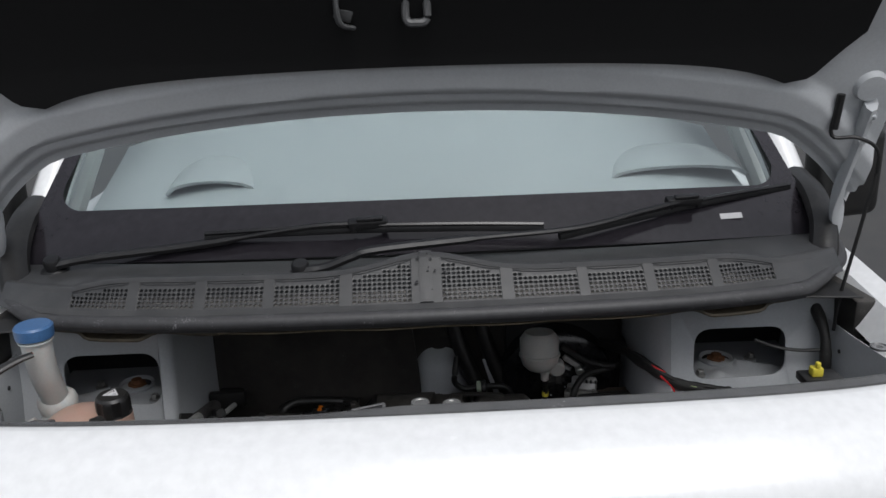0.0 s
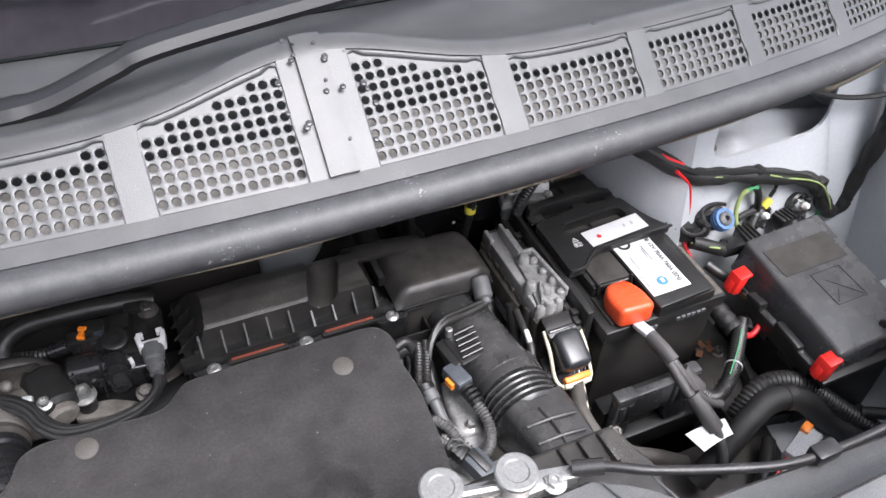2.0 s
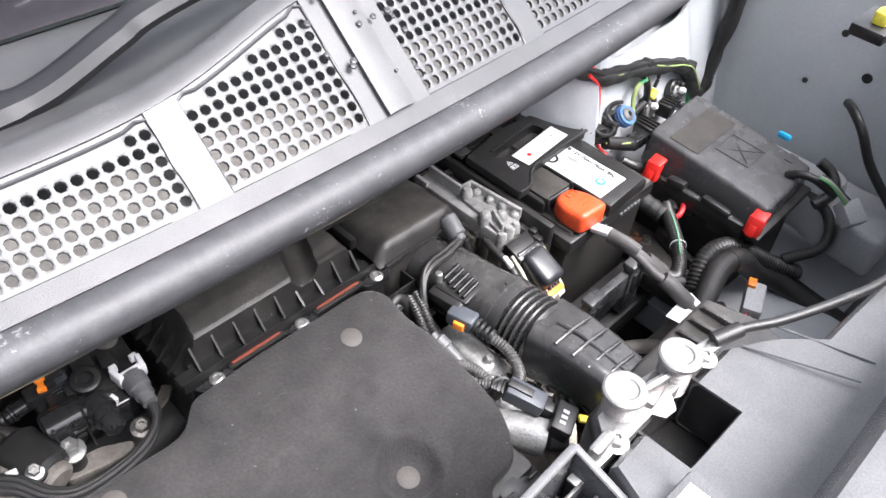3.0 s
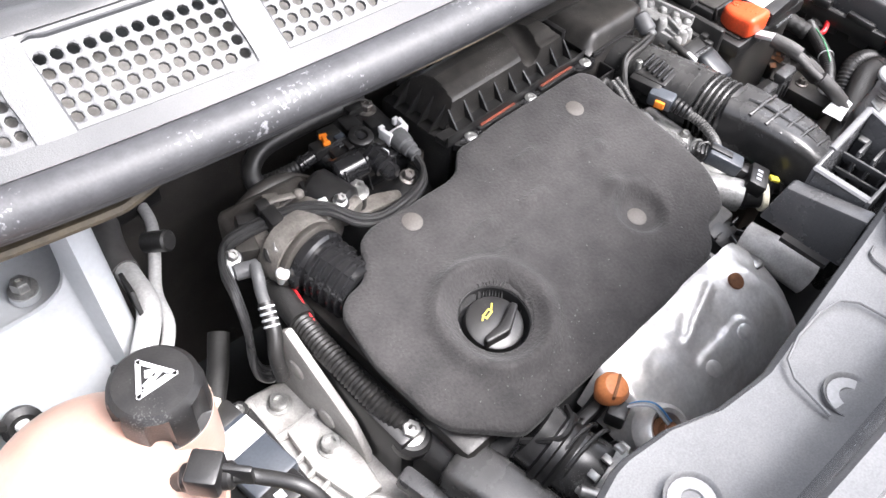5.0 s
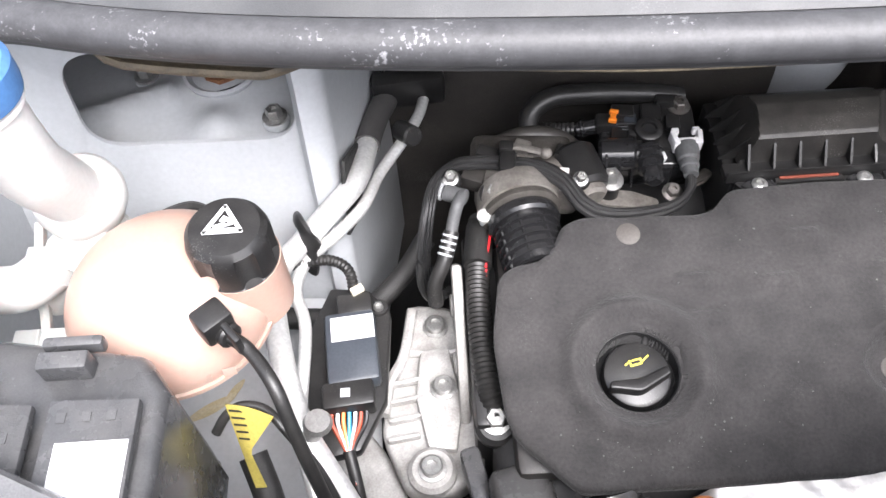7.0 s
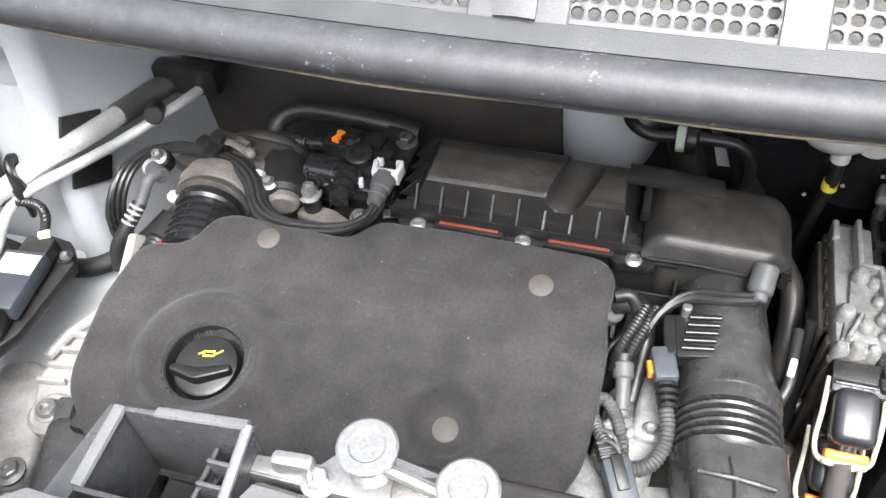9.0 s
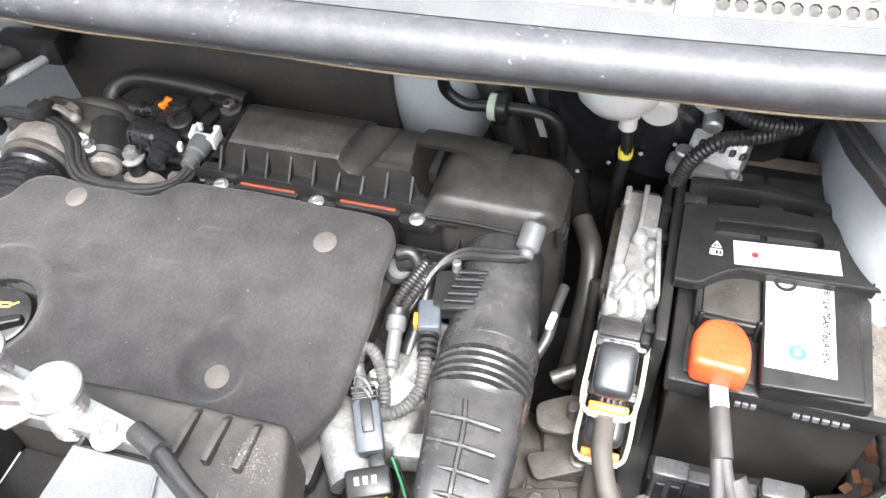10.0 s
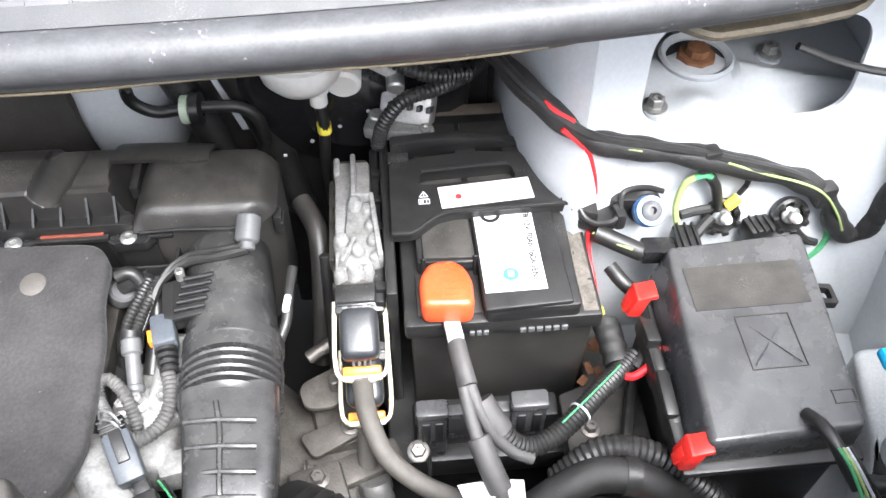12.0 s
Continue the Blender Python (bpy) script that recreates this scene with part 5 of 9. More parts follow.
for y in (1.246, 1.2265, 1.2085, 1.191, 1.174, 1.158):
    k = min(1, (1.276 - y) / 0.10)
    s = 1 - 0.18 * k
    xc = float(np.interp(y, (1.145, 1.19, 1.24, 1.276), (0.204, 0.1975, 0.1945, 0.190)))
    zt = float(np.interp(y, (1.145, 1.17, 1.19, 1.24, 1.288), (0.8255, 0.8490, 0.8575, 0.8658, 0.8668)))
    for a, b in ((-0.027, 0.0), (0.0, 0.028)):
        part("rib", tube([(xc + a * s, y + 0.001, zt - 0.0015), (xc + (a + b) * s / 2, y, zt + 0.0010), (xc + b * s, y, zt + 0.0012)] if a < 0 else [(xc + a * s, y, zt + 0.0012), (xc + (a + b) * s / 2, y - 0.001, zt + 0.0010), (xc + b * s, y - 0.001, zt - 0.0015)], 0.0023, 8, 3), 'hose_grey', intake)
part("spine", tube([(0.190, 1.262, 0.8665), (0.1945, 1.24, 0.8665), (0.196, 1.215, 0.8630), (0.1975, 1.19, 0.8583), (0.202, 1.158, 0.8425)], 0.0022, 6), 'hose_grey', intake)
part("nub", obox((0.191, 1.330, 0.8672), (0.004, 0.004, 0.004), b=0.001), 'hose_grey', intake)
part("lower_hose", corrugated([(0.225, 1.245, 0.70), (0.25, 1.22, 0.735), (0.29, 1.20, 0.73), (0.31, 1.17, 0.70)], 0.026, 0.009, 0.1, 18), 'black', intake, "lower ribbed hose")

# air temperature sensor and its lead
sens = thing("air_sensor", "grey air sensor plug on the filter housing", "sensor", (0.2, 1.429, 0.85))
part("plug", merge(rod((0.206, 1.434, 0.880), (0.203, 1.412, 0.868), 0.0105, 16), rod((0.2035, 1.413, 0.8685), (0.203, 1.406, 0.865), 0.007, 14)), 'grey_plastic', sens, "grey plastic plug")
part("lead", tube([(0.203, 1.407, 0.865), (0.18, 1.402, 0.864), (0.15, 1.402, 0.858), (0.13, 1.39, 0.85), (0.118, 1.37, 0.835), (0.110, 1.35, 0.825)], 0.0042, 8), 'hose', sens)
part("lead", tube([(0.203, 1.408, 0.870), (0.18, 1.406, 0.868), (0.152, 1.406, 0.862), (0.133, 1.394, 0.854), (0.121, 1.374, 0.838), (0.112, 1.352, 0.828)], 0.0028, 8), 'hose', sens)

# flow sensor on the spigot, throttle parts and plugs between cover and hose
maf = thing("air_flow_sensor", "black air flow sensor with a slate plug and orange lock", "sensor", (0.145, 1.36, 0.84))
part("body", obox((0.152, 1.368, 0.848), (0.034, 0.04, 0.018), (0, -8, 8), 0.003), 'black', maf)
part("fin_plate", obox((0.158, 1.366, 0.857), (0.030, 0.040, 0.004), (0, -6, 8), 0.002), 'black', maf)
for i in range(5):
    part("fin", rod((0.148 + 0.001 * i, 1.351 + i * 0.0078, 0.8605), (0.173 + 0.001 * i, 1.3535 + i * 0.0078, 0.8630), 0.0024, 10), 'black_gloss', maf)
part("head_bolt", rod((0.149, 1.386, 0.856), (0.149, 1.387, 0.868), 0.0040, 12), 'zinc', maf)
part("plug", obox((0.138, 1.34, 0.846), (0.019, 0.030, 0.017), (0, 0, 14), 0.003), 'slate_pale', maf, "slate grey plug")
for k in range(4):
    part("boot_ring", lathe([(0.006, -0.002), (0.0092 - 0.0005 * k, -0.0015), (0.0092 - 0.0005 * k, 0.0015), (0.006, 0.002)], (0.1415 + 0.0012 * k, 1.323 - 0.0055 * k, 0.8455 - 0.0012 * k), (-0.2, 1, 0.2), 18), 'black', maf)
part("lock", obox((0.128, 1.336, 0.845), (0.005, 0.012, 0.009), (0, 0, 14), 0.001), 'orange', maf, "orange lock tab")

throt = thing("throttle_body", "cast aluminium throttle body beside the cover", "throttle body", (0.12, 1.3, 0.74))
part("casting", obox((0.120, 1.296, 0.775), (0.050, 0.100, 0.050), (0, 0, -6), 0.010, 3), 'alu_pale', throt)
part("upper_casting", obox((0.138, 1.325, 0.795), (0.030, 0.075, 0.045), (0, 0, -6), 0.008, 3), 'alu_pale', throt)
part("flange", prism(rounded([(0.096, 1.300), (0.112, 1.312), (0.130, 1.310), (0.150, 1.300), (0.152, 1.284), (0.126, 1.270), (0.104, 1.280)], 0.007), 'z', 0.800, 0.812, 0.002), 'alu_pale', throt)
for x, y in ((0.104, 1.292), (0.116, 1.296), (0.136, 1.298)):
    part("bolt_boss", lathe([(0, 0), (0.0085, 0), (0.0085, 0.003), (0.007, 0.004), (0, 0.004)], (x, y, 0.812), (0, -0.1, 1), 20), 'alu_pale', throt)
    bolt(throt, (x, y, 0.8155), 0.0050, (0, -0.1, 1), 'zinc')
part("injector", merge(rod((0.109, 1.334, 0.830), (0.1125, 1.302, 0.815), 0.0062, 14), rod((0.107, 1.345, 0.834), (0.109, 1.332, 0.829), 0.0085, 16), rod((0.1115, 1.310, 0.8185), (0.1125, 1.304, 0.816), 0.0078, 16)), 'grey_plastic', throt, "grey sensor barrel")
part("lower_web", obox((0.148, 1.252, 0.782), (0.036, 0.024, 0.030), (0, 0, 10), 0.006), 'alu_pale', throt)
part("pipe", tube([(0.092, 1.40, 0.835), (0.105, 1.40, 0.84), (0.118, 1.395, 0.838), (0.122, 1.37, 0.82), (0.118, 1.33, 0.80)], 0.0080, 10), 'black', throt, "black breather pipe elbow")
for dx in (0.0, 0.009):
    part("conduit", corrugated([(0.127 - dx, 1.398, 0.845), (0.120 - dx, 1.378, 0.842), (0.112 - dx, 1.358, 0.836), (0.108 - dx, 1.340, 0.826)], 0.0052, 0.0033, 0.16, 10), 'hose', throt)
part("cuff", tube([(0.106, 1.352, 0.833), (0.106, 1.340, 0.828)], 0.0105, 12, 3), 'black', throt)

plugs = thing("cable_plug", "slate and black cable plug below the hose", "connector", (0.12, 1.22, 0.80))
TP2 = (14, 0, 24)
part("shell", obox((0.119, 1.238, 0.834), (0.021, 0.040, 0.018), TP2, 0.003), 'slate_pale', plugs)
part("latch", obox((0.117, 1.243, 0.845), (0.009, 0.026, 0.004), TP2, 0.001), 'black', plugs)
for k in range(2):
    part("clip_wire", tube([(0.096 + 0.003 * k, 1.270 - 0.008 * k, 0.838), (0.099 + 0.003 * k, 1.272 - 0.008 * k, 0.848), (0.108 + 0.003 * k, 1.268 - 0.008 * k, 0.850), (0.114 + 0.003 * k, 1.263 - 0.008 * k, 0.842)], 0.0011, 6), 'zinc', plugs, "bright wire clip")
part("neck", obox((0.106, 1.262, 0.836), (0.016, 0.014, 0.014), TP2, 0.002), 'black', plugs)
for k in range(3):
    part("ridge", obox((0.1045 + 0.002 * k, 1.268 - 0.0045 * k, 0.837), (0.019, 0.0018, 0.016), TP2, 0.0005), 'black', plugs)
sock = part("socket", obox((0.131, 1.200, 0.822), (0.034, 0.022, 0.020), TP2, 0.003), 'black', plugs, "black socket with fine print")
for k in range(3):
    part("bar", obox((0.124 + 0.006 * k, 1.1955 + 0.0025 * k, 0.8325), (0.0035, 0.006, 0.0006), TP2, 0), 'label_grey', sock)
part("tongue", obox((0.133, 1.216, 0.822), (0.012, 0.018, 0.012), TP2, 0.002), 'black', sock)
part("conduit", corrugated([(0.104, 1.268, 0.836), (0.092, 1.288, 0.832), (0.090, 1.300, 0.838), (0.097, 1.305, 0.838), (0.108, 1.296, 0.832), (0.116, 1.280, 0.820), (0.118, 1.266, 0.806)], 0.0056, 0.0032, 0.16, 10), 'conduit_grey', plugs)
part("conduit", corrugated([(0.144, 1.305, 0.842), (0.147, 1.290, 0.838), (0.146, 1.276, 0.834), (0.139, 1.262, 0.832), (0.129, 1.254, 0.833), (0.118, 1.252, 0.834)], 0.0062, 0.0034, 0.18, 12), 'conduit_grey', plugs, "grey ribbed conduit")
for i, c in enumerate(('green', 'ink')):
    part("wire", tube([(0.135 + 0.004 * i, 1.235, 0.80), (0.147 + 0.003 * i, 1.22, 0.79), (0.16, 1.20 + 0.004 * i, 0.78)], 0.0010, 5), c, plugs)

vac = thing("egr_valve", "aluminium valve with black motor and yellow seal ring", "valve", (0.06, 1.19, 0.72))
part("pipe", tube([(0.078, 1.262, 0.80), (0.095, 1.235, 0.808), (0.115, 1.205, 0.805)], 0.0185, 18), 'alu_pale', vac, "cast aluminium pipe")
part("cap_ring", lathe([(0.0135, 0), (0.0170, 0), (0.0180, 0.003), (0.0170, 0.007), (0.0135, 0.007)], (0.132, 1.190, 0.805), (0.65, -0.7, 0.1), 24), 'cream', vac, "yellow protective cap")
part("cap_tab", obox((0.149, 1.187, 0.822), (0.012, 0.008, 0.004), (0, 20, -40), 0.001), 'yellow', vac)
part("neck", rod((0.118, 1.205, 0.805), (0.136, 1.186, 0.806), 0.0145, 18), 'black', vac)
part("flange", lathe([(0, 0), (0.024, 0), (0.026, 0.004), (0.026, 0.010), (0.018, 0.013), (0.016, 0.020), (0, 0.020)], (0.050, 1.178, 0.775), (0.2, -0.5, 1), 26), 'alu', vac, "pale cast flange")
part("motor", lathe([(0, 0), (0.023, 0), (0.024, 0.005), (0.022, 0.016), (0.014, 0.020), (0, 0.020)], (0.054, 1.190, 0.788), (0.2, -0.4, 1), 22), 'black', vac)
for k in range(6):
    a = k * 1.05
    part("fin", obox((0.058 + 0.016 * math.cos(a), 1.186 + 0.016 * math.sin(a), 0.807), (0.012, 0.002, 0.008), (0, 0, math.degrees(a)), 0.0005), 'black', vac)
part("housing", obox((0.012, 1.162, 0.772), (0.045, 0.030, 0.035), (0, 10, 20), 0.008, 3), 'alu', vac)
part("gasket", obox((0.018, 1.150, 0.79), (0.045, 0.022, 0.006), (0, 10, 20), 0.002), 'zinc', vac)

br = thing("breather_elbow", "grey-black rubber breather elbow beside the cover", "hose", (0.085, 1.40, 0.80))
part("elbow", tube([(0.052, 1.412, 0.800), (0.070, 1.408, 0.804), (0.083, 1.403, 0.812), (0.090, 1.400, 0.824)], 0.0088, 14), 'hose', br)
part("cuff", rod((0.086, 1.402, 0.817), (0.092, 1.399, 0.832), 0.0115, 18), 'grey_plastic', br, "grey clamp cuff")
part("fin", prism([(1.390, 0.800), (1.402, 0.800), (1.402, 0.822)], 'x', 0.092, 0.0955, 0.0008), 'grey_plastic', br)
bw = thing("braided_leads", "pair of black braided leads with a metal eyelet", "wires", (0.09, 1.35, 0.74))
for i in range(3):
    d = 0.0068 * (i - 1)
    part("lead", tube([(0.104 + d, 1.408, 0.842), (0.113 + d, 1.398, 0.832), (0.111 + d, 1.386, 0.819), (0.101 + d, 1.372, 0.812), (0.093 + d, 1.360, 0.797), (0.089 + d * 0.5, 1.352, 0.782)], 0.0034, 10, fun=lambda j, n, s: 1 + 0.10 * math.sin(j * 2.4)), 'loom', bw)
part("lead", tube([(0.092, 1.398, 0.850), (0.104, 1.400, 0.852), (0.112, 1.394, 0.840), (0.113, 1.388, 0.825)], 0.0058, 10), 'hose', bw)
part("sleeve", tube([(0.092, 1.358, 0.795), (0.089, 1.352, 0.781), (0.087, 1.347, 0.766)], 0.0095, 12), 'tape', bw)
part("boot", rod((0.0875, 1.348, 0.768), (0.0885, 1.343, 0.748), 0.0062, 12), 'steel', bw)
part("eyelet", lathe([(0.004, 0), (0.009, 0), (0.009, 0.0018), (0.004, 0.0018)], (0.090, 1.332, 0.742), (0, -0.2, 1), 18), 'zinc', bw, "zinc ring eyelet")
part("screw", hexbolt((0.090, 1.332, 0.743), 0.0058, (0, -0.2, 1), 0.006), 'zinc', bw)
part("screw", hexbolt((0.076, 1.322, 0.742), 0.0065, (0, -0.2, 1), 0.005), 'zinc', bw)

# gearbox parts between the intake hose and the computer
gear = thing("gear_linkage", "dirty cast gear selector levers and brackets", "gear linkage", (0.26, 1.33, 0.62))
part("lever", prism(rounded([(0.225, 1.372), (0.262, 1.392), (0.285, 1.37), (0.262, 1.345), (0.232, 1.345)], 0.01), 'z', 0.690, 0.697, 0.002), 'alu_dull', gear)
part("lever", prism(rounded([(0.225, 1.325), (0.275, 1.345), (0.288, 1.325), (0.24, 1.30)], 0.008), 'z', 0.675, 0.682, 0.002), 'alu_dull', gear)
part("block", obox((0.245, 1.272, 0.665), (0.05, 0.045, 0.04), (6, 0, 15), 0.005), 'alu_dull', gear)
part("block", obox((0.262, 1.235, 0.655), (0.04, 0.035, 0.05), (0, 8, -10), 0.006), 'brown_box', gear)
part("pin", rod((0.262, 1.366, 0.697), (0.262, 1.366, 0.715), 0.006, 12), 'steel', gear)
part("tie_rod", rod((0.235, 1.40, 0.70), (0.282, 1.42, 0.72), 0.007, 10), 'steel', gear)
bolt(gear, (0.245, 1.278, 0.686), 0.007, (0, 0, 1), 'steel')
bolt(gear, (0.275, 1.33, 0.684), 0.006, (0, 0, 1), 'steel')

# ---- heat shield ----
shield = thing("heat_shield", "shiny stamped metal exhaust heat shield", "heat shield", (-0.07, 1.1, 0.68))


RUST, ST1, ST2 = (-0.008, 1.137), (-0.041, 1.1), (-0.097, 1.098)
RIB0, RIB1 = (-0.035, 1.151), (-0.101, 1.129)


def shield_fn(u, v):
    x = lerp(-0.205, 0.052, u)
    a = v * 1.5
    y, z = 1.170 - 0.118 * math.sin(a), 0.826 - 0.118 * (1 - math.cos(a)) - 0.010 * (1 - u) ** 2
    z -= 0.020 * max(0, u - 0.86) / 0.14 + 0.04 * max(0, 0.08 - u) / 0.08
    p = Vector((x, y))
    def near(p0, p1):
        d = Vector(p1) - Vector(p0)
        t = min(1, max(0, (p - Vector(p0)).dot(d) / d.length_squared))
        return (p - Vector(p0) - d * t).length
    z += 0.0035 * math.exp(-(near(RIB0, RIB1) / 0.0045) ** 2) + 0.0035 * math.exp(-(near(ST1, ST2) / 0.0145) ** 8)
    z -= 0.004 * math.exp(-((x - 0.035 + 0.5 * (y - 1.12)) / 0.010) ** 2)
    z += 0.0026 * noise.noise(Vector((x * 28, y * 28, 2.0))) + 0.0011 * noise.noise(Vector((x * 80, y * 80, 5.0)))
    return Vector((x, y, z))


part("shell", sheet(shield_fn, 90, 50, 0.0012), 'shield', shield, angle=60)
for (x, y), m in ((RUST, 'rust'), (ST1, 'shield'), (ST2, 'shield')):
    z = shield_fn((x + 0.205) / 0.257, math.asin(min(0.99, max(0, (1.170 - y) / 0.118))) / 1.5).z
    part("shield_bolt", lathe([(0.0085, -0.002), (0.0085, 0.0022), (0.0065, 0.0032), (0, 0.0032)], (x, y, z), (0, -0.5, 1), 20), m, shield)
part("cast_pipe", tube([(0.069, 1.169, 0.8), (0.073, 1.132, 0.8), (0.082, 1.094, 0.79)], 0.020, 16), 'alu', shield, "pale cast pipe at the shield's end")
part("sensor_bore", lathe([(0.0165, -0.010), (0.0165, 0.006), (0.020, 0.009), (0.0245, 0.005), (0.028, -0.010)], (-0.182, 1.092, 0.797), (0, -0.5, 1), 28, ends=False), 'shield', shield)
part("bore_floor", lathe([(0, 0), (0.0163, 0), (0.0163, 0.001), (0, 0.001)], (-0.182, 1.092, 0.784), (0, -0.5, 1), 20), 'ink', shield)
part("sensor", lathe([(0, -0.012), (0.013, -0.012), (0.013, 0), (0.008, 0.002), (0.007, 0.012), (0, 0.012)], (-0.182, 1.092, 0.797), (0, -0.4, 1), 14), 'rust', shield, "brown exhaust sensor")
for i, c in enumerate(('label_grey', 'zinc', 'ink_blue')):
    part("wire", tube([(-0.182 + 0.002 * i, 1.092, 0.81), (-0.188 + 0.002 * i, 1.11, 0.825), (-0.20 + 0.002 * i, 1.125, 0.82), (-0.205, 1.13, 0.80)], 0.0014, 6), c, shield)
part("heat_bracket", obox((0.044, 1.150, 0.80), (0.022, 0.035, 0.014), (0, 15, 0), 0.004), 'zinc', shield)

dip = thing("dipstick", "orange-brown dipstick handle in a black tube", "dipstick", (-0.199, 1.148, 0.76))
part("handle", lathe([(0, -0.018), (0.008, -0.018), (0.012, -0.010), (0.0155, -0.002), (0.015, 0.006), (0.011, 0.011), (0, 0.013)], (-0.199, 1.146, 0.822), (0.1, -0.3, 1), 24), 'amber', dip)
part("groove", obox((-0.199, 1.142, 0.832), (0.026, 0.003, 0.006), (0, 0, 25), 0.001), 'rust', dip)
part("guide", tube([(-0.199, 1.15, 0.81), (-0.205, 1.155, 0.77), (-0.21, 1.17, 0.70)], 0.009, 10), 'black', dip)
part("socket", obox((-0.207, 1.13, 0.81), (0.02, 0.018, 0.02), (0, 0, 20), 0.003), 'black', dip)

# rubber elbow and clamp in front of the cover
elbow = thing("turbo_hose", "black rubber elbow with a bright hose clamp", "hose", (-0.27, 1.13, 0.70))
part("elbow", tube([(-0.27, 1.175, 0.80), (-0.265, 1.15, 0.79), (-0.258, 1.12, 0.785), (-0.245, 1.085, 0.77), (-0.24, 1.06, 0.73)], 0.032, 18), 'hose_grey', elbow)
part("collar", lathe([(0.033, 0), (0.038, 0.002), (0.038, 0.008), (0.034, 0.010), (0.034, 0.016), (0.037, 0.018), (0.036, 0.022)], (-0.268, 1.158, 0.793), (0.15, -1, -0.2), 30), 'black', elbow)
cl = part("clamp", lathe([(0.0345, 0), (0.036, 0), (0.036, 0.011), (0.0345, 0.011)], (-0.253, 1.112, 0.784), (0.25, -1, -0.25), 32), 'zinc', elbow, "bright steel hose clamp")
for k in range(5):
    w = -1.0 + 0.5 * k
    part("clamp_link", obox((-0.2535 + 0.0365 * math.sin(w), 1.1065, 0.7835 + 0.0365 * math.cos(w)), (0.007, 0.010, 0.004), (0, math.degrees(w), 0), 0.001), 'zinc', cl)
for k in range(3):
    part("funnel_rib", tube([(-0.262 + 0.0350 * math.sin(b) + 0.004 * k, 1.148 - 0.011 * k, 0.789 + 0.0350 * math.cos(b)) for b in np.linspace(-1.2, 1.2, 9)], 0.0022, 6, 2), 'hose_grey', elbow)
part("clamp_screw", rod((-0.285, 1.108, 0.805), (-0.272, 1.085, 0.806), 0.006, 10), 'zinc', cl)
part("strap", tube([(-0.292, 1.17, 0.815), (-0.272, 1.145, 0.828), (-0.25, 1.15, 0.824), (-0.235, 1.165, 0.81)], 0.003, 6), 'black', elbow)

duct = thing("flat_air_duct", "flat black plastic air duct running forward", "air duct", (-0.33, 1.13, 0.7))
part("duct", obox((-0.322, 1.145, 0.772), (0.050, 0.13, 0.05), (8, 0, 12), 0.010, 3), 'hose_grey', duct)
part("collar", obox((-0.330, 1.075, 0.765), (0.06, 0.03, 0.06), (8, 0, 12), 0.008, 3), 'black', duct)
part("cap", obox((-0.335, 1.062, 0.785), (0.03, 0.018, 0.022), (8, 0, 12), 0.003), 'black', duct)
stay2 = thing("support_bar", "grey-black plastic support bar beside the duct", "bracket", (-0.36, 1.2, 0.72))
part("bar", obox((-0.362, 1.185, 0.760), (0.018, 0.10, 0.022), (10, 0, 12), 0.005), 'fuse_lid', stay2)
part("ear", lathe([(0, 0), (0.017, 0), (0.019, 0.004), (0.019, 0.014), (0.015, 0.018), (0, 0.018)], (-0.347, 1.248, 0.776), (0, -0.2, 1), 22), 'black', stay2)
part("screw", hexbolt((-0.347, 1.248, 0.793), 0.009, (0, -0.2, 1), 0.008), 'zinc', stay2, "bright flanged screw")
part("foot", obox((-0.372, 1.125, 0.752), (0.03, 0.035, 0.03), (10, 0, 12), 0.006), 'dark', stay2)
bolt(stay2, (-0.372, 1.128, 0.768), 0.0075, (0, -0.2, 1))

# ---- engine mount ----
mount = thing("engine_mount", "pale cast aluminium engine mount bracket", "engine mount", (-0.4, 1.3, 0.66))
MP = [(-0.424, 1.412), (-0.374, 1.405), (-0.362, 1.36), (-0.364, 1.30), (-0.350, 1.265), (-0.358, 1.235), (-0.376, 1.212), (-0.405, 1.205), (-0.430, 1.214), (-0.440, 1.24), (-0.452, 1.27), (-0.446, 1.31), (-0.432, 1.35)]
bm = prism(MP, 'z', 0.70, 0.730, 0.006, 3, round_r=0.012)
for v in bm.verts:
    v.co.z += 0.036 * (1.30 - v.co.y) + 0.003 * math.sin(v.co.x * 90)
part("arm", bm, 'alu', mount, angle=50)
part("raised_web", prism([(-0.412, 1.350), (-0.384, 1.352), (-0.374, 1.29), (-0.382, 1.245), (-0.408, 1.250), (-0.418, 1.30)], 'z', 0.728, 0.7385, 0.003), 'alu', mount)
for i in range(4):
    part("rib", obox((-0.430 + 0.0015 * i, 1.262 + 0.019 * i, 0.733), (0.030, 0.005, 0.010), (0, 0, 8), 0.002), 'alu', mount)
part("edge_rib", tube([(-0.448, 1.285, 0.736), (-0.442, 1.318, 0.735), (-0.428, 1.350, 0.732), (-0.419, 1.402, 0.729)], 0.0055, 8), 'alu', mount)
part("edge_rib", tube([(-0.371, 1.395, 0.730), (-0.362, 1.34, 0.733), (-0.364, 1.30, 0.735), (-0.353, 1.265, 0.737)], 0.0055, 8), 'alu', mount)
part("cross_rib", tube([(-0.422, 1.352, 0.731), (-0.395, 1.348, 0.732), (-0.368, 1.352, 0.731)], 0.0045, 8), 'alu', mount)
part("end_boss", lathe([(0, 0), (0.022, 0), (0.022, 0.012), (0.018, 0.016), (0, 0.016)], (-0.405, 1.227, 0.728), (0, 0, 1), 26), 'alu', mount)
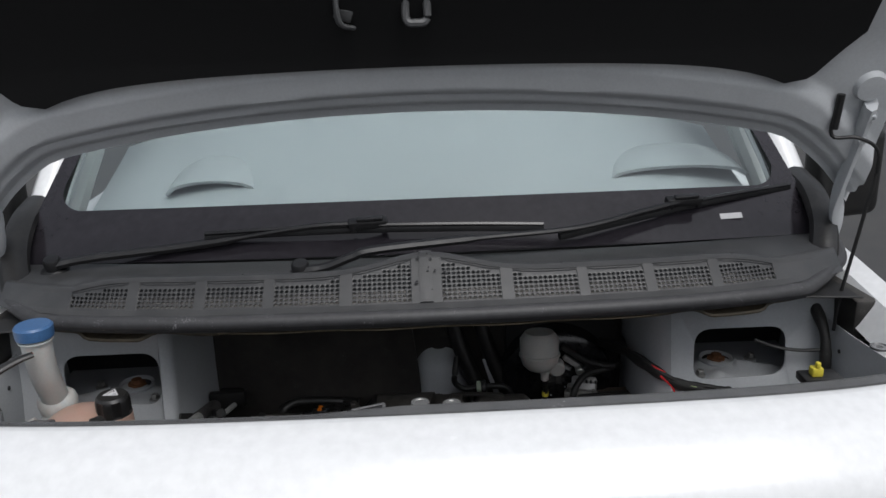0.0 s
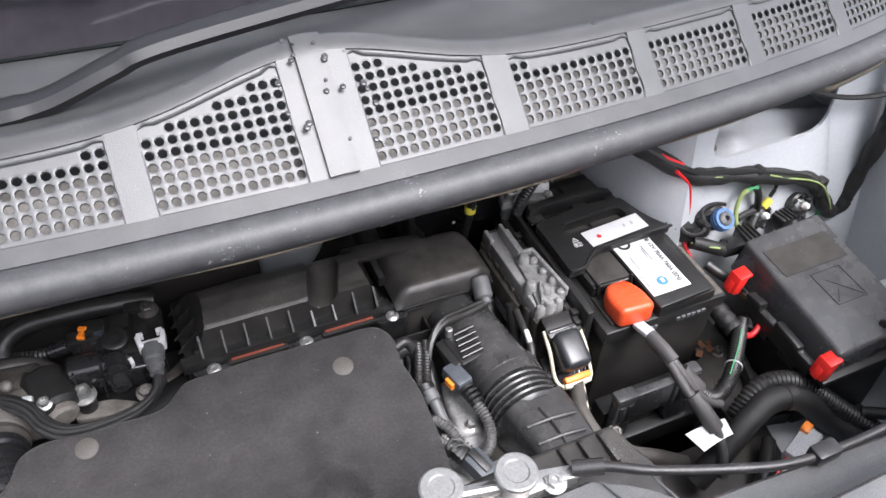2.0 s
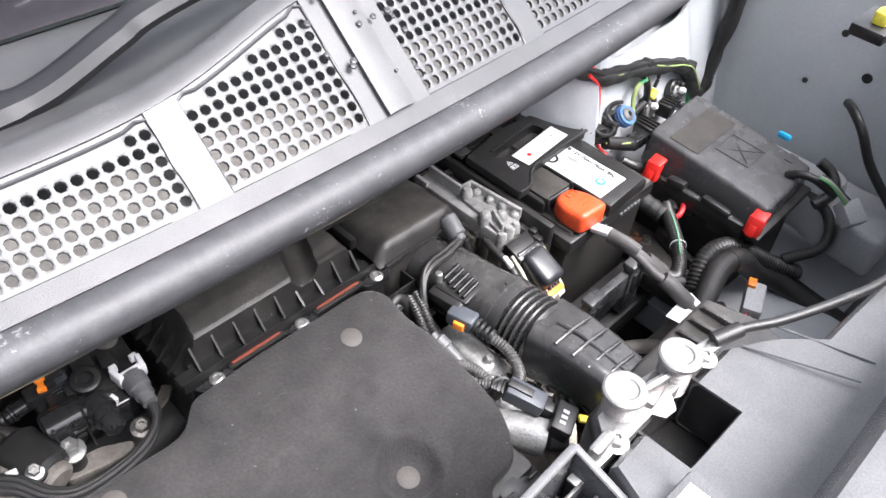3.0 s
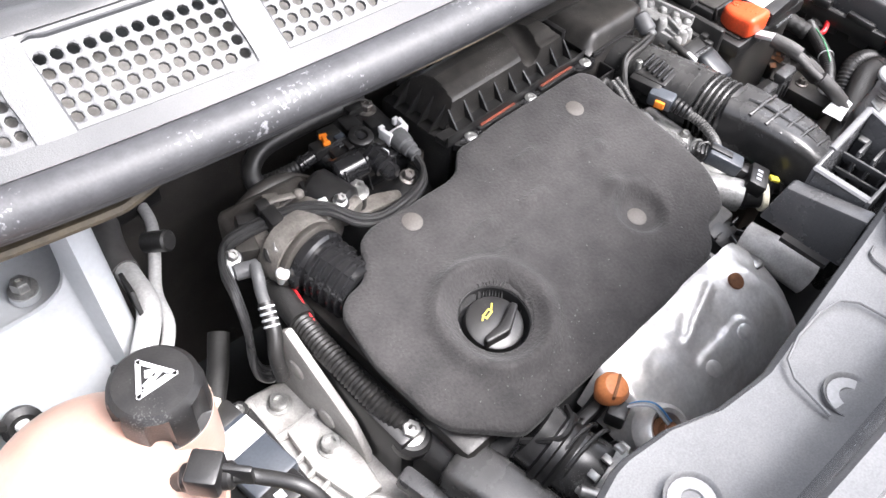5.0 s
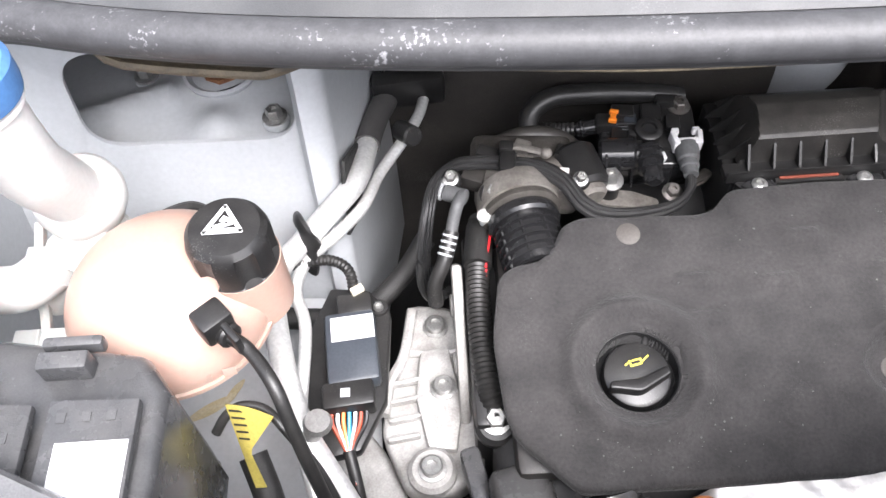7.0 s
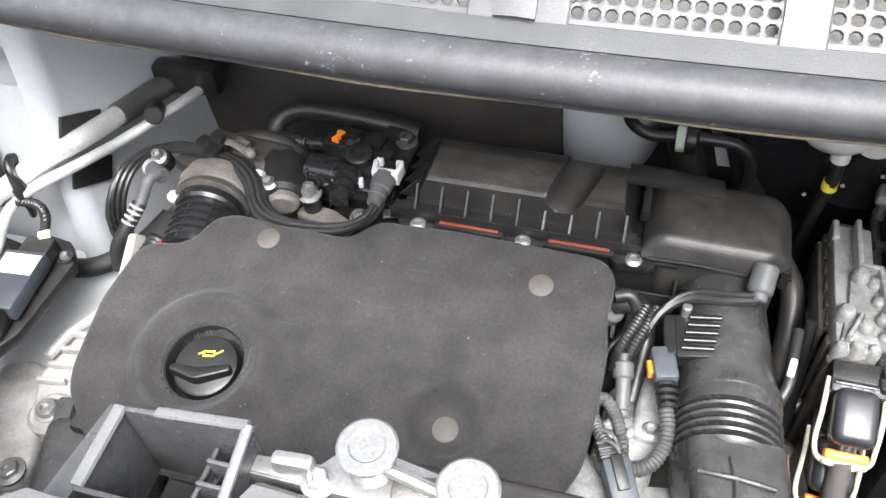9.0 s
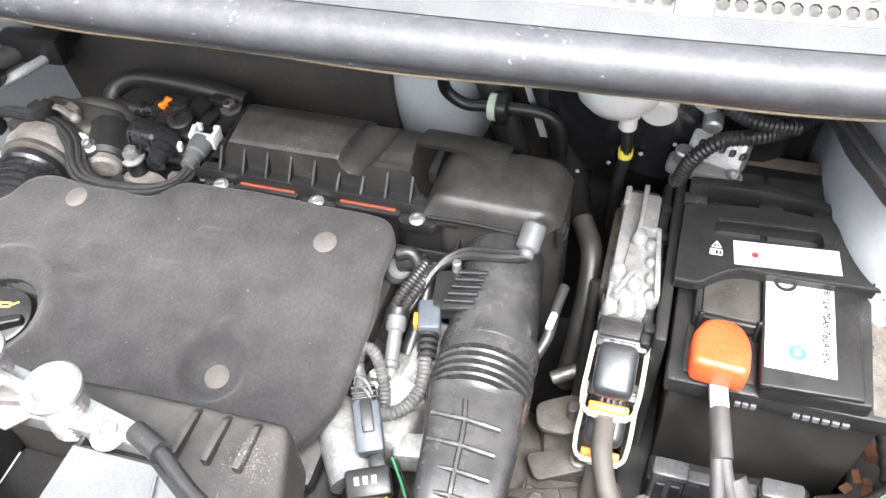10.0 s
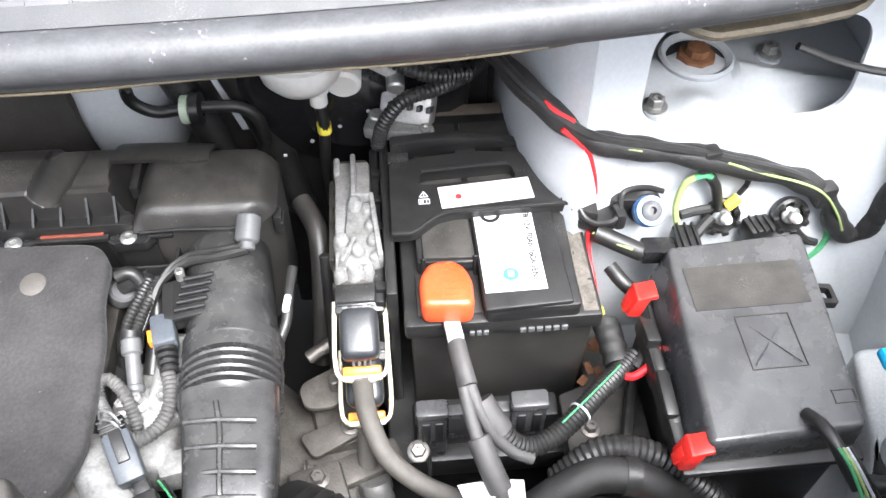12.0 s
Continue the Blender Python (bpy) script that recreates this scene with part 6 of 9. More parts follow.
for x, y, z in ((-0.396, 1.382, 0.726), (-0.391, 1.308, 0.738), (-0.405, 1.227, 0.744)):
    b = part("socket_bolt", lathe([(0.013, 0), (0.013, 0.002), (0.0095, 0.0025), (0.0095, 0.009), (0.0085, 0.010), (0.005, 0.010), (0.005, 0.006), (0, 0.006)], (x, y, z), (0, 0, 1), 20), 'zinc', mount, "bright socket-head bolt")
lower = thing("mount_base", "cast aluminium mount base on the chassis rail", "engine mount", (-0.47, 1.2, 0.64))
part("casting", prism([(-0.524, 1.282), (-0.500, 1.296), (-0.471, 1.294), (-0.450, 1.265), (-0.432, 1.225), (-0.421, 1.190), (-0.423, 1.166), (-0.440, 1.156), (-0.463, 1.164), (-0.491, 1.211)], 'z', 0.66, 0.702, 0.008, 3, round_r=0.012), 'alu', lower)
bolt(lower, (-0.436, 1.177, 0.702), 0.010)
belt = thing("timing_cover", "brown-grey timing belt side cover", "timing cover", (-0.375, 1.34, 0.66))
part("plate", prism([(1.27, 0.66), (1.42, 0.66), (1.415, 0.79), (1.385, 0.832), (1.295, 0.775), (1.275, 0.745)], 'x', -0.377, -0.367, 0.004), 'plate_grey', belt)
part("pale_edge", obox((-0.360, 1.335, 0.782), (0.004, 0.07, 0.024), (34, 0, 0), 0.001), 'plate_grey', belt)
for y, z in ((1.330, 0.745), (1.372, 0.782)):
    part("plate_boss", lathe([(0, 0), (0.011, 0), (0.011, 0.002), (0.009, 0.003), (0, 0.003)], (-0.377, y, z), (-1, 0, 0), 20), 'plate_grey', belt)
part("black_back", box(-0.365, -0.345, 1.24, 1.44, 0.60, 0.80, 0.005), 'black', belt)

cond = thing("wiring_conduit", "black ribbed wiring conduit along the cover", "conduit", (-0.35, 1.35, 0.75))
part("conduit", corrugated([(-0.345, 1.455, 0.805), (-0.350, 1.41, 0.815), (-0.354, 1.36, 0.815), (-0.354, 1.31, 0.808), (-0.350, 1.27, 0.80), (-0.342, 1.245, 0.785), (-0.335, 1.21, 0.75)], 0.0115, 0.0046, 0.15, 14), 'hose', cond)
part("sleeve", tube([(-0.346, 1.44, 0.812), (-0.349, 1.415, 0.817), (-0.352, 1.39, 0.818)], 0.0135, 12), 'tape', cond)
for i in range(2):
    part("wire", tube([(-0.333 - 0.003 * i, 1.46, 0.818), (-0.338, 1.42, 0.826 + 0.002 * i), (-0.344, 1.39, 0.824), (-0.346, 1.37, 0.818)], 0.0011, 6), 'wire_red', cond)

# ---- throttle end: ribbed black tube, ring, casting ----
egr = thing("inlet_assembly", "cast inlet with a glossy black ribbed tube", "inlet", (-0.31, 1.44, 0.76))
part("casting", obox((-0.302, 1.476, 0.822), (0.092, 0.045, 0.062), (8, 0, 8), 0.016, 3), 'alu_mid', egr, "rough cast aluminium housing")
part("boss", obox((-0.268, 1.470, 0.832), (0.045, 0.045, 0.046), (0, 0, -12), 0.012, 3), 'alu_mid', egr)
part("upper_casting", obox((-0.300, 1.508, 0.828), (0.10, 0.035, 0.050), (0, 0, -6), 0.010, 3), 'alu_dull', egr)
part("brown_pipe", tube([(-0.330, 1.520, 0.838), (-0.295, 1.528, 0.844), (-0.262, 1.526, 0.840), (-0.240, 1.515, 0.828)], 0.009, 14), 'black_dusty', egr, "dusty black vent pipe")
part("lever", tube([(-0.322, 1.492, 0.866), (-0.305, 1.490, 0.869), (-0.283, 1.482, 0.868)], 0.0042, 8, flat=0.6), 'alu_mid', egr, "pale cast lever")
part("lever_boss", lathe([(0, -0.004), (0.005, -0.004), (0.006, 0.0), (0.005, 0.003), (0.003, 0.0045), (0, 0.0045)], (-0.280, 1.481, 0.868), (0.1, -0.4, 1), 18), 'alu_mid', egr)
part("vent_plug", lathe([(0.003, 0), (0.0045, 0.001), (0.0045, 0.003), (0.003, 0.003)], (-0.284, 1.457, 0.857), (0, -0.5, 1), 14), 'alu_dull', egr)
IA = Vector((0.15, -1, -0.04)).normalized()
IC = Vector((-0.308, 1.440, 0.836))
part("throat", lathe([(0.024, -0.026), (0.036, -0.024), (0.039, -0.010), (0.038, -0.001), (0.034, 0.0)], IC, IA, 36, ends=False), 'alu_mid', egr, "cast inlet throat")
part("flange_ring", lathe([(0.027, 0), (0.0360, 0), (0.0375, 0.003), (0.0375, 0.007), (0.0345, 0.009), (0.027, 0.009)], IC, IA, 36), 'alu_dull', egr, "dull cast flange ring")
part("ring", lathe([(0.027, 0), (0.0335, 0), (0.0345, 0.003), (0.0345, 0.009), (0.0320, 0.012), (0.027, 0.012)], IC + IA * 0.010, IA, 36), 'black_gloss', egr)
prof = [(0.023, 0), (0.0278, 0.0)]
for i in range(5):
    prof += [(0.0278, 0.0050 + 0.0090 * i), (0.0316, 0.0060 + 0.0090 * i), (0.0316, 0.0078 + 0.0090 * i), (0.0278, 0.0088 + 0.0090 * i)]
tb = part("tube", lathe(prof + [(0.0290, 0.050), (0.023, 0.050)], IC + IA * 0.022, IA, 36), 'black_gloss', egr, "glossy black ribbed tube")
IS = IA.cross(Vector((0, 0, 1))).normalized()
IU = IS.cross(IA).normalized()
for k in range(4):
    w = -1.3 + 0.8 * k
    o = (IS * math.sin(w) + IU * math.cos(w)) * 0.0284
    part("long_rib", tube([IC + IA * 0.024 + o, IC + IA * 0.071 + o], 0.0016, 6, 1), 'black_gloss', tb)
for x, y, z, r in ((-0.331, 1.447, 0.852, 0.0078), (-0.25, 1.455, 0.855, 0.005), (-0.372, 1.462, 0.860, 0.0055)):
    part("bolt_ear", lathe([(0, -0.012), (r * 1.9, -0.012), (r * 1.9, 0.001), (r * 1.6, 0.003), (0, 0.003)], (x, y, z), (0, -0.4, 1), 20), 'black', egr)
    bolt(egr, (x, y, z + 0.002), r, (0, -0.4, 1), 'zinc', 0.008)
part("white_plug", lathe([(0, -0.014), (0.004, -0.014), (0.0045, -0.002), (0.0065, 0.0), (0.0065, 0.005), (0.004, 0.007), (0, 0.007)], (-0.343, 1.428, 0.844), (0, -0.3, 1), 16), 'milky', egr, "small off-white plug")
mot = part("motor", rod((-0.252, 1.500, 0.845), (-0.240, 1.455, 0.838), 0.023, 22), 'black', egr, "black actuator motor")
part("cap", rod((-0.242, 1.462, 0.839), (-0.238, 1.447, 0.836), 0.0165, 18), 'alu_mid', mot)
part("tag", obox((-0.264, 1.465, 0.858), (0.009, 0.006, 0.009), (25, 0, -12), 0.001), 'milky', egr, "white tag")
part("side_tag", obox((-0.2665, 1.452, 0.846), (0.006, 0.006, 0.016), (10, 0, -12), 0.001), 'milky', egr)
for x, y, z, w, dd, h, m in ((-0.335, 1.492, 0.858, 0.020, 0.014, 0.014, 'black'), (-0.300, 1.500, 0.858, 0.016, 0.012, 0.010, 'alu_mid'), (-0.262, 1.492, 0.852, 0.014, 0.016, 0.014, 'black'), (-0.350, 1.474, 0.846, 0.022, 0.018, 0.016, 'black_dusty'), (-0.240, 1.482, 0.858, 0.018, 0.006, 0.006, 'alu_dull')):
    part("fitting", obox((x, y, z), (w, dd, h), (0, 8, -20), 0.002), m, egr)

quick = thing("quick_coupling", "grey quick coupling with a ribbed hose", "coupling", (-0.37, 1.44, 0.82))
part("body", rod((-0.378, 1.451, 0.856), (-0.358, 1.441, 0.858), 0.008, 18), 'grey_plastic', quick)
part("elbow", tube([(-0.362, 1.441, 0.862), (-0.367, 1.43, 0.862), (-0.372, 1.42, 0.85), (-0.375, 1.41, 0.84)], 0.0058, 12), 'grey_plastic', quick)
part("ring", lathe([(0.007, 0), (0.0088, 0.001), (0.0088, 0.003), (0.007, 0.004)], (-0.379, 1.452, 0.8555), (-1, 0.4, 0), 18), 'grey_light', quick, "pale seal ring")
part("hose", tube([(-0.374, 1.413, 0.845), (-0.382, 1.392, 0.83), (-0.392, 1.378, 0.812), (-0.393, 1.37, 0.79)], 0.0072, 12), 'hose', quick)
for i in range(4):
    part("stripe", lathe([(0.0074, 0), (0.0078, 0.0006), (0.0078, 0.0016), (0.0074, 0.0022)], (-0.3752 - 0.0018 * i, 1.41 - 0.0045 * i, 0.8435 - 0.0033 * i), (-0.35, -0.8, -0.6), 14), 'label_grey', quick)

# fuel hoses looping round the inlet
fuel = thing("fuel_hose", "bundle of black braided fuel hoses looping round the inlet", "hose", (-0.25, 1.45, 0.8))
LOOP = [(-0.1445, 1.458, 0.850), (-0.150, 1.440, 0.847), (-0.168, 1.425, 0.847), (-0.198, 1.416, 0.850), (-0.232, 1.415, 0.853), (-0.253, 1.427, 0.857), (-0.268, 1.450, 0.864), (-0.290, 1.466, 0.867), (-0.317, 1.475, 0.865), (-0.341, 1.480, 0.864), (-0.369, 1.477, 0.865), (-0.388, 1.452, 0.871), (-0.396, 1.424, 0.866), (-0.402, 1.403, 0.840), (-0.405, 1.400, 0.800), (-0.402, 1.398, 0.775), (-0.392, 1.394, 0.765), (-0.384, 1.392, 0.775)]
for k, (dx, dy, dz) in enumerate(((0, 0, 0.0), (0.0035, 0.0045, -0.002), (-0.002, -0.004, -0.003), (0.006, 0.008, -0.006), (0.002, 0.003, -0.008))):
    part("hose", tube([(x + dx, y + dy, z + dz) for x, y, z in LOOP], 0.0033, 8), 'loom', fuel)
part("clip", merge(obox((-0.317, 1.472, 0.862), (0.016, 0.026, 0.024), (0, 0, -8), 0.004), obox((-0.317, 1.488, 0.868), (0.013, 0.012, 0.016), (0, 0, -8), 0.002)), 'black', fuel, "black hose clip")
CA = Vector((0.05, 1.0, 0.12)).normalized()
gc = part("coupling", lathe([(0, 0), (0.0070, 0), (0.0075, 0.008), (0.0090, 0.009), (0.0090, 0.015), (0.0082, 0.016), (0.0105, 0.018), (0.0115, 0.026), (0.0115, 0.034), (0, 0.034)], (-0.1445, 1.456, 0.851), CA, 20), 'grey_plastic', fuel, "grey ribbed coupling")
part("clip_jaw", merge(obox((-0.154, 1.494, 0.858), (0.005, 0.016, 0.014), (6, 0, 8), 0.001), obox((-0.130, 1.494, 0.858), (0.005, 0.016, 0.014), (6, 0, -8), 0.001), obox((-0.142, 1.490, 0.856), (0.026, 0.007, 0.016), (6, 0, 0), 0.001), obox((-0.152, 1.503, 0.861), (0.007, 0.005, 0.008), b=0.001), obox((-0.132, 1.503, 0.861), (0.007, 0.005, 0.008), b=0.001)), 'label', gc, "white retaining clip")

# pump and solenoids behind the cover
pump = thing("fuel_pump", "black fuel pump group with bright bolts", "fuel pump", (-0.19, 1.5, 0.76))
part("body", obox((-0.178, 1.508, 0.830), (0.088, 0.062, 0.034), (0, 0, -6), 0.006, 3), 'black_gloss', pump)
part("saddle", rod((-0.226, 1.494, 0.846), (-0.190, 1.489, 0.849), 0.0165, 22), 'black_gloss', pump, "rounded solenoid body")
part("saddle_cap", rod((-0.192, 1.489, 0.849), (-0.184, 1.488, 0.850), 0.0135, 20), 'black', pump)
for q in range(3):
    part("fin", prism([(1.480, 0.826), (1.466, 0.826), (1.478, 0.858), (1.488, 0.860)], 'x', -0.2225 + 0.0125 * q, -0.2200 + 0.0125 * q, 0.0006), 'black_gloss', pump)
part("post", rod((-0.217, 1.468, 0.806), (-0.217, 1.468, 0.836), 0.0098, 18), 'black', pump)
part("foot", prism(rounded([(-0.232, 1.456), (-0.175, 1.444), (-0.168, 1.456), (-0.195, 1.470), (-0.228, 1.474)], 0.006), 'z', 0.806, 0.818, 0.002), 'alu_mid', pump, "pale cast foot")
bolt(pump, (-0.217, 1.468, 0.836), 0.0082, (0, -0.1, 1), 'zinc', 0.010)
prof = [(0.0150, 0), (0.0155, 0.004), (0.0125, 0.005), (0.0125, 0.008), (0.0140, 0.009), (0.0140, 0.013), (0.0108, 0.014), (0.0108, 0.017), (0.0122, 0.018), (0.0122, 0.022), (0.0090, 0.023), (0.0090, 0.027), (0.0100, 0.028), (0.0095, 0.034), (0.006, 0.037), (0, 0.037)]
part("boot", lathe([(0, 0)] + prof, (-0.181, 1.488, 0.853), (0.05, -1, -0.12), 24), 'black_gloss', pump, "ribbed rubber boot")
part("top_plate", prism(rounded([(-0.212, 1.500), (-0.150, 1.490), (-0.128, 1.505), (-0.124, 1.548), (-0.160, 1.556), (-0.206, 1.548)], 0.006), 'z', 0.843, 0.853, 0.002), 'black', pump)
for x0, y0, dx, dy, h in ((-0.196, 1.538, 0.022, 0.016, 0.008), (-0.168, 1.536, 0.020, 0.022, 0.006), (-0.150, 1.520, 0.014, 0.018, 0.007), (-0.150, 1.548, 0.022, 0.012, 0.010), (-0.190, 1.512, 0.010, 0.016, 0.006)):
    part("lug", obox((x0, y0, 0.853 + h / 2), (dx, dy, h), (0, 0, -8), 0.0018), 'black', pump)
for q in range(3):
    part("wire_guide", tube([(-0.206 + 0.003 * q, 1.524 - 0.004 * q, 0.856), (-0.186, 1.520 - 0.004 * q, 0.858), (-0.168, 1.514 - 0.004 * q, 0.856)], 0.0012, 6), 'black_gloss', pump)
cp = part("round_cap", lathe([(0, 0), (0.0135, 0), (0.0135, 0.010), (0.0115, 0.0115), (0.0075, 0.0115), (0.0070, 0.008), (0, 0.008)], (-0.176, 1.510, 0.853), (0, -0.15, 1), 24), 'black', pump, "round plug with a socket")
part("socket", lathe([(0, 0), (0.0045, 0), (0.0045, 0.0006), (0, 0.0006)], (-0.176, 1.5088, 0.8612), (0, -0.15, 1), 6), 'ink', cp)
bolt(pump, (-0.138, 1.544, 0.853), 0.0075, (0, -0.1, 1), 'steel', 0.008)
bolt(pump, (-0.160, 1.452, 0.832), 0.0065, (0, -0.3, 1), 'steel', 0.007)
part("white_tag", obox((-0.166, 1.482, 0.848), (0.0045, 0.008, 0.013), (10, 0, 14), 0.001), 'label', pump, "small white tag")
part("plug", obox((-0.206, 1.531, 0.849), (0.034, 0.018, 0.014), (0, 0, -6), 0.003), 'black', pump)
part("plug_side", obox((-0.190, 1.529, 0.853), (0.012, 0.014, 0.012), (0, 0, -6), 0.002), 'slate', pump)
part("lock", merge(obox((-0.2065, 1.531, 0.859), (0.0055, 0.014, 0.006), (0, 0, -20), 0.0012), obox((-0.2050, 1.536, 0.860), (0.009, 0.005, 0.005), (0, 0, -20), 0.001), obox((-0.208, 1.526, 0.859), (0.008, 0.004, 0.005), (0, 0, -20), 0.001)), 'orange', pump, "orange lock tab")
part("collar", merge(rod((-0.243, 1.532, 0.843), (-0.222, 1.531, 0.847), 0.0078, 16), rod((-0.238, 1.532, 0.844), (-0.234, 1.532, 0.845), 0.0092, 16)), 'black_gloss', pump)
part("hose", corrugated([(-0.286, 1.545, 0.836), (-0.265, 1.538, 0.839), (-0.243, 1.532, 0.843)], 0.0075, 0.0042, 0.14, 14), 'hose', pump, "ribbed black conduit")
part("hose", tube([(-0.288, 1.540, 0.834), (-0.285, 1.556, 0.846), (-0.262, 1.566, 0.856), (-0.22, 1.566, 0.858), (-0.17, 1.564, 0.856), (-0.13, 1.562, 0.85)], 0.0105, 12), 'hose', pump, "thick hose behind the pump")
part("side_bracket", tube([(-0.140, 1.462, 0.832), (-0.128, 1.470, 0.828), (-0.118, 1.480, 0.826)], 0.006, 8, flat=0.5), 'alu_dull', pump)
for q in range(4):
    part("rib", box(-0.158 + 0.008 * q, -0.1565 + 0.008 * q, 1.474, 1.484, 0.818, 0.843, 0.0005), 'black', pump)


# ================= battery side =================
battery = thing("battery", "black car battery with white label in a plastic tray", "battery", (0.418, 1.475, 0.655))
part("case", box(0.337, 0.501, 1.354, 1.60, 0.655, 0.806, 0.004, 2, taper=0.03), 'black_dusty', battery, "dusty speckled case")
part("rim", box(0.332, 0.505, 1.347, 1.605, 0.800, 0.820, 0.004), 'black', battery)
part("lid", prism([(0.346, 1.403), (0.402, 1.403), (0.402, 1.346), (0.484, 1.348), (0.490, 1.598), (0.346, 1.598)], 'z', 0.818, 0.836, 0.004), 'black', battery, "raised lid")
part("terminal_well", prism([(0.344, 1.356), (0.400, 1.356), (0.400, 1.402), (0.344, 1.402)], 'z', 0.818, 0.8225, 0.001), 'black_dusty', battery)
part("label_bed", prism([(0.400, 1.345), (0.477, 1.349), (0.474, 1.470), (0.398, 1.468)], 'z', 0.834, 0.8405, 0.003), 'black', battery)
part("lid_block", prism([(0.352, 1.406), (0.398, 1.404), (0.396, 1.470), (0.352, 1.470)], 'z', 0.834, 0.8395, 0.002), 'black_dusty', battery)
for y in (1.50, 1.56):
    part("lid_block", box(0.352, 0.395, y - 0.026, y + 0.022, 0.834, 0.8385, 0.002), 'black_dusty', battery)
    part("lid_block", box(0.400, 0.470, y - 0.026, y + 0.022, 0.834, 0.8385, 0.002), 'black_dusty', battery)
lab = part("label", decal((0.4285, 1.411, 0.8406), (0.0535, 0.096), (1, 0.015, 0), (-0.015, 1, 0)), 'label', battery, "white paper battery label")
text("print", "EFB 12V 70Ah 760A (EN)", 0.0080, pose(0.4465, 1.4570, 0.8418, 0, 0, -91), 'ink', lab)
part("name_bar", decal((0.4125, 1.416, 0.8418), (0.0035, 0.024)), 'label_grey', lab, "grey plain name bar")
for i, (x, y, w, l, c) in enumerate(((0.436, 1.428, 0.0016, 0.026, 'label_grey'), (0.433, 1.428, 0.0012, 0.018, 'label_grey'), (0.4065, 1.385, 0.0022, 0.025, 'label_grey'))):
    part("bar", decal((x, y, 0.8418), (w, l)), c, lab)
part("blue_dot", lathe([(0, 0), (0.0070, 0), (0.0070, 0.0004), (0, 0.0004)], (0.4265, 1.381, 0.8411), (0, 0, 1), 24), 'ink_blue', lab, "round blue mark")
part("dot_bar", decal((0.4265, 1.381, 0.8417), (0.005, 0.006)), 'label', lab)
part("ring_mark", lathe([(0.006, 0), (0.0095, 0), (0.0095, 0.0004), (0.006, 0.0004)], (0.4165, 1.451, 0.8411), (0, 0, 1), 24), 'ink', lab)
for a, b, k in ((0.388, 0.406, 3), (0.432, 0.476, 6)):
    for q in range(k):
        w = (b - a) / k
        part("rim_print", box(a + q * w, a + (q + 0.75) * w, 1.3450, 1.3475, 0.803, 0.8085, 0.0004), 'grey_plastic', battery)
part("side_strip", sheet(lambda u, v: Vector((lerp(0.488, 0.501, u), lerp(1.352, 1.58, v), 0.8205 + 0.0012 * noise.noise(Vector((u * 3, v * 30, 2))))), 5, 60, 0.001), 'dirt', battery, "strip of dry dirt")
for x in (0.352, 0.398):
    part("pin", rod((x, 1.398, 0.822), (x, 1.404, 0.842), 0.0022, 8), 'black', battery)
term = thing("terminal_cover", "bright orange-red plastic battery terminal cover", "terminal cover", (0.372, 1.365, 0.825))
TP = [(0.347, 1.347), (0.391, 1.344), (0.3925, 1.375), (0.385, 1.394), (0.370, 1.399), (0.355, 1.396), (0.346, 1.378)]
bm = prism(TP, 'z', 0.822, 0.852, 0.008, 3, round_r=0.008)
for v in bm.verts:
    if v.co.z > 0.838:
        v.co.z -= 0.12 * max(0, v.co.y - 1.355) + 1.6 * (v.co.x - 0.369) ** 2
part("shell", bm, 'red', term, angle=50)
part("plus_mark", merge(obox((0.3735, 1.385, 0.8478), (0.012, 0.002, 0.002), b=0), obox((0.3735, 1.385, 0.8478), (0.002, 0.010, 0.002), b=0), lathe([(0.007, 0), (0.008, 0), (0.008, 0.001), (0.007, 0.001)], (0.3735, 1.385, 0.8478), (0, 0, 1), 24)), 'red', term)
for i in range(3):
    part("ridge", obox((0.3735, 1.370 - 0.007 * i, 0.8495 + 0.0008 * i), (0.014, 0.0014, 0.002), b=0), 'red', term)

# hold-down strap with bracket to the tower
strap = thing("battery_strap", "black plastic battery hold-down with white label", "battery strap", (0.42, 1.49, 0.842))
BO = [(0.326, 1.427), (0.345, 1.427), (0.369, 1.445), (0.383, 1.4485), (0.480, 1.4515), (0.499, 1.452), (0.498, 1.479), (0.474, 1.485), (0.464, 1.495), (0.454, 1.521), (0.409, 1.526), (0.377, 1.523), (0.327, 1.515)]
BH = rounded([(0.354, 1.484), (0.446, 1.487), (0.443, 1.505), (0.355, 1.500)], 0.006, 6)


def ray_to(poly, c, a):
    """Where a ray from c at angle a leaves the outline."""
    d = Vector((math.cos(a), math.sin(a)))
    best = 1e9
    for p, q in zip(poly, poly[1:] + poly[:1]):
        e, w = Vector(q[:2]) - Vector(p[:2]), Vector(p[:2]) - c
        det = d.x * -e.y + d.y * e.x
        if abs(det) > 1e-12:
            r = (w.x * -e.y + w.y * e.x) / det
            k = (d.x * w.y - d.y * w.x) / det
            if r > 0 and -1e-6 <= k <= 1 + 1e-6:
                best = min(best, r)
    return tuple(c + d * best)


BC = Vector((0.400, 1.494))
ANG = [2 * math.pi * k / 120 for k in range(120)]
part("front_band", ring_wall([ray_to(BO, BC, a) for a in ANG], [ray_to(BH, BC, a) for a in ANG], 'z', 0.839, 0.851), 'black', strap)
part("front_lip", tube([(0.327, 1.427, 0.850), (0.345, 1.4275, 0.850), (0.357, 1.4365, 0.8505), (0.369, 1.445, 0.8505), (0.384, 1.4487, 0.8505), (0.43, 1.450, 0.8505), (0.497, 1.452, 0.8505)], 0.0022, 8), 'black', strap)
part("slot_lip", tube([(0.357, 1.502, 0.851), (0.40, 1.5045, 0.8515), (0.440, 1.507, 0.851)], 0.0020, 8), 'black', strap)
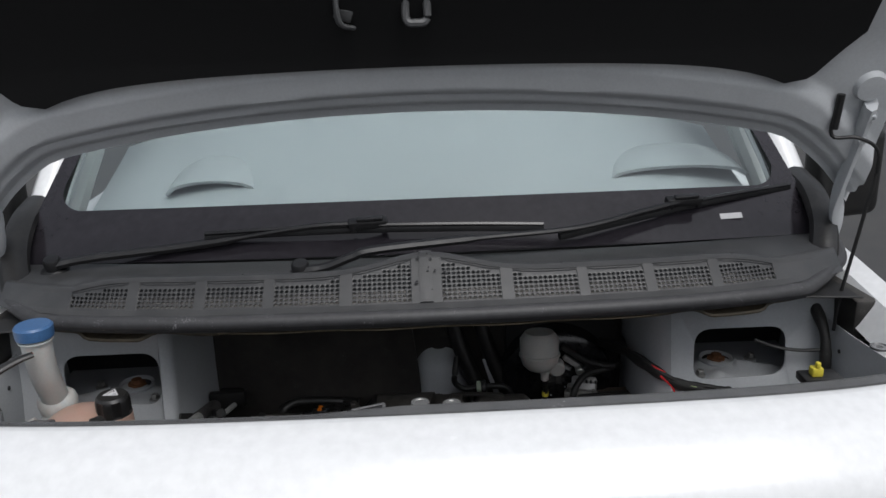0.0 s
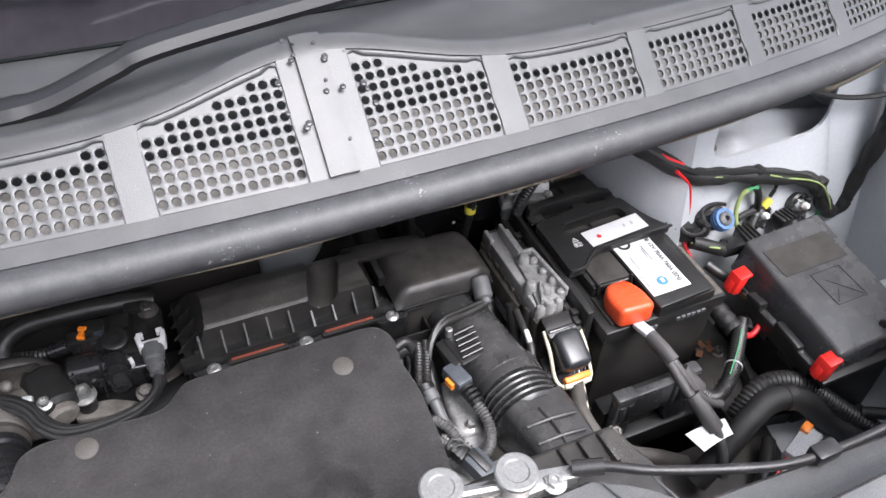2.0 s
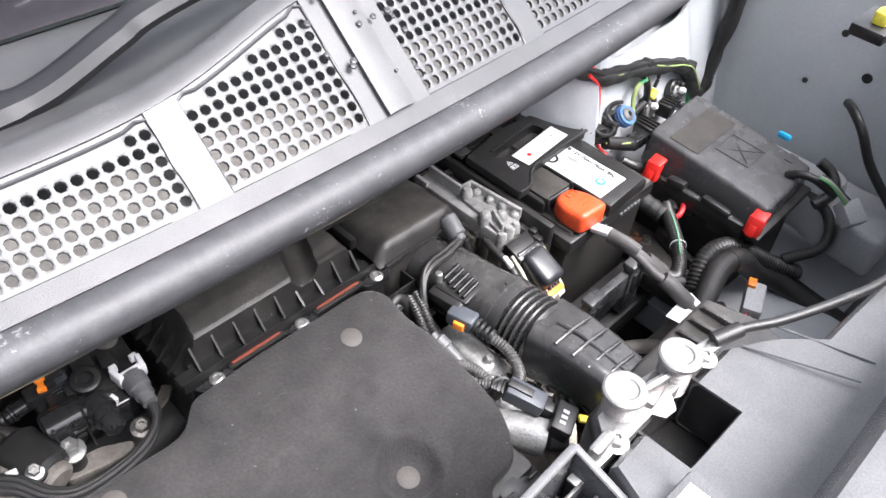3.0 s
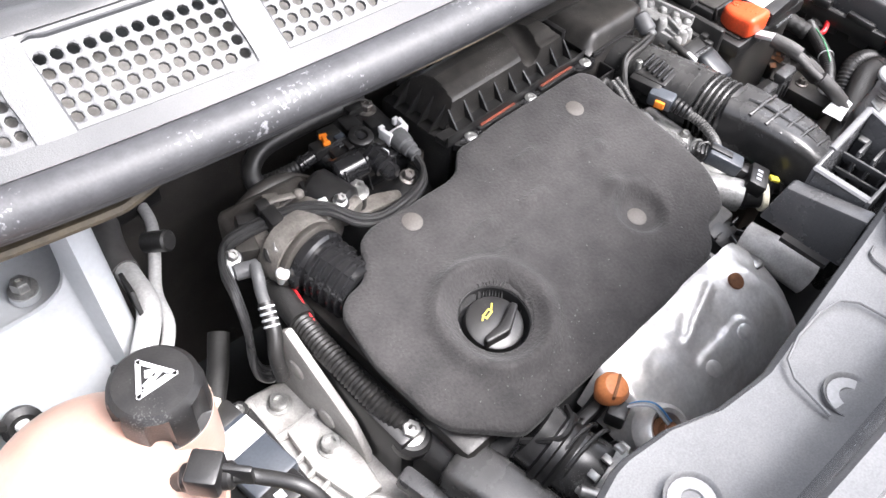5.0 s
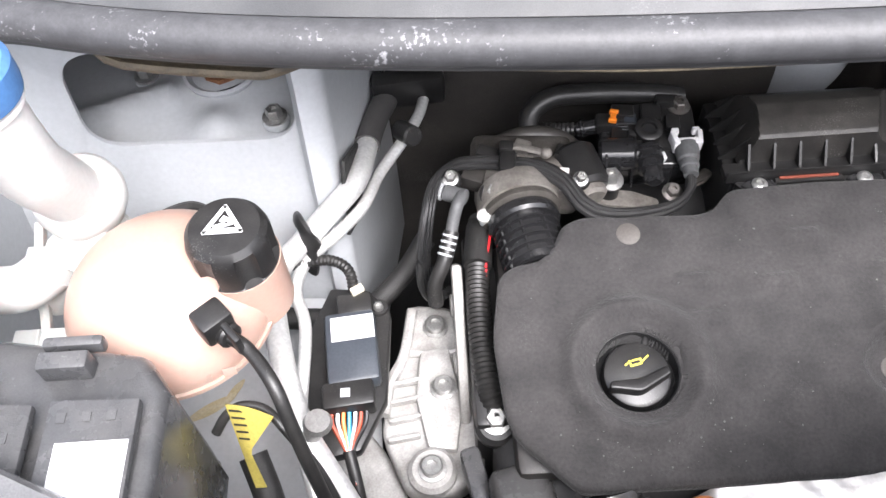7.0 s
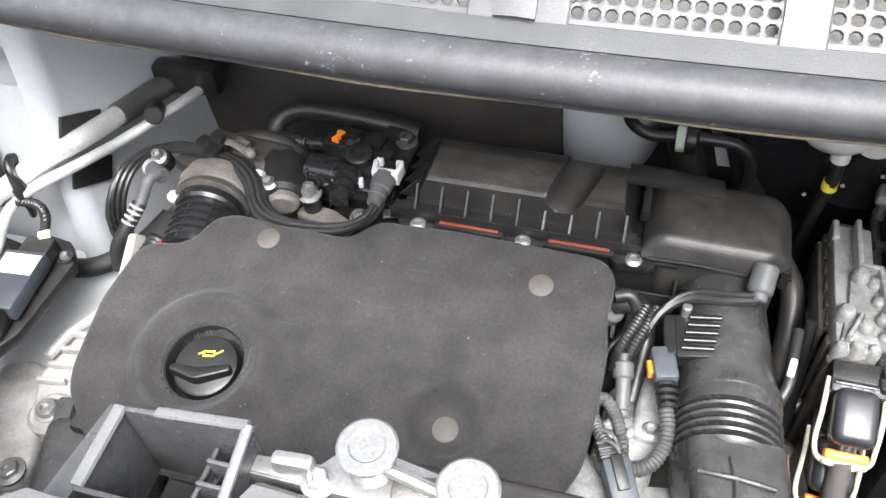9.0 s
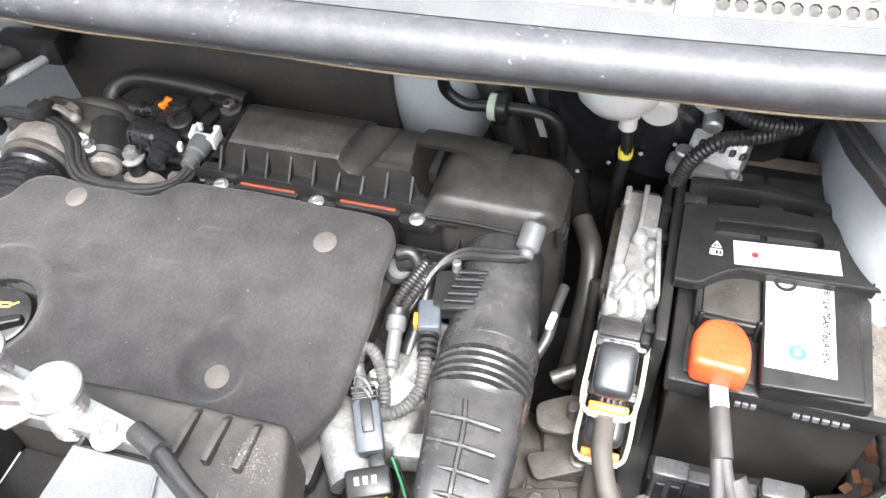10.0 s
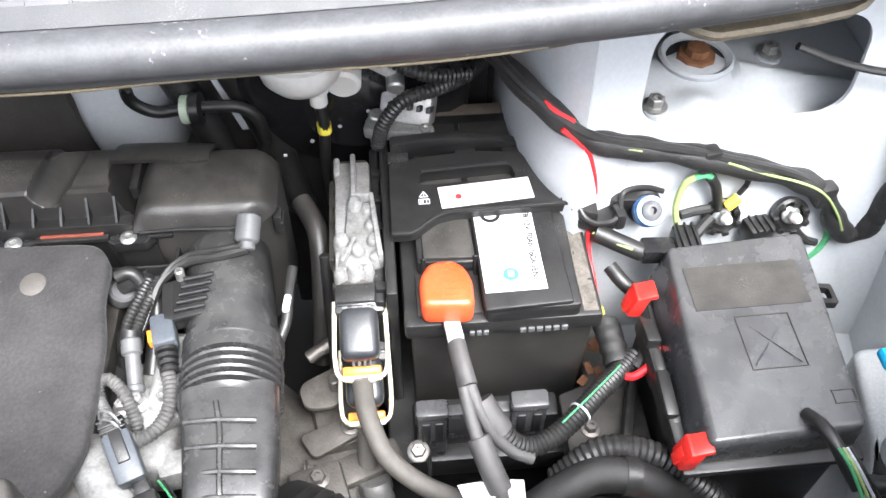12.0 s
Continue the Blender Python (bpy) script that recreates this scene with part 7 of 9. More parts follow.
part("rear_band", prism([(0.329, 0.838), (0.329, 0.857), (0.36, 0.860), (0.393, 0.862), (0.43, 0.857), (0.457, 0.847), (0.457, 0.838)], 'y', 1.534, 1.546, 0.002), 'black', strap)
for x in (0.336, 0.402, 0.448):
    part("rear_tab", box(x - 0.010, x + 0.010, 1.522, 1.536, 0.842, 0.846, 0.001), 'black', strap)
part("end_lug", prism([(0.490, 1.446), (0.514, 1.436), (0.516, 1.462), (0.498, 1.478), (0.490, 1.478)], 'z', 0.836, 0.8490, 0.002), 'black', strap)
part("end_block", merge(box(0.482, 0.4985, 1.455, 1.479, 0.850, 0.8535, 0.001), box(0.4985, 0.502, 1.446, 1.480, 0.832, 0.851, 0.001)), 'black', strap)
sl = part("label", decal((0.4145, 1.4695, 0.8514), (0.086, 0.0265), (1, 0.085, 0), (-0.085, 1, 0)), 'label', strap, "white label with red dot")
part("red_dot", lathe([(0, 0), (0.0030, 0), (0.0030, 0.0004), (0, 0.0004)], (0.389, 1.466, 0.8521), (0, 0, 1), 14), 'ink_red', sl)
for x in (0.429, 0.441):
    part("bar", decal((x, 1.472 + (x - 0.43) * 0.1, 0.8521), (0.003, 0.005)), 'label_grey', sl)
WM = Vector((0.3572, 1.4685, 0.8514))
part("warning_mark", merge(decal(WM + Vector((0, 0, 0)), (0.0078, 0.0008)), decal(WM + Vector((-0.0020, 0.0032, 0)), (0.0008, 0.0074), (0.85, -0.5, 0), (0.5, 0.85, 0)), decal(WM + Vector((0.0020, 0.0032, 0)), (0.0008, 0.0074), (0.85, 0.5, 0), (-0.5, 0.85, 0)), decal(WM + Vector((0, 0.0025, 0)), (0.0009, 0.0026)),
     decal(WM + Vector((0, -0.0030, 0)), (0.010, 0.0008)), decal(WM + Vector((0, -0.0086, 0)), (0.010, 0.0008)), decal(WM + Vector((-0.0048, -0.0058, 0)), (0.0008, 0.0052)), decal(WM + Vector((0.0048, -0.0058, 0)), (0.0008, 0.0052)), decal(WM + Vector((-0.0020, -0.0058, 0)), (0.0032, 0.0030)), decal(WM + Vector((0.0022, -0.0058, 0)), (0.0009, 0.0046))), 'label', sl, "white warning marks")
part("arm", prism([(0.497, 1.440), (0.512, 1.434), (0.533, 1.436), (0.536, 1.444), (0.534, 1.458), (0.520, 1.462), (0.500, 1.462)], 'z', 0.826, 0.838, 0.003), 'black', strap)
part("arm_lip", tube([(0.498, 1.446, 0.848), (0.503, 1.438, 0.843), (0.513, 1.433, 0.840), (0.528, 1.435, 0.840), (0.536, 1.444, 0.843), (0.540, 1.458, 0.850), (0.552, 1.463, 0.852), (0.566, 1.463, 0.852), (0.580, 1.461, 0.848)], 0.0028, 8), 'black', strap)
part("anchor", merge(obox((0.552, 1.462, 0.838), (0.044, 0.020, 0.020), (0, 0, 0), 0.003), obox((0.536, 1.444, 0.836), (0.010, 0.018, 0.020), (0, 0, 4), 0.003), rod((0.563, 1.462, 0.832), (0.563, 1.452, 0.836), 0.017, 20)), 'black', strap)
part("blue_washer", lathe([(0.007, 0), (0.0150, 0), (0.0150, 0.0025), (0.0132, 0.0035), (0.0150, 0.0045), (0.0150, 0.007), (0.0132, 0.008), (0.0145, 0.009), (0.0140, 0.0115), (0.007, 0.0115)], (0.563, 1.446, 0.838), (0.05, -0.62, 0.78), 30), 'blue', strap, "blue ribbed washer")
part("screw", lathe([(0.0, 0.0095), (0.0, 0.0105), (0.0033, 0.0105), (0.0036, 0.0155), (0.0070, 0.0150), (0.0094, 0.0130), (0.0098, 0.0105)], (0.563, 1.446, 0.838), (0.05, -0.62, 0.78), 28), 'grey_plastic', strap, "grey pan-head screw")

tray = thing("battery_tray", "black plastic battery tray with a clip edge", "battery tray", (0.41, 1.36, 0.62))
part("front_edge", box(0.335, 0.475, 1.318, 1.345, 0.650, 0.700, 0.005), 'black', tray)
for x0, x1, z1 in ((0.338, 0.366, 0.745), (0.424, 0.457, 0.750)):
    # towers take the lifted grey for the light they mirror
    tw = part("tower", box(x0, x1, 1.303, 1.318, 0.660, z1 - 0.004, 0.004), 'fuse_lid', tray)
    part("tower_cap", box(x0 - 0.001, x1 + 0.001, 1.3015, 1.320, z1 - 0.012, z1, 0.004), 'fuse_lid', tw)
    for q in range(2):
        xq = lerp(x0, x1, 0.28 + 0.44 * q)
        part("slot", box(xq - 0.004, xq + 0.004, 1.3010, 1.3035, z1 - 0.048, z1 - 0.016, 0.002), 'ink', tw)
part("link", box(0.366, 0.424, 1.306, 1.318, 0.690, 0.736, 0.003), 'fuse_lid', tray)
part("gusset", prism([(1.285, 0.655), (1.315, 0.655), (1.315, 0.700)], 'x', 0.346, 0.350, 0.001), 'black', tray)
part("pale_stud", hexbolt((0.338, 1.296, 0.690), 0.007, (0, -0.3, 1), 0.008), 'steel', tray)
part("base", box(0.31, 0.52, 1.30, 1.62, 0.62, 0.656, 0.006), 'black', tray)
part("rod", rod((0.475, 1.33, 0.668), (0.54, 1.35, 0.668), 0.0022, 8), 'zinc', tray)
part("left_wall", box(0.318, 0.328, 1.37, 1.60, 0.656, 0.838, 0.003), 'black', tray)

# positive leads
lead = thing("battery_cable", "thick black battery cables from the terminal", "cable", (0.38, 1.3, 0.68))
part("lug", obox((0.373, 1.335, 0.826), (0.014, 0.024, 0.006), (-14, 0, 4), 0.001), 'label_grey', lead, "tinned lug")
part("sheath", tube([(0.374, 1.324, 0.825), (0.377, 1.302, 0.824), (0.380, 1.286, 0.820)], 0.0078, 14, 4, flat=1.25), 'cable_grey', lead)
part("cable", tube([(0.3765, 1.31, 0.823), (0.382, 1.286, 0.818), (0.388, 1.270, 0.808), (0.399, 1.256, 0.792), (0.414, 1.247, 0.778), (0.430, 1.243, 0.770)], 0.0055, 12), 'cable_grey', lead)
part("cable", tube([(0.374, 1.31, 0.823), (0.377, 1.285, 0.818), (0.381, 1.262, 0.806), (0.388, 1.240, 0.795), (0.398, 1.221, 0.780), (0.404, 1.200, 0.755), (0.405, 1.185, 0.72)], 0.0056, 12), 'cable_grey', lead)
part("end_sleeve", tube([(0.385, 1.250, 0.801), (0.391, 1.234, 0.791), (0.400, 1.216, 0.775)], 0.0098, 12), 'cable_grey', lead)
part("end_sleeve", tube([(0.389, 1.280, 0.806), (0.396, 1.270, 0.798), (0.405, 1.261, 0.787)], 0.0116, 12), 'cable_grey', lead)
part("conduit", corrugated([(0.404, 1.262, 0.788), (0.417, 1.254, 0.777), (0.432, 1.253, 0.771), (0.450, 1.260, 0.771), (0.470, 1.274, 0.773), (0.495, 1.297, 0.772), (0.522, 1.322, 0.768), (0.538, 1.337, 0.768)], 0.0094, 0.0042, 0.15, 14), 'hose', lead)
part("stripe", tube([(0.458, 1.267, 0.7820), (0.485, 1.289, 0.7832), (0.505, 1.307, 0.7805), (0.520, 1.321, 0.7775)], 0.0009, 6), 'green', lead)
part("tie", lathe([(0.0096, 0), (0.0106, 0), (0.0106, 0.002), (0.0096, 0.002)], (0.476, 1.279, 0.773), (0.75, 0.66, 0.0), 18), 'grey_light', lead)
part("tail", tube([(0.535, 1.322, 0.768), (0.545, 1.332, 0.772), (0.553, 1.338, 0.784)], 0.0072, 10), 'tape', lead)
part("paper_flag", sheet(lambda u, v: Vector((lerp(0.376, 0.420, u) - 0.010 * v * (1 - u), lerp(1.200, 1.224, v) + 0.006 * u * (1 - v), 0.766 + 0.004 * math.sin(3 * u) + 0.006 * v)), 10, 6, 0.0004), 'label', lead, "white paper flag on the cable")

big = thing("wiring_loom", "thick black taped wiring loom below the battery", "wiring loom", (0.5, 1.23, 0.66))
part("loom", tube([(0.385, 1.20, 0.70), (0.415, 1.205, 0.735), (0.450, 1.215, 0.765), (0.485, 1.222, 0.775), (0.525, 1.215, 0.765), (0.575, 1.205, 0.715), (0.61, 1.17, 0.69), (0.63, 1.10, 0.66)], 0.0145, 14), 'tape', big)
part("loom", corrugated([(0.45, 1.232, 0.745), (0.485, 1.245, 0.768), (0.52, 1.242, 0.77), (0.555, 1.228, 0.755), (0.60, 1.20, 0.72), (0.64, 1.17, 0.695)], 0.0125, 0.0055, 0.12, 14), 'hose', big)
part("band", lathe([(0.0148, 0), (0.0156, 0), (0.0156, 0.012), (0.0148, 0.012)], (0.500, 1.2205, 0.774), (1, -0.12, -0.15), 18), 'hose', big)
part("loom", tube([(0.62, 1.19, 0.72), (0.66, 1.16, 0.74), (0.70, 1.18, 0.76), (0.73, 1.24, 0.755), (0.74, 1.30, 0.74)], 0.0075, 12), 'tape', big)
part("branch", tube([(0.50, 1.21, 0.70), (0.47, 1.18, 0.70), (0.44, 1.16, 0.69), (0.40, 1.16, 0.68)], 0.009, 10), 'hose', big)
gp2 = thing("grey_connector", "light grey multi-pin connector with orange lock", "connector", (0.50, 1.17, 0.69))
part("shell", obox((0.505, 1.175, 0.735), (0.050, 0.024, 0.020), (0, -4, 22), 0.003), 'grey_light', gp2)
part("lock", obox((0.518, 1.188, 0.748), (0.014, 0.010, 0.006), (0, -4, 22), 0.001), 'orange', gp2)
for i, c in enumerate(('wire_red', 'label', 'wire_red')):
    part("wire", tube([(0.478, 1.160 + 0.005 * i, 0.735), (0.462, 1.152 + 0.005 * i, 0.732), (0.44, 1.15, 0.72)], 0.0018, 6), c, gp2)
sup = thing("headlight_support", "dusty black support panel with a bright screw", "bracket", (0.46, 1.15, 0.62))
part("plate", obox((0.46, 1.17, 0.665), (0.22, 0.16, 0.02), (4, 0, 0), 0.006), 'black_dusty', sup)
bolt(sup, (0.425, 1.165, 0.68), 0.008)
bolt(sup, (0.512, 1.268, 0.70), 0.007)
part("side_panel", obox((0.60, 1.15, 0.64), (0.20, 0.18, 0.02), (6, 8, 0), 0.006), 'black_dusty', sup)

low = thing("lower_cover", "dusty black lower cover between battery and fuse box", "cover", (0.52, 1.32, 0.66))
part("panel", prism([(0.476, 1.25), (0.556, 1.23), (0.556, 1.42), (0.505, 1.42), (0.505, 1.35), (0.476, 1.34)], 'z', 0.672, 0.700, 0.004), 'black_dusty', low)
for x, y in ((0.500, 1.300), (0.528, 1.345), (0.540, 1.268)):
    part("screw", hexbolt((x, y, 0.700), 0.006, (0, 0, 1), 0.007), 'steel', low)
part("lever", obox((0.534, 1.300, 0.712), (0.010, 0.085, 0.020), (0, 0, -18), 0.003), 'black', low)
random.seed(31)
leaf = thing("dry_leaves", "brown dry leaf scraps caught beside the battery", "leaves", (0.508, 1.36, 0.705))
for i in range(8):
    x, y, z = 0.512 + random.uniform(-0.010, 0.012), 1.366 + random.uniform(-0.02, 0.02), 0.7005 + 0.004 * i * 0.5
    bmq = obox((x, y, z + 0.003), (random.uniform(0.006, 0.014), random.uniform(0.005, 0.010), 0.0008), (random.uniform(-25, 25), random.uniform(-25, 25), random.uniform(0, 180)), 0)
    part("leaf", bmq, 'rust', leaf)

# ---- engine computer ----
def rounded_lobe(x, y, r, z0, z1):
    """A squat cast lobe with a softly domed head."""
    h = z1 - z0
    return lathe([(r * 1.1, -0.008), (r * 1.04, h * 0.45), (r * 0.92, h * 0.78), (r * 0.62, h * 0.95), (0.0, h)], (x, y, z0), (0, 0, 1), 16)


ecu = thing("engine_computer", "finned aluminium engine computer with black plugs", "engine computer", (0.29, 1.47, 0.62))
# case, shoulder and side fins darker than the top, holding the side's shade
part("case", box(0.276, 0.306, 1.388, 1.56, 0.63, 0.816, 0.004), 'alu_dull', ecu, "dull case, darker for its shaded side")
part("side_label", decal((0.2692, 1.47, 0.765), (0.05, 0.03), (0, -1, 0), (0, 0, 1)), 'label_grey', ecu)
part("shoulder", box(0.2655, 0.2765, 1.440, 1.545, 0.770, 0.803, 0.003), 'alu_dull', ecu)
for x, z in ((0.2715, 0.8075), (0.2740, 0.8155)):
    part("fin", box(x, x + 0.008, 1.442, 1.542, z - 0.006, z, 0.0012), 'alu_dull', ecu)
part("top_casting", box(0.2735, 0.3075, 1.405, 1.547, 0.800, 0.8250, 0.003), 'alu_grey', ecu, "dull cast aluminium top")
part("rear_rim", box(0.2895, 0.2945, 1.488, 1.543, 0.815, 0.8405, 0.0016), 'alu_grey', ecu)
part("rear_lug", box(0.2725, 0.2785, 1.528, 1.549, 0.812, 0.8300, 0.002), 'alu_grey', ecu)
# raised tray with a bright scalloped rim beside the battery
part("tray", prism([(0.276, 1.412), (0.316, 1.413), (0.309, 1.488), (0.286, 1.488), (0.283, 1.450)], 'z', 0.822, 0.8300, 0.002), 'alu_pale', ecu)
part("rim", prism([(0.3125, 1.412), (0.3175, 1.413), (0.3105, 1.490), (0.292, 1.491), (0.292, 1.487), (0.3065, 1.486)], 'z', 0.826, 0.8405, 0.0012), 'alu_pale', ecu, "bright cast rim")
for x, y, r, z1 in ((0.3045, 1.474, 0.0058, 0.8375), (0.3070, 1.455, 0.0058, 0.8365), (0.3090, 1.436, 0.0060, 0.8375), (0.3105, 1.418, 0.0060, 0.8360),
                    (0.2930, 1.480, 0.0070, 0.8420), (0.2800, 1.438, 0.0072, 0.8400), (0.2950, 1.426, 0.0066, 0.8400)):
    part("lobe", rounded_lobe(x, y, r, 0.826, z1), 'alu_pale', ecu)
for x, r, z1 in ((0.2780, 0.0062, 0.828), (0.2900, 0.0070, 0.832), (0.3030, 0.0062, 0.830)):
    part("lobe", rounded_lobe(x, 1.409, r, 0.806, z1), 'alu_pale', ecu)
part("web", obox((0.2865, 1.424, 0.8330), (0.004, 0.030, 0.010), (0, 0, -24), 0.0015), 'alu_pale', ecu)
part("cradle", box(0.3075, 0.317, 1.375, 1.57, 0.63, 0.821, 0.003), 'black', ecu, "black plastic cradle")
for k in range(5):
    part("cradle_clip", obox((0.3150, 1.39 + 0.035 * k, 0.815), (0.012, 0.010, 0.022), b=0.002), 'black', ecu)
for k in range(8):
    part("side_fin", box(0.270, 0.277, 1.40 + 0.02 * k, 1.409 + 0.02 * k, 0.64, 0.81, 0.001), 'alu_dull', ecu)
for dz, dy, lock in ((0.0, 0.0, 'orange'), (-0.060, -0.012, 'orange')):
    pl = part("plug", obox((0.294, 1.388 + dy, 0.806 + dz), (0.044, 0.028, 0.024), (18, 0, 0), 0.003), 'black', ecu, "black plug")
    part("plug_rail", obox((0.294, 1.379 + dy, 0.815 + dz), (0.040, 0.004, 0.006), (18, 0, 0), 0.001), 'black_gloss', pl)
    for q in range(4):
        part("slot", obox((0.281 + 0.0085 * q, 1.3765 + dy, 0.8145 + dz), (0.005, 0.003, 0.003), (18, 0, 0), 0.0005), 'grey_plastic', pl)
        part("pin", rod((0.286 + 0.005 * q, 1.340 + dy, 0.7985 + dz), (0.286 + 0.005 * q, 1.333 + dy, 0.787 + dz), 0.0013, 6), 'grey_plastic', pl)
    part("plug_head", obox((0.2925, 1.357 + dy, 0.799 + dz), (0.034, 0.046, 0.030), (24, 0, 0), 0.008, 3), 'slate_black', pl, "smooth blue-black hood")
    part("lever", tube([(0.2715, 1.385 + dy, 0.812 + dz), (0.270, 1.362 + dy, 0.796 + dz), (0.269, 1.345 + dy, 0.776 + dz), (0.273, 1.333 + dy, 0.770 + dz), (0.293, 1.329 + dy, 0.768 + dz), (0.311, 1.333 + dy, 0.770 + dz), (0.3155, 1.345 + dy, 0.777 + dz), (0.316, 1.362 + dy, 0.797 + dz), (0.3155, 1.385 + dy, 0.812 + dz)], 0.0021, 8, 4, flat=1.2), 'cream', pl, "cream locking lever")
    part("lever_bar", obox((0.2925, 1.332 + dy, 0.770 + dz), (0.036, 0.008, 0.010), (30, 0, 0), 0.003), 'cream', pl)
    part("lock", obox((0.2925, 1.3345 + dy, 0.7765 + dz), (0.024 if lock == 'yellow' else 0.034, 0.008, 0.009), (30, 0, 0), 0.002), lock, pl, "yellow lock" if lock == 'yellow' else "orange lock")
part("cable", tube([(0.291, 1.334, 0.772), (0.292, 1.328, 0.758), (0.294, 1.314, 0.735), (0.308, 1.285, 0.71), (0.336, 1.261, 0.70), (0.368, 1.245, 0.694), (0.40, 1.232, 0.68)], 0.0092, 14), 'cable_dusty', ecu, "dusty grey-brown cable")
part("cable", tube([(0.292, 1.318, 0.70), (0.290, 1.30, 0.66), (0.295, 1.28, 0.60)], 0.0095, 12), 'cable_dusty', ecu)
part("silver_tape", corrugated([(0.295, 1.285, 0.66), (0.30, 1.265, 0.635), (0.32, 1.24, 0.62)], 0.017, 0.012, 0.12, 12), 'zinc', ecu, "silver foil wrap")
part("strut", rod((0.262, 1.45, 0.80), (0.262, 1.36, 0.62), 0.006, 10), 'black', ecu)

part("seam_strip", sheet(lambda u, v: Vector((lerp(0.146, 0.178, v) + 0.016 * (u - 0.5), 1.646, lerp(0.90, 0.79, v))), 3, 8, 0.003), 'body_grey', van, "pale grey bulkhead strip")

# ---- brake servo and fluid reservoir at the bulkhead ----
servo = thing("brake_servo", "black brake servo drum at the bulkhead", "brake servo", (0.30, 1.66, 0.7))
part("drum", lathe([(0, 0), (0.05, 0), (0.065, 0.012), (0.10, 0.016), (0.118, 0.03), (0.122, 0.05), (0.122, 0.07)], (0.295, 1.59, 0.85), (0.05, 1, 0.12), 40), 'black_gloss', servo)
for a in range(6):
    part("pale_chip", obox((0.22 + 0.03 * a, 1.588, 0.80 + 0.018 * ((a * 5) % 4)), (0.004, 0.002, 0.004), (0, 30 * a, 0), 0.001), 'label_grey', servo)
res = thing("fluid_reservoir", "off-white brake fluid reservoir with a round boss", "reservoir", (0.28, 1.54, 0.9))
part("bowl", lathe([(0, 0), (0.014, 0.0), (0.026, 0.005), (0.036, 0.016), (0.040, 0.030), (0.041, 0.07), (0.03, 0.085), (0, 0.086)], (0.252, 1.565, 0.906), (0, 0.1, 1), 32), 'reservoir', res)
part("bowl_rim", lathe([(0.040, 0), (0.043, 0.002), (0.043, 0.006), (0.040, 0.008)], (0.252, 1.568, 0.938), (0, 0.1, 1), 32), 'reservoir', res)
part("boss", rod((0.290, 1.592, 0.908), (0.289, 1.566, 0.904), 0.017, 24), 'reservoir', res, "round off-white boss")
part("outlet", rod((0.264, 1.574, 0.915), (0.264, 1.571, 0.880), 0.0085, 18), 'reservoir', res)
part("outlet_collar", rod((0.264, 1.573, 0.908), (0.264, 1.572, 0.894), 0.011, 18), 'reservoir', res)
part("hose", tube([(0.264, 1.571, 0.885), (0.266, 1.574, 0.85), (0.262, 1.58, 0.80), (0.262, 1.59, 0.72)], 0.006, 10), 'hose', res)
part("tag", lathe([(0.0062, 0), (0.0072, 0), (0.0072, 0.010), (0.0062, 0.010)], (0.2655, 1.575, 0.842), (0, 0.05, 1), 14), 'yellow', res, "yellow band on the hose")
pipe = thing("clutch_pipe", "black clutch pipe with a pale green ring", "pipe", (0.12, 1.61, 0.8))
part("pipe", tube([(0.082, 1.63, 0.915), (0.076, 1.61, 0.888), (0.076, 1.61, 0.864), (0.095, 1.61, 0.849), (0.121, 1.61, 0.850), (0.153, 1.61, 0.852), (0.181, 1.61, 0.849), (0.196, 1.61, 0.832), (0.198, 1.61, 0.80), (0.185, 1.61, 0.775)], 0.0065, 10), 'hose', pipe)
part("ring", lathe([(0.008, 0), (0.0145, 0.001), (0.0145, 0.009), (0.008, 0.010)], (0.122, 1.610, 0.850), (1, -0.05, 0.05), 20), 'ring_green', pipe, "pale green ring")
part("collar", lathe([(0.008, 0), (0.017, 0.001), (0.017, 0.010), (0.008, 0.012)], (0.132, 1.610, 0.850), (1, -0.05, 0.05), 20), 'black', pipe)
fit1 = thing("pipe_fitting", "bright metal pipe fitting near the servo", "fitting", (0.345, 1.585, 0.9))
part("arm", obox((0.322, 1.585, 0.915), (0.04, 0.016, 0.012), (0, 35, 0), 0.004), 'alu', fit1)
part("union", rod((0.338, 1.590, 0.902), (0.338, 1.568, 0.896), 0.009, 16), 'zinc', fit1)
blk = thing("valve_block", "aluminium valve block behind the battery", "valve block", (0.345, 1.58, 0.83))
part("block", obox((0.350, 1.582, 0.862), (0.052, 0.03, 0.030), (-35, 0, -18), 0.004), 'alu_grey', blk)
for i in range(5):
    part("bar", obox((0.334 + 0.009 * i, 1.574 - 0.0030 * i, 0.874), (0.004, 0.022, 0.006), (-35, 0, -18), 0.001), 'ink', blk)
part("clamp", obox((0.335, 1.565, 0.848), (0.06, 0.02, 0.015), (0, 0, -12), 0.004), 'zinc', blk)
bolt(blk, (0.365, 1.556, 0.852), 0.006, (0, -0.4, 1))
part("post", rod((0.318, 1.572, 0.82), (0.318, 1.566, 0.87), 0.008, 12), 'zinc', blk)
part("conduit", corrugated([(0.318, 1.548, 0.845), (0.325, 1.545, 0.875), (0.345, 1.548, 0.90), (0.375, 1.555, 0.905), (0.40, 1.575, 0.90), (0.43, 1.61, 0.895)], 0.0075, 0.0042, 0.14, 12), 'hose', blk)
part("conduit", corrugated([(0.30, 1.575, 0.955), (0.34, 1.565, 0.93), (0.375, 1.562, 0.915), (0.41, 1.575, 0.905)], 0.0078, 0.0045, 0.14, 12), 'hose', blk)
relay = thing("relay_box", "dusty brown relay box behind the battery", "relay box", (0.415, 1.59, 0.82))
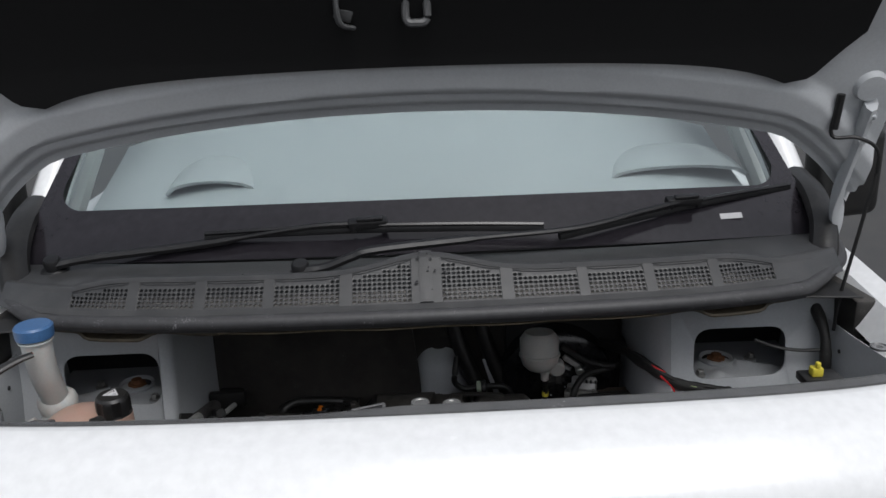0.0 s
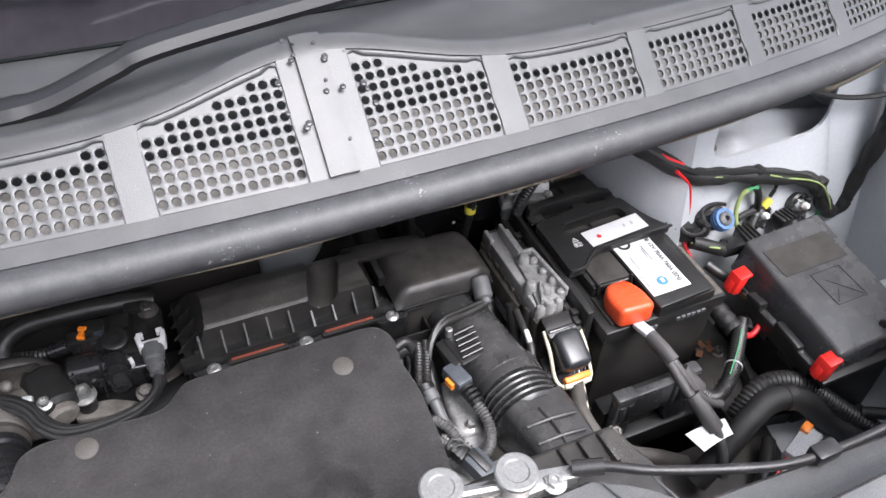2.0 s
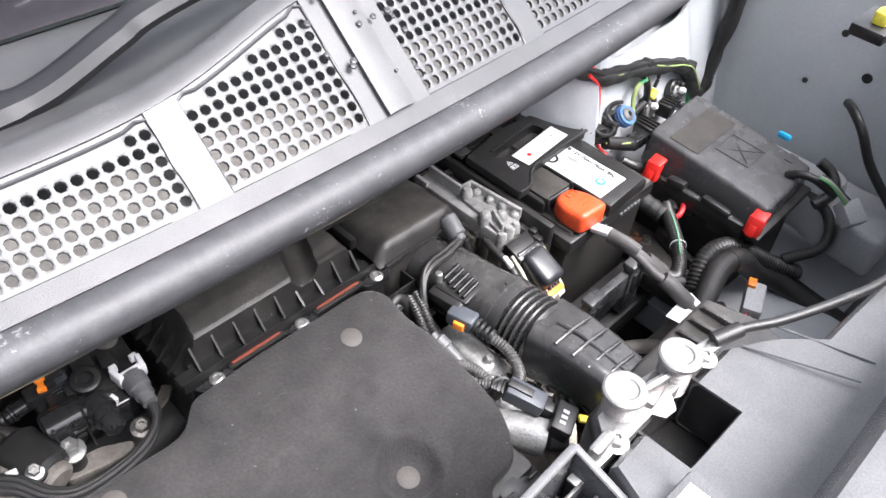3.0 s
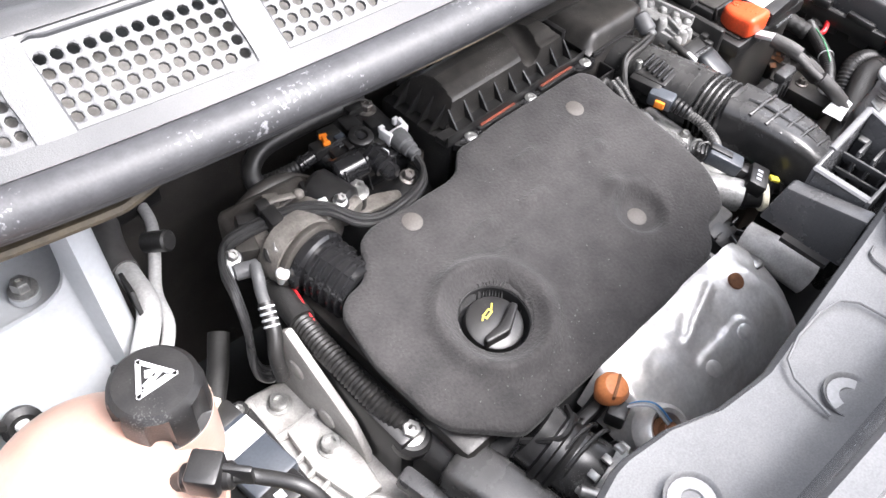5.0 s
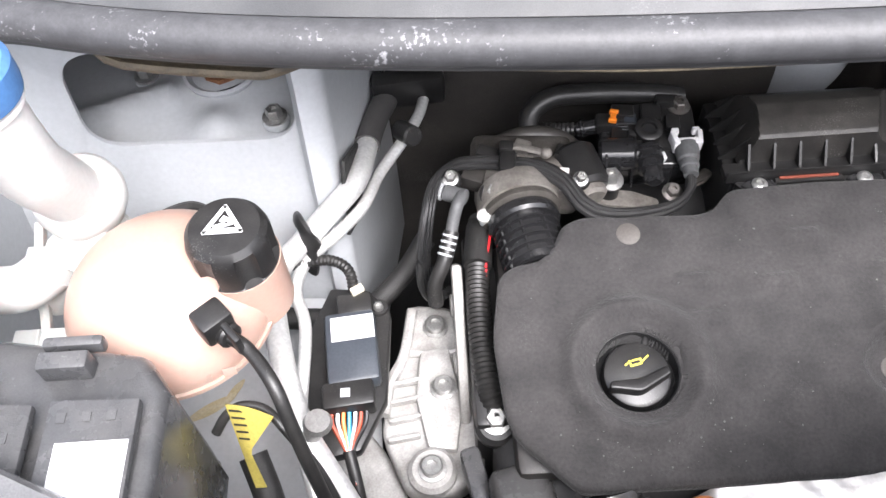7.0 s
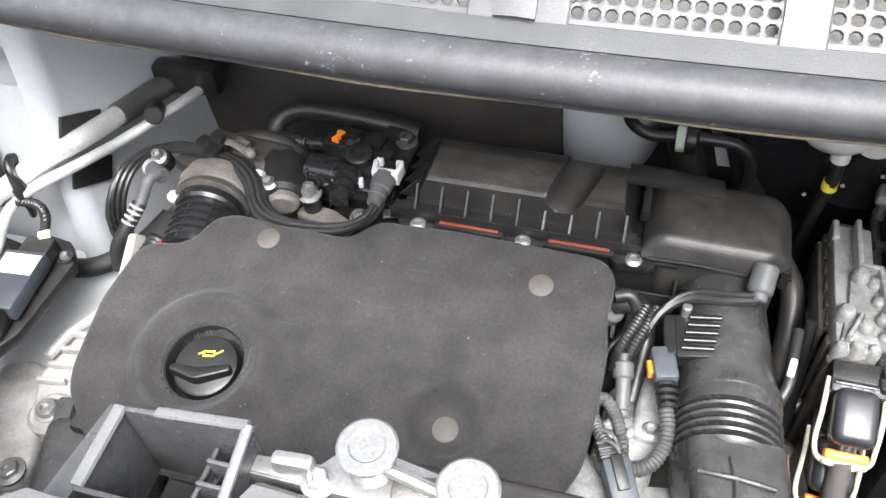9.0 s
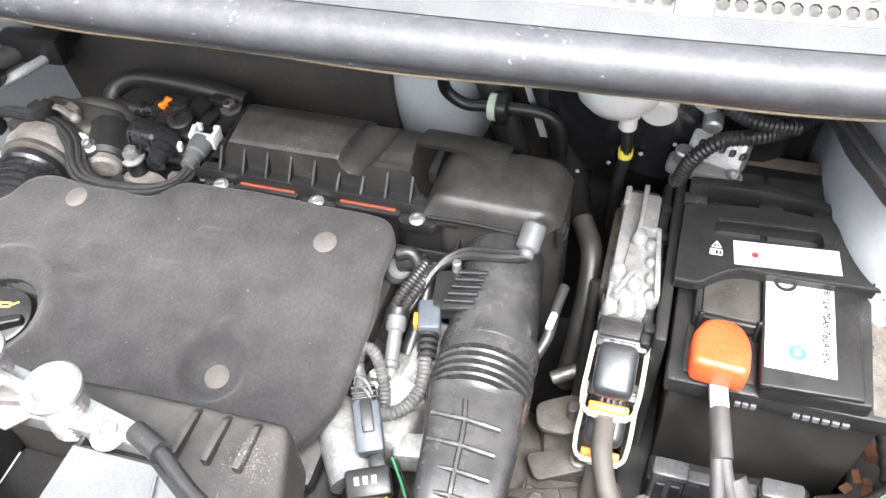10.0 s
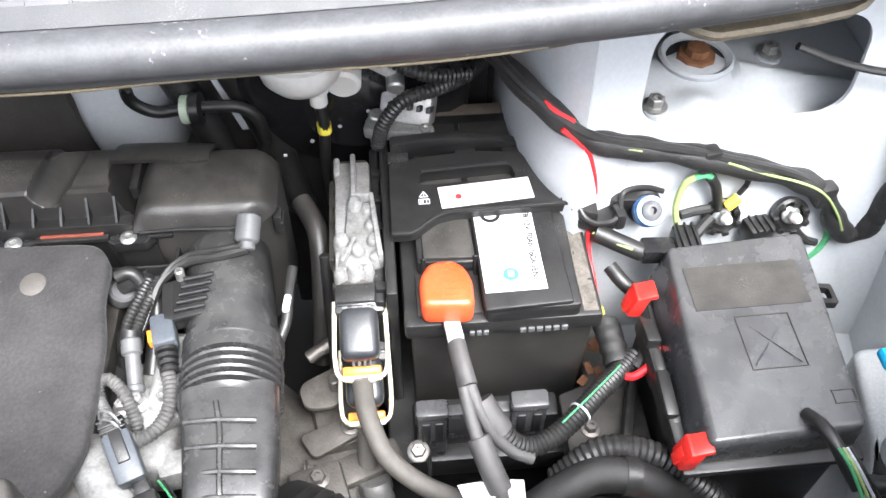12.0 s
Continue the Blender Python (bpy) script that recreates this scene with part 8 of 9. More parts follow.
part("body", box(0.378, 0.448, 1.575, 1.615, 0.80, 0.835, 0.003), 'brown_box', relay)
part("frame", box(0.450, 0.472, 1.565, 1.625, 0.80, 0.842, 0.003), 'black_dusty', relay)
part("sticker", decal((0.432, 1.574, 0.822), (0.02, 0.012), (1, 0, 0), (0, 0, 1)), 'slate', relay)
part("rail", box(0.476, 0.492, 1.50, 1.62, 0.82, 0.832, 0.002), 'brown_box', relay)

# ---- fuse box ----
fuse = thing("fuse_box", "black fuse box with red clips and an embossed lid", "fuse box", (0.63, 1.31, 0.68))
part("body", prism([(0.556, 1.228), (0.684, 1.222), (0.700, 1.40), (0.562, 1.395)], 'z', 0.66, 0.795, 0.006), 'black', fuse)
bm = prism([(0.549, 1.216), (0.690, 1.222), (0.702, 1.412), (0.560, 1.404)], 'z', 0.790, 0.822, 0.007, 3, round_r=0.008)
for v in bm.verts:
    if v.co.z > 0.805:
        v.co.z += 0.012 * (v.co.y - 1.30) / 0.1 * 0.5 + 0.009
        v.co.x += 0.010 if v.co.x < 0.60 else -0.004
lid = part("lid", bm, 'fuse_lid', fuse, "smooth black lid, greyed for its sky sheen")
TI = math.atan(0.06)
LY = Vector((0, 1, 0.06)).normalized()
def lidz(y):
    return 0.8312 + 0.06 * (y - 1.30)
def lid_bar(cx, cy, w, h, ex=(1, 0.02, 0)):
    e = Vector(ex).normalized()
    return decal((cx, cy, lidz(cy)), (w, h), e, (Vector((0, -0.06, 1)).cross(e)), 0.0008)
for (cx, cy, w, h, r) in ((0.629, 1.379, 0.10, 0.0012, 0), (0.629, 1.336, 0.10, 0.0012, 0), (0.579, 1.3575, 0.0012, 0.042, 0), (0.679, 1.3575, 0.0012, 0.042, 0),
                          (0.633, 1.327, 0.046, 0.001, 0), (0.633, 1.277, 0.046, 0.001, 0), (0.610, 1.302, 0.001, 0.050, 0), (0.656, 1.302, 0.001, 0.050, 0),
                          (0.676, 1.254, 0.020, 0.001, 0), (0.676, 1.243, 0.020, 0.001, 0), (0.667, 1.2485, 0.001, 0.011, 0), (0.685, 1.2485, 0.001, 0.011, 0)):
    part("embossed_line", lid_bar(cx, cy, w, h), 'black_dusty', lid)
for a in (-0.86, 0.86):
    part("embossed_line", lid_bar(0.633, 1.302, 0.058, 0.001, (math.cos(a), math.sin(a), 0)), 'fuse_lid', lid)
part("emboss_field", lid_bar(0.629, 1.3575, 0.099, 0.042), 'black_dusty', lid)
part("seam", prism([(0.543, 1.209), (0.693, 1.211), (0.707, 1.404), (0.556, 1.396)], 'z', 0.782, 0.791, 0.003), 'black', fuse)
for x, y in ((0.541, 1.371), (0.548, 1.222)):
    part("clip", merge(obox((x, y, 0.804), (0.013, 0.020, 0.026), (0, 14, 0), 0.002), obox((x + 0.006, y, 0.816), (0.020, 0.019, 0.006), (0, -14, 0), 0.002), obox((x - 0.007, y, 0.800), (0.004, 0.010, 0.016), (0, 20, 0), 0.001)), 'clip_red', fuse, "bright red clip")
for y0, y1 in ((1.25, 1.28), (1.30, 1.35)):
    part("rib", box(0.543, 0.552, y0, y1, 0.765, 0.80, 0.003), 'black', fuse)
part("hinge", prism([(0.541, 1.232), (0.552, 1.232), (0.552, 1.352), (0.541, 1.360)], 'z', 0.776, 0.799, 0.003), 'black', fuse)
part("hinge_arm", obox((0.544, 1.275, 0.803), (0.012, 0.042, 0.010), (4, 8, 0), 0.003), 'black', fuse)
part("hinge_arm", obox((0.545, 1.335, 0.803), (0.014, 0.026, 0.012), (-6, 8, 0), 0.003), 'black', fuse)
part("blue_tab", obox((0.728, 1.283, 0.820), (0.007, 0.020, 0.010), (0, 15, 0), 0.004), 'cyan', fuse, "light blue tab")
part("eye", ring_wall(rounded([(0.702, 1.352), (0.720, 1.350), (0.720, 1.372), (0.702, 1.374)], 0.003), rounded([(0.707, 1.357), (0.716, 1.355), (0.716, 1.367), (0.707, 1.369)], 0.002), 'z', 0.80, 0.808), 'black', fuse)
fc = thing("fuse_box_cable", "black cable with coloured wires at the fuse box", "cable", (0.66, 1.2, 0.78))
part("sheath", tube([(0.640, 1.236, 0.827), (0.643, 1.222, 0.836), (0.648, 1.205, 0.836), (0.654, 1.188, 0.828), (0.660, 1.176, 0.820)], 0.0055, 10), 'hose', fc)
part("plug", obox((0.676, 1.152, 0.796), (0.030, 0.034, 0.020), (30, 0, -25), 0.003), 'grey_light', fc, "pale grey plug")
for i, c in enumerate(('green', 'lime', 'label_grey', 'hose')):
    part("wire", tube([(0.646 + 0.003 * i, 1.199, 0.842), (0.652 + 0.003 * i, 1.183, 0.836), (0.664 + 0.005 * i, 1.160, 0.812)], 0.0013, 6), c, fc)

# small plugs between battery and fuse box
pl = thing("taped_plug", "black taped plug with a red wire and yellow seal", "connector", (0.52, 1.35, 0.73))
part("body", tube([(0.518, 1.372, 0.77), (0.520, 1.352, 0.768), (0.522, 1.33, 0.764)], 0.0122, 14, 6, fun=lambda i, n, s: 1 + 0.10 * math.sin(i * 1.9) + 0.05 * math.sin(i * 4.3)), 'tape', pl)
part("seal", rod((0.520, 1.327, 0.766), (0.522, 1.314, 0.768), 0.006, 12), 'yellow', pl, "yellow seal")
part("seal", rod((0.515, 1.378, 0.772), (0.513, 1.386, 0.776), 0.005, 10), 'yellow', pl)
part("wire", tube([(0.522, 1.316, 0.768), (0.532, 1.312, 0.772), (0.546, 1.318, 0.782), (0.553, 1.330, 0.79)], 0.0038, 8), 'wire_red', pl, "red wire")
part("wire", tube([(0.513, 1.385, 0.776), (0.509, 1.40, 0.80), (0.507, 1.42, 0.812), (0.510, 1.445, 0.822), (0.514, 1.453, 0.845), (0.512, 1.455, 0.866), (0.508, 1.455, 0.885), (0.500, 1.455, 0.908), (0.489, 1.455, 0.922), (0.474, 1.457, 0.936)], 0.0022, 8), 'wire_red', pl, "long red wire")
bp = thing("black_plug", "black plug with a grey sleeve beside the battery", "connector", (0.56, 1.42, 0.79))
part("shell", obox((0.572, 1.420, 0.812), (0.034, 0.020, 0.018), (0, 0, -4), 0.003), 'black_gloss', bp)
part("rear_shell", obox((0.598, 1.424, 0.815), (0.024, 0.030, 0.022), (0, 0, -4), 0.003), 'black', bp)
for i in range(3):
    part("ridge", obox((0.591 + 0.007 * i, 1.424, 0.827), (0.0022, 0.030, 0.004), b=0.001), 'black', bp)
part("sleeve", tube([(0.556, 1.419, 0.812), (0.540, 1.424, 0.818), (0.512, 1.434, 0.828)], 0.009, 10), 'hose', bp)
part("wire", tube([(0.51, 1.432, 0.829), (0.53, 1.421, 0.825), (0.545, 1.415, 0.822)], 0.0014, 6), 'lime', bp)
part("cable", tube([(0.525, 1.41, 0.806), (0.535, 1.395, 0.80), (0.55, 1.385, 0.79)], 0.007, 10), 'hose', bp)

# earth studs on the tower with black caps
for (x, y, z), lab2 in (((0.640, 1.452, 0.818), "round black earth terminal with a bright nut"), ((0.706, 1.448, 0.818), "round black earth terminal with green wire")):
    es = thing("earth_terminal", lab2, "terminal", (x, y + 0.012, z), "earth terminals")
    part("cup", lathe([(0.010, 0.002), (0.0155, 0.001), (0.0175, 0.008), (0.0175, 0.014), (0.0145, 0.016), (0.012, 0.010), (0.004, 0.009)], (x, y + 0.010, z - 0.004), (0, -0.9, 0.45), 24), 'black', es)
    part("nut", hexbolt((x, y, z + 0.001), 0.006, (0, -0.9, 0.45), 0.007), 'zinc', es)
    part("stud", lathe([(0, -0.002), (0.0075, -0.002), (0.0075, 0.003), (0.0055, 0.006), (0.0050, 0.013), (0.0035, 0.016), (0, 0.0165)], (x, y, z), (0.1, -0.85, 0.5), 16), 'milky', es, "white plastic nut")
    for a in range(7):
        w = a * 0.9 + 0.5
        part("claw", obox((x + 0.0155 * math.cos(w), y - 0.002 + 0.006 * math.sin(w), z + 0.0135 * math.sin(w)), (0.006, 0.010, 0.007), (0, -math.degrees(w), 0), 0.0015), 'black', es)
ew = thing("earth_wires", "green and yellow earth wires on the tower", "wires", (0.62, 1.46, 0.8))
part("wire", tube([(0.599, 1.438, 0.806), (0.591, 1.446, 0.832), (0.591, 1.451, 0.850), (0.595, 1.453, 0.866), (0.603, 1.453, 0.873)], 0.0032, 8), 'lime', ew)
part("wire", tube([(0.602, 1.453, 0.8725), (0.611, 1.453, 0.875), (0.618, 1.453, 0.871)], 0.0033, 8), 'green', ew)
part("sleeve", tube([(0.616, 1.453, 0.872), (0.624, 1.453, 0.860), (0.630, 1.453, 0.843), (0.634, 1.453, 0.828)], 0.0050, 10), 'hose', ew)
part("sleeve", tube([(0.597, 1.448, 0.828), (0.612, 1.45, 0.830), (0.625, 1.45, 0.832)], 0.0045, 8), 'tape', ew)
part("sleeve", tube([(0.600, 1.425, 0.806), (0.615, 1.438, 0.815), (0.628, 1.447, 0.823)], 0.0055, 8), 'tape', ew)
part("wire", tube([(0.651, 1.455, 0.845), (0.655, 1.455, 0.858), (0.654, 1.457, 0.874)], 0.0028, 8), 'hose', ew)
part("seal", rod((0.641, 1.451, 0.832), (0.651, 1.453, 0.842), 0.0055, 10), 'yellow', ew)
part("wire", tube([(0.752, 1.448, 0.800), (0.756, 1.448, 0.782), (0.752, 1.446, 0.766), (0.742, 1.444, 0.752)], 0.0036, 8), 'green', ew)
part("sleeve", tube([(0.712, 1.448, 0.806), (0.722, 1.448, 0.792), (0.734, 1.448, 0.780), (0.746, 1.446, 0.776)], 0.0042, 8), 'tape', ew)
part("plug", obox((0.674, 1.440, 0.808), (0.026, 0.022, 0.022), (0, 0, 10), 0.003), 'black', ew)
for i in range(3):
    part("ridge", obox((0.667 + 0.007 * i, 1.438, 0.820), (0.002, 0.022, 0.003), (0, 0, 10), 0.0006), 'black', ew)

# long loom across the tower
loom = thing("tower_loom", "black taped wiring loom across the strut tower", "wiring loom", (0.62, 1.47, 0.84))
LP = [(0.395, 1.62, 0.94), (0.425, 1.545, 0.952), (0.452, 1.495, 0.946), (0.482, 1.466, 0.932), (0.512, 1.459, 0.916), (0.55, 1.460, 0.905), (0.59, 1.458, 0.897), (0.64, 1.456, 0.882), (0.69, 1.454, 0.866), (0.719, 1.452, 0.852), (0.740, 1.449, 0.830), (0.755, 1.446, 0.806), (0.772, 1.444, 0.790), (0.788, 1.444, 0.800), (0.793, 1.444, 0.84), (0.792, 1.44, 0.88), (0.79, 1.435, 0.95), (0.788, 1.45, 1.02), (0.78, 1.50, 1.07)]
part("loom", tube(LP, 0.0108, 12, 6, fun=lambda i, n, s: 1 + 0.18 * math.sin(i * 0.7) * math.sin(i * 0.23)), 'tape', loom)
part("loom", tube([(x - 0.006, y - 0.004, z + 0.010) for x, y, z in LP[:10]], 0.0045, 8), 'hose', loom)
part("stripe", tube([(0.625, 1.448, 0.894), (0.66, 1.446, 0.880), (0.70, 1.443, 0.867), (0.725, 1.440, 0.853), (0.745, 1.437, 0.828), (0.757, 1.435, 0.806)], 0.0013, 6), 'lime', loom)
part("stripe", tube([(0.495, 1.485, 0.915), (0.515, 1.455, 0.918), (0.545, 1.450, 0.912)], 0.0009, 6), 'lime', loom)
for q in ((0.61, 1.456, 0.892), (0.730, 1.448, 0.845), (0.788, 1.437, 0.94)):
    part("clip", obox(q, (0.018, 0.016, 0.026), (0, 0, 10), 0.004), 'black', loom)
part("loom", corrugated([(0.44, 1.66, 0.93), (0.455, 1.60, 0.915), (0.472, 1.55, 0.905)], 0.010, 0.0045, 0.12, 12), 'hose', loom)
part("red_band", tube([(0.455, 1.480, 0.954), (0.468, 1.466, 0.949), (0.484, 1.459, 0.942)], 0.0022, 8), 'wire_red', loom, "red taped stretch")
wl = thing("wall_cable", "thin black cable across the tower opening", "cable", (0.74, 1.46, 0.98))
part("cable", tube([(0.66, 1.47, 1.00), (0.70, 1.465, 0.985), (0.74, 1.455, 0.98), (0.79, 1.44, 0.985)], 0.0035, 8), 'hose', wl)
hl = thing("headlight_cable", "black headlight cable loop at the inner wing", "cable", (0.76, 1.2, 0.8))
part("cable", tube([(0.79, 1.24, 0.87), (0.77, 1.225, 0.875), (0.757, 1.20, 0.86), (0.755, 1.17, 0.82), (0.75, 1.12, 0.78)], 0.0065, 10), 'hose', hl)
part("cable", tube([(0.69, 1.20, 0.77), (0.715, 1.19, 0.785), (0.73, 1.205, 0.80), (0.728, 1.225, 0.81)], 0.008, 10), 'hose', hl)
hh = thing("headlight_housing", "pale grey headlight housing back behind the fuse box", "headlight housing", (0.74, 1.15, 0.70))
part("shell", prism([(0.690, 1.10), (0.79, 1.10), (0.79, 1.33), (0.742, 1.33), (0.722, 1.24), (0.700, 1.19)], 'z', 0.70, 0.765, 0.010, 3, round_r=0.012), 'grey_light', hh)
part("cap", lathe([(0.0, 0.014), (0.026, 0.014), (0.030, 0.010), (0.032, 0.0), (0.036, 0.0)], (0.752, 1.215, 0.764), (0, 0, 1), 30), 'grey_light', hh, "round bulb cover")
part("cap_rib", box(0.728, 0.776, 1.212, 1.218, 0.776, 0.783, 0.002), 'grey_light', hh)
yc = thing("yellow_plug", "small yellow plug beside the headlight", "connector", (0.66, 1.22, 1.03))
part("plug", merge(obox((0.658, 1.216, 1.055), (0.019, 0.017, 0.016), b=0.003), obox((0.658, 1.212, 1.068), (0.007, 0.010, 0.010), b=0.002)), 'yellow', yc)
part("base", box(0.635, 0.70, 1.20, 1.24, 1.032, 1.047, 0.003), 'black', yc)

# ================= coolant tank side =================
tank = thing("coolant_tank", "round milky pink coolant expansion tank", "coolant tank", (-0.59, 1.275, 0.83))
TC = Vector((-0.579, 1.281, 0.958))


bm = bmesh.new()
bmesh.ops.create_uvsphere(bm, u_segments=48, v_segments=32, radius=1.0)
for v in bm.verts:
    v.co = TC + Vector((v.co.x * 0.073, v.co.y * 0.073, v.co.z * (0.056 if v.co.z > 0 else 0.034)))
low = bm.copy()
for m, side in ((bm, 1), (low, -1)):
    bmesh.ops.bisect_plane(m, geom=list(m.verts) + list(m.edges) + list(m.faces), plane_co=TC + Vector((0, 0, -0.009)), plane_no=(0, 0, 1), clear_inner=side > 0, clear_outer=side < 0)
part("shell", bm, 'tank', tank)
part("lower_shell", low, 'coolant', tank, "lower half showing orange-red coolant")
part("seam", lathe([(0.070, -0.002), (0.0748, -0.002), (0.0748, 0.002), (0.070, 0.002)], TC + Vector((0, 0, -0.007)), (0, 0, 1), 48), 'tank', tank)
part("neck", lathe([(0.03, 0), (0.03, 0.05), (0.026, 0.05), (0.026, 0.0)], (-0.523, 1.288, 0.948), (0.0, 0, 1), 28), 'tank', tank)
cap = part("cap", lathe([(0.025, 0), (0.0285, 0.001), (0.0293, 0.006), (0.0288, 0.0065), (0.0288, 0.030), (0.0272, 0.036), (0.0235, 0.0405), (0.0, 0.0425)], (-0.523, 1.288, 0.993), (0, -0.02, 1), 96, wob=lambda a, k: 1 - 0.20 * max(0, math.cos(6 * a)) ** 0.4 * (1 if 2 < k < 5 else 0)), 'black', tank, "black grooved pressure cap")
CZ = 1.0357
tri_pts = [Vector((-0.523, 1.302, CZ)), Vector((-0.535, 1.281, CZ)), Vector((-0.511, 1.281, CZ))]
for a, b in ((0, 1), (1, 2), (2, 0)):
    d = (tri_pts[b] - tri_pts[a])
    part("mark_bar", decal((tri_pts[a] + tri_pts[b]) / 2, (d.length + 0.002, 0.0028), d, Vector((0, 0, 1)).cross(d)), 'label', cap)
part("mark_bar", decal((-0.523, 1.2865, CZ), (0.013, 0.0035), (1, 0.3, 0), (-0.3, 1, 0)), 'label', cap)
part("mark_bar", decal((-0.523, 1.283, CZ), (0.016, 0.0016)), 'label', cap)
part("mark_bar", decal((-0.522, 1.2905, CZ), (0.006, 0.005), (1, -0.6, 0), (0.6, 1, 0)), 'label', cap)
part("level_bars", merge(*[decal(TC + Vector((0.0 + 0.016 * i, -0.0735 + 0.0045 * i, 0.002)), (0.009, 0.008), (1, 0.15, 0), (0, 0.15, 1)) for i in range(4)]), 'tank', tank)["kind"] = "stuff"
for (x0, x1, y0, y1, z0, z1) in ((-0.712, -0.655, 1.325, 1.358, 0.885, 0.935), (-0.712, -0.650, 1.255, 1.290, 0.870, 0.920)):
    bk = part("bracket", merge(box(x0, x1, y0, y1, z1 - 0.004, z1, 0.0015), box(x0, x1, y0, y0 + 0.003, z0, z1 - 0.004, 0.001), box(x0, x1, y1 - 0.003, y1, z0, z1 - 0.004, 0.001)), 'milky', tank, "milky mounting lug")
    for q in range(2):
        xq = lerp(x0, x1, 0.3 + 0.35 * q)
        part("web", box(xq, xq + 0.003, y0 + 0.003, y1 - 0.003, z0 + 0.006, z1 + 0.004, 0.0008), 'milky', bk)
part("side_rail", tube([(-0.703, 1.375, 0.94), (-0.700, 1.335, 0.925), (-0.692, 1.30, 0.915), (-0.685, 1.262, 0.905)], 0.0045, 8, flat=1.8), 'milky', tank, "milky side rail")
part("outlet", tube([(-0.556, 1.300, 0.935), (-0.552, 1.304, 0.915), (-0.550, 1.306, 0.898)], 0.012, 14), 'coolant', tank, "orange-red outlet stub")

vent = thing("vent_hose", "black vent hose with a plastic elbow on the tank", "hose", (-0.5, 1.2, 0.85))
part("elbow", merge(rod((-0.540, 1.242, 1.000), (-0.518, 1.220, 1.006), 0.0085, 14), obox((-0.530, 1.230, 1.010), (0.022, 0.020, 0.020), (0, 0, 40), 0.003), obox((-0.519, 1.221, 1.008), (0.005, 0.026, 0.018), (0, 0, 40), 0.002), rod((-0.545, 1.246, 0.992), (-0.536, 1.236, 1.006), 0.006, 12)), 'black', vent)
part("hose", tube([(-0.520, 1.221, 1.006), (-0.508, 1.213, 1.000), (-0.492, 1.190, 0.998), (-0.484, 1.172, 0.975), (-0.478, 1.159, 0.938), (-0.469, 1.142, 0.882), (-0.460, 1.124, 0.825)], 0.0047, 12), 'hose', vent)
part("cable", tube([(-0.548, 1.195, 0.920), (-0.539, 1.203, 0.930), (-0.527, 1.207, 0.935), (-0.511, 1.203, 0.935), (-0.496, 1.188, 0.930), (-0.476, 1.167, 0.90), (-0.463, 1.144, 0.865), (-0.45, 1.115, 0.81)], 0.0036, 10), 'hose', vent)
tag = thing("yellow_tag", "yellow printed tag strip on the cable", "tag", (-0.53, 1.2, 0.87))
part("strip", sheet(lambda u, v: Vector((lerp(-0.537, -0.530, v) + (0.034 - 0.026 * min(1, v * 2.2)) * u, lerp(1.206, 1.174, v) - 0.012 * u * (1 - v), lerp(0.942, 0.868, v) + 0.005 * math.sin(u * 3) * (1 - v))), 8, 12, 0.0006), 'tag_yellow', tag)
for i in range(5):
    part("bar", decal((-0.529 + 0.0004 * i, 1.2005 - 0.0028 * i, 0.9415 - 0.0052 * i), (0.011 - 0.0008 * i, 0.0013), (1, -0.2, 0.1), (0, 0.45, 0.9)), 'ink', tag)

wash = thing("washer_filler", "white washer filler neck with a blue cap", "washer filler", (-0.6, 1.29, 0.85))
WC = Vector((-0.644, 1.311, 1.146))
part("neck", tube([(-0.644, 1.311, 1.142), (-0.645, 1.315, 1.10), (-0.647, 1.325, 1.06), (-0.649, 1.342, 1.025), (-0.650, 1.354, 1.00)], 0.0255, 28, 8, fun=lambda i, n, s: 1.0 - 0.08 * min(1, s / 0.08)), 'milky', wash)
part("bulb", lathe([(0.020, -0.024), (0.029, -0.017), (0.034, -0.004), (0.034, 0.008), (0.029, 0.019), (0.021, 0.025)], (-0.651, 1.362, 0.985), (0.1, 0.1, 1), 30), 'milky', wash, "swollen elbow of the filler neck")
for k in range(4):
    part("fold", lathe([(0.022, -0.003), (0.0265, -0.001), (0.0265, 0.001), (0.022, 0.003)], (-0.646 - 0.007 * k, 1.354 - 0.005 * k, 0.960 - 0.007 * k), (0.4, 0.3, 1), 26), 'milky', wash)
part("lower_neck", tube([(-0.644, 1.356, 0.970), (-0.656, 1.347, 0.950), (-0.676, 1.337, 0.93), (-0.70, 1.33, 0.91)], 0.0225, 22), 'milky', wash)
part("cap", lathe([(0.0280, -0.010), (0.0305, -0.010), (0.0315, -0.004), (0.0315, 0.009), (0.0285, 0.0125), (0, 0.0135)], WC, (0, 0, 1), 40), 'blue', wash, "round blue cap")
part("collar", lathe([(0.025, 0), (0.0285, 0.001), (0.0285, 0.004), (0.025, 0.005)], WC + Vector((0, 0, -0.018)), (0, 0, 1), 30), 'milky', wash)
part("side_stub", tube([(-0.668, 1.315, 0.965), (-0.692, 1.305, 0.955), (-0.72, 1.31, 0.945)], 0.018, 18), 'milky', wash)
hook = thing("plastic_hook", "grey-black plastic guide finger at the wing", "bracket", (-0.68, 1.22, 1.08))
part("finger", tube([(-0.74, 1.20, 1.08), (-0.695, 1.232, 1.10), (-0.658, 1.258, 1.115), (-0.634, 1.274, 1.120)], 0.010, 12, 6, fun=lambda i, n, s: 1.25 - 0.5 * i / n, flat=0.6), 'black', hook)

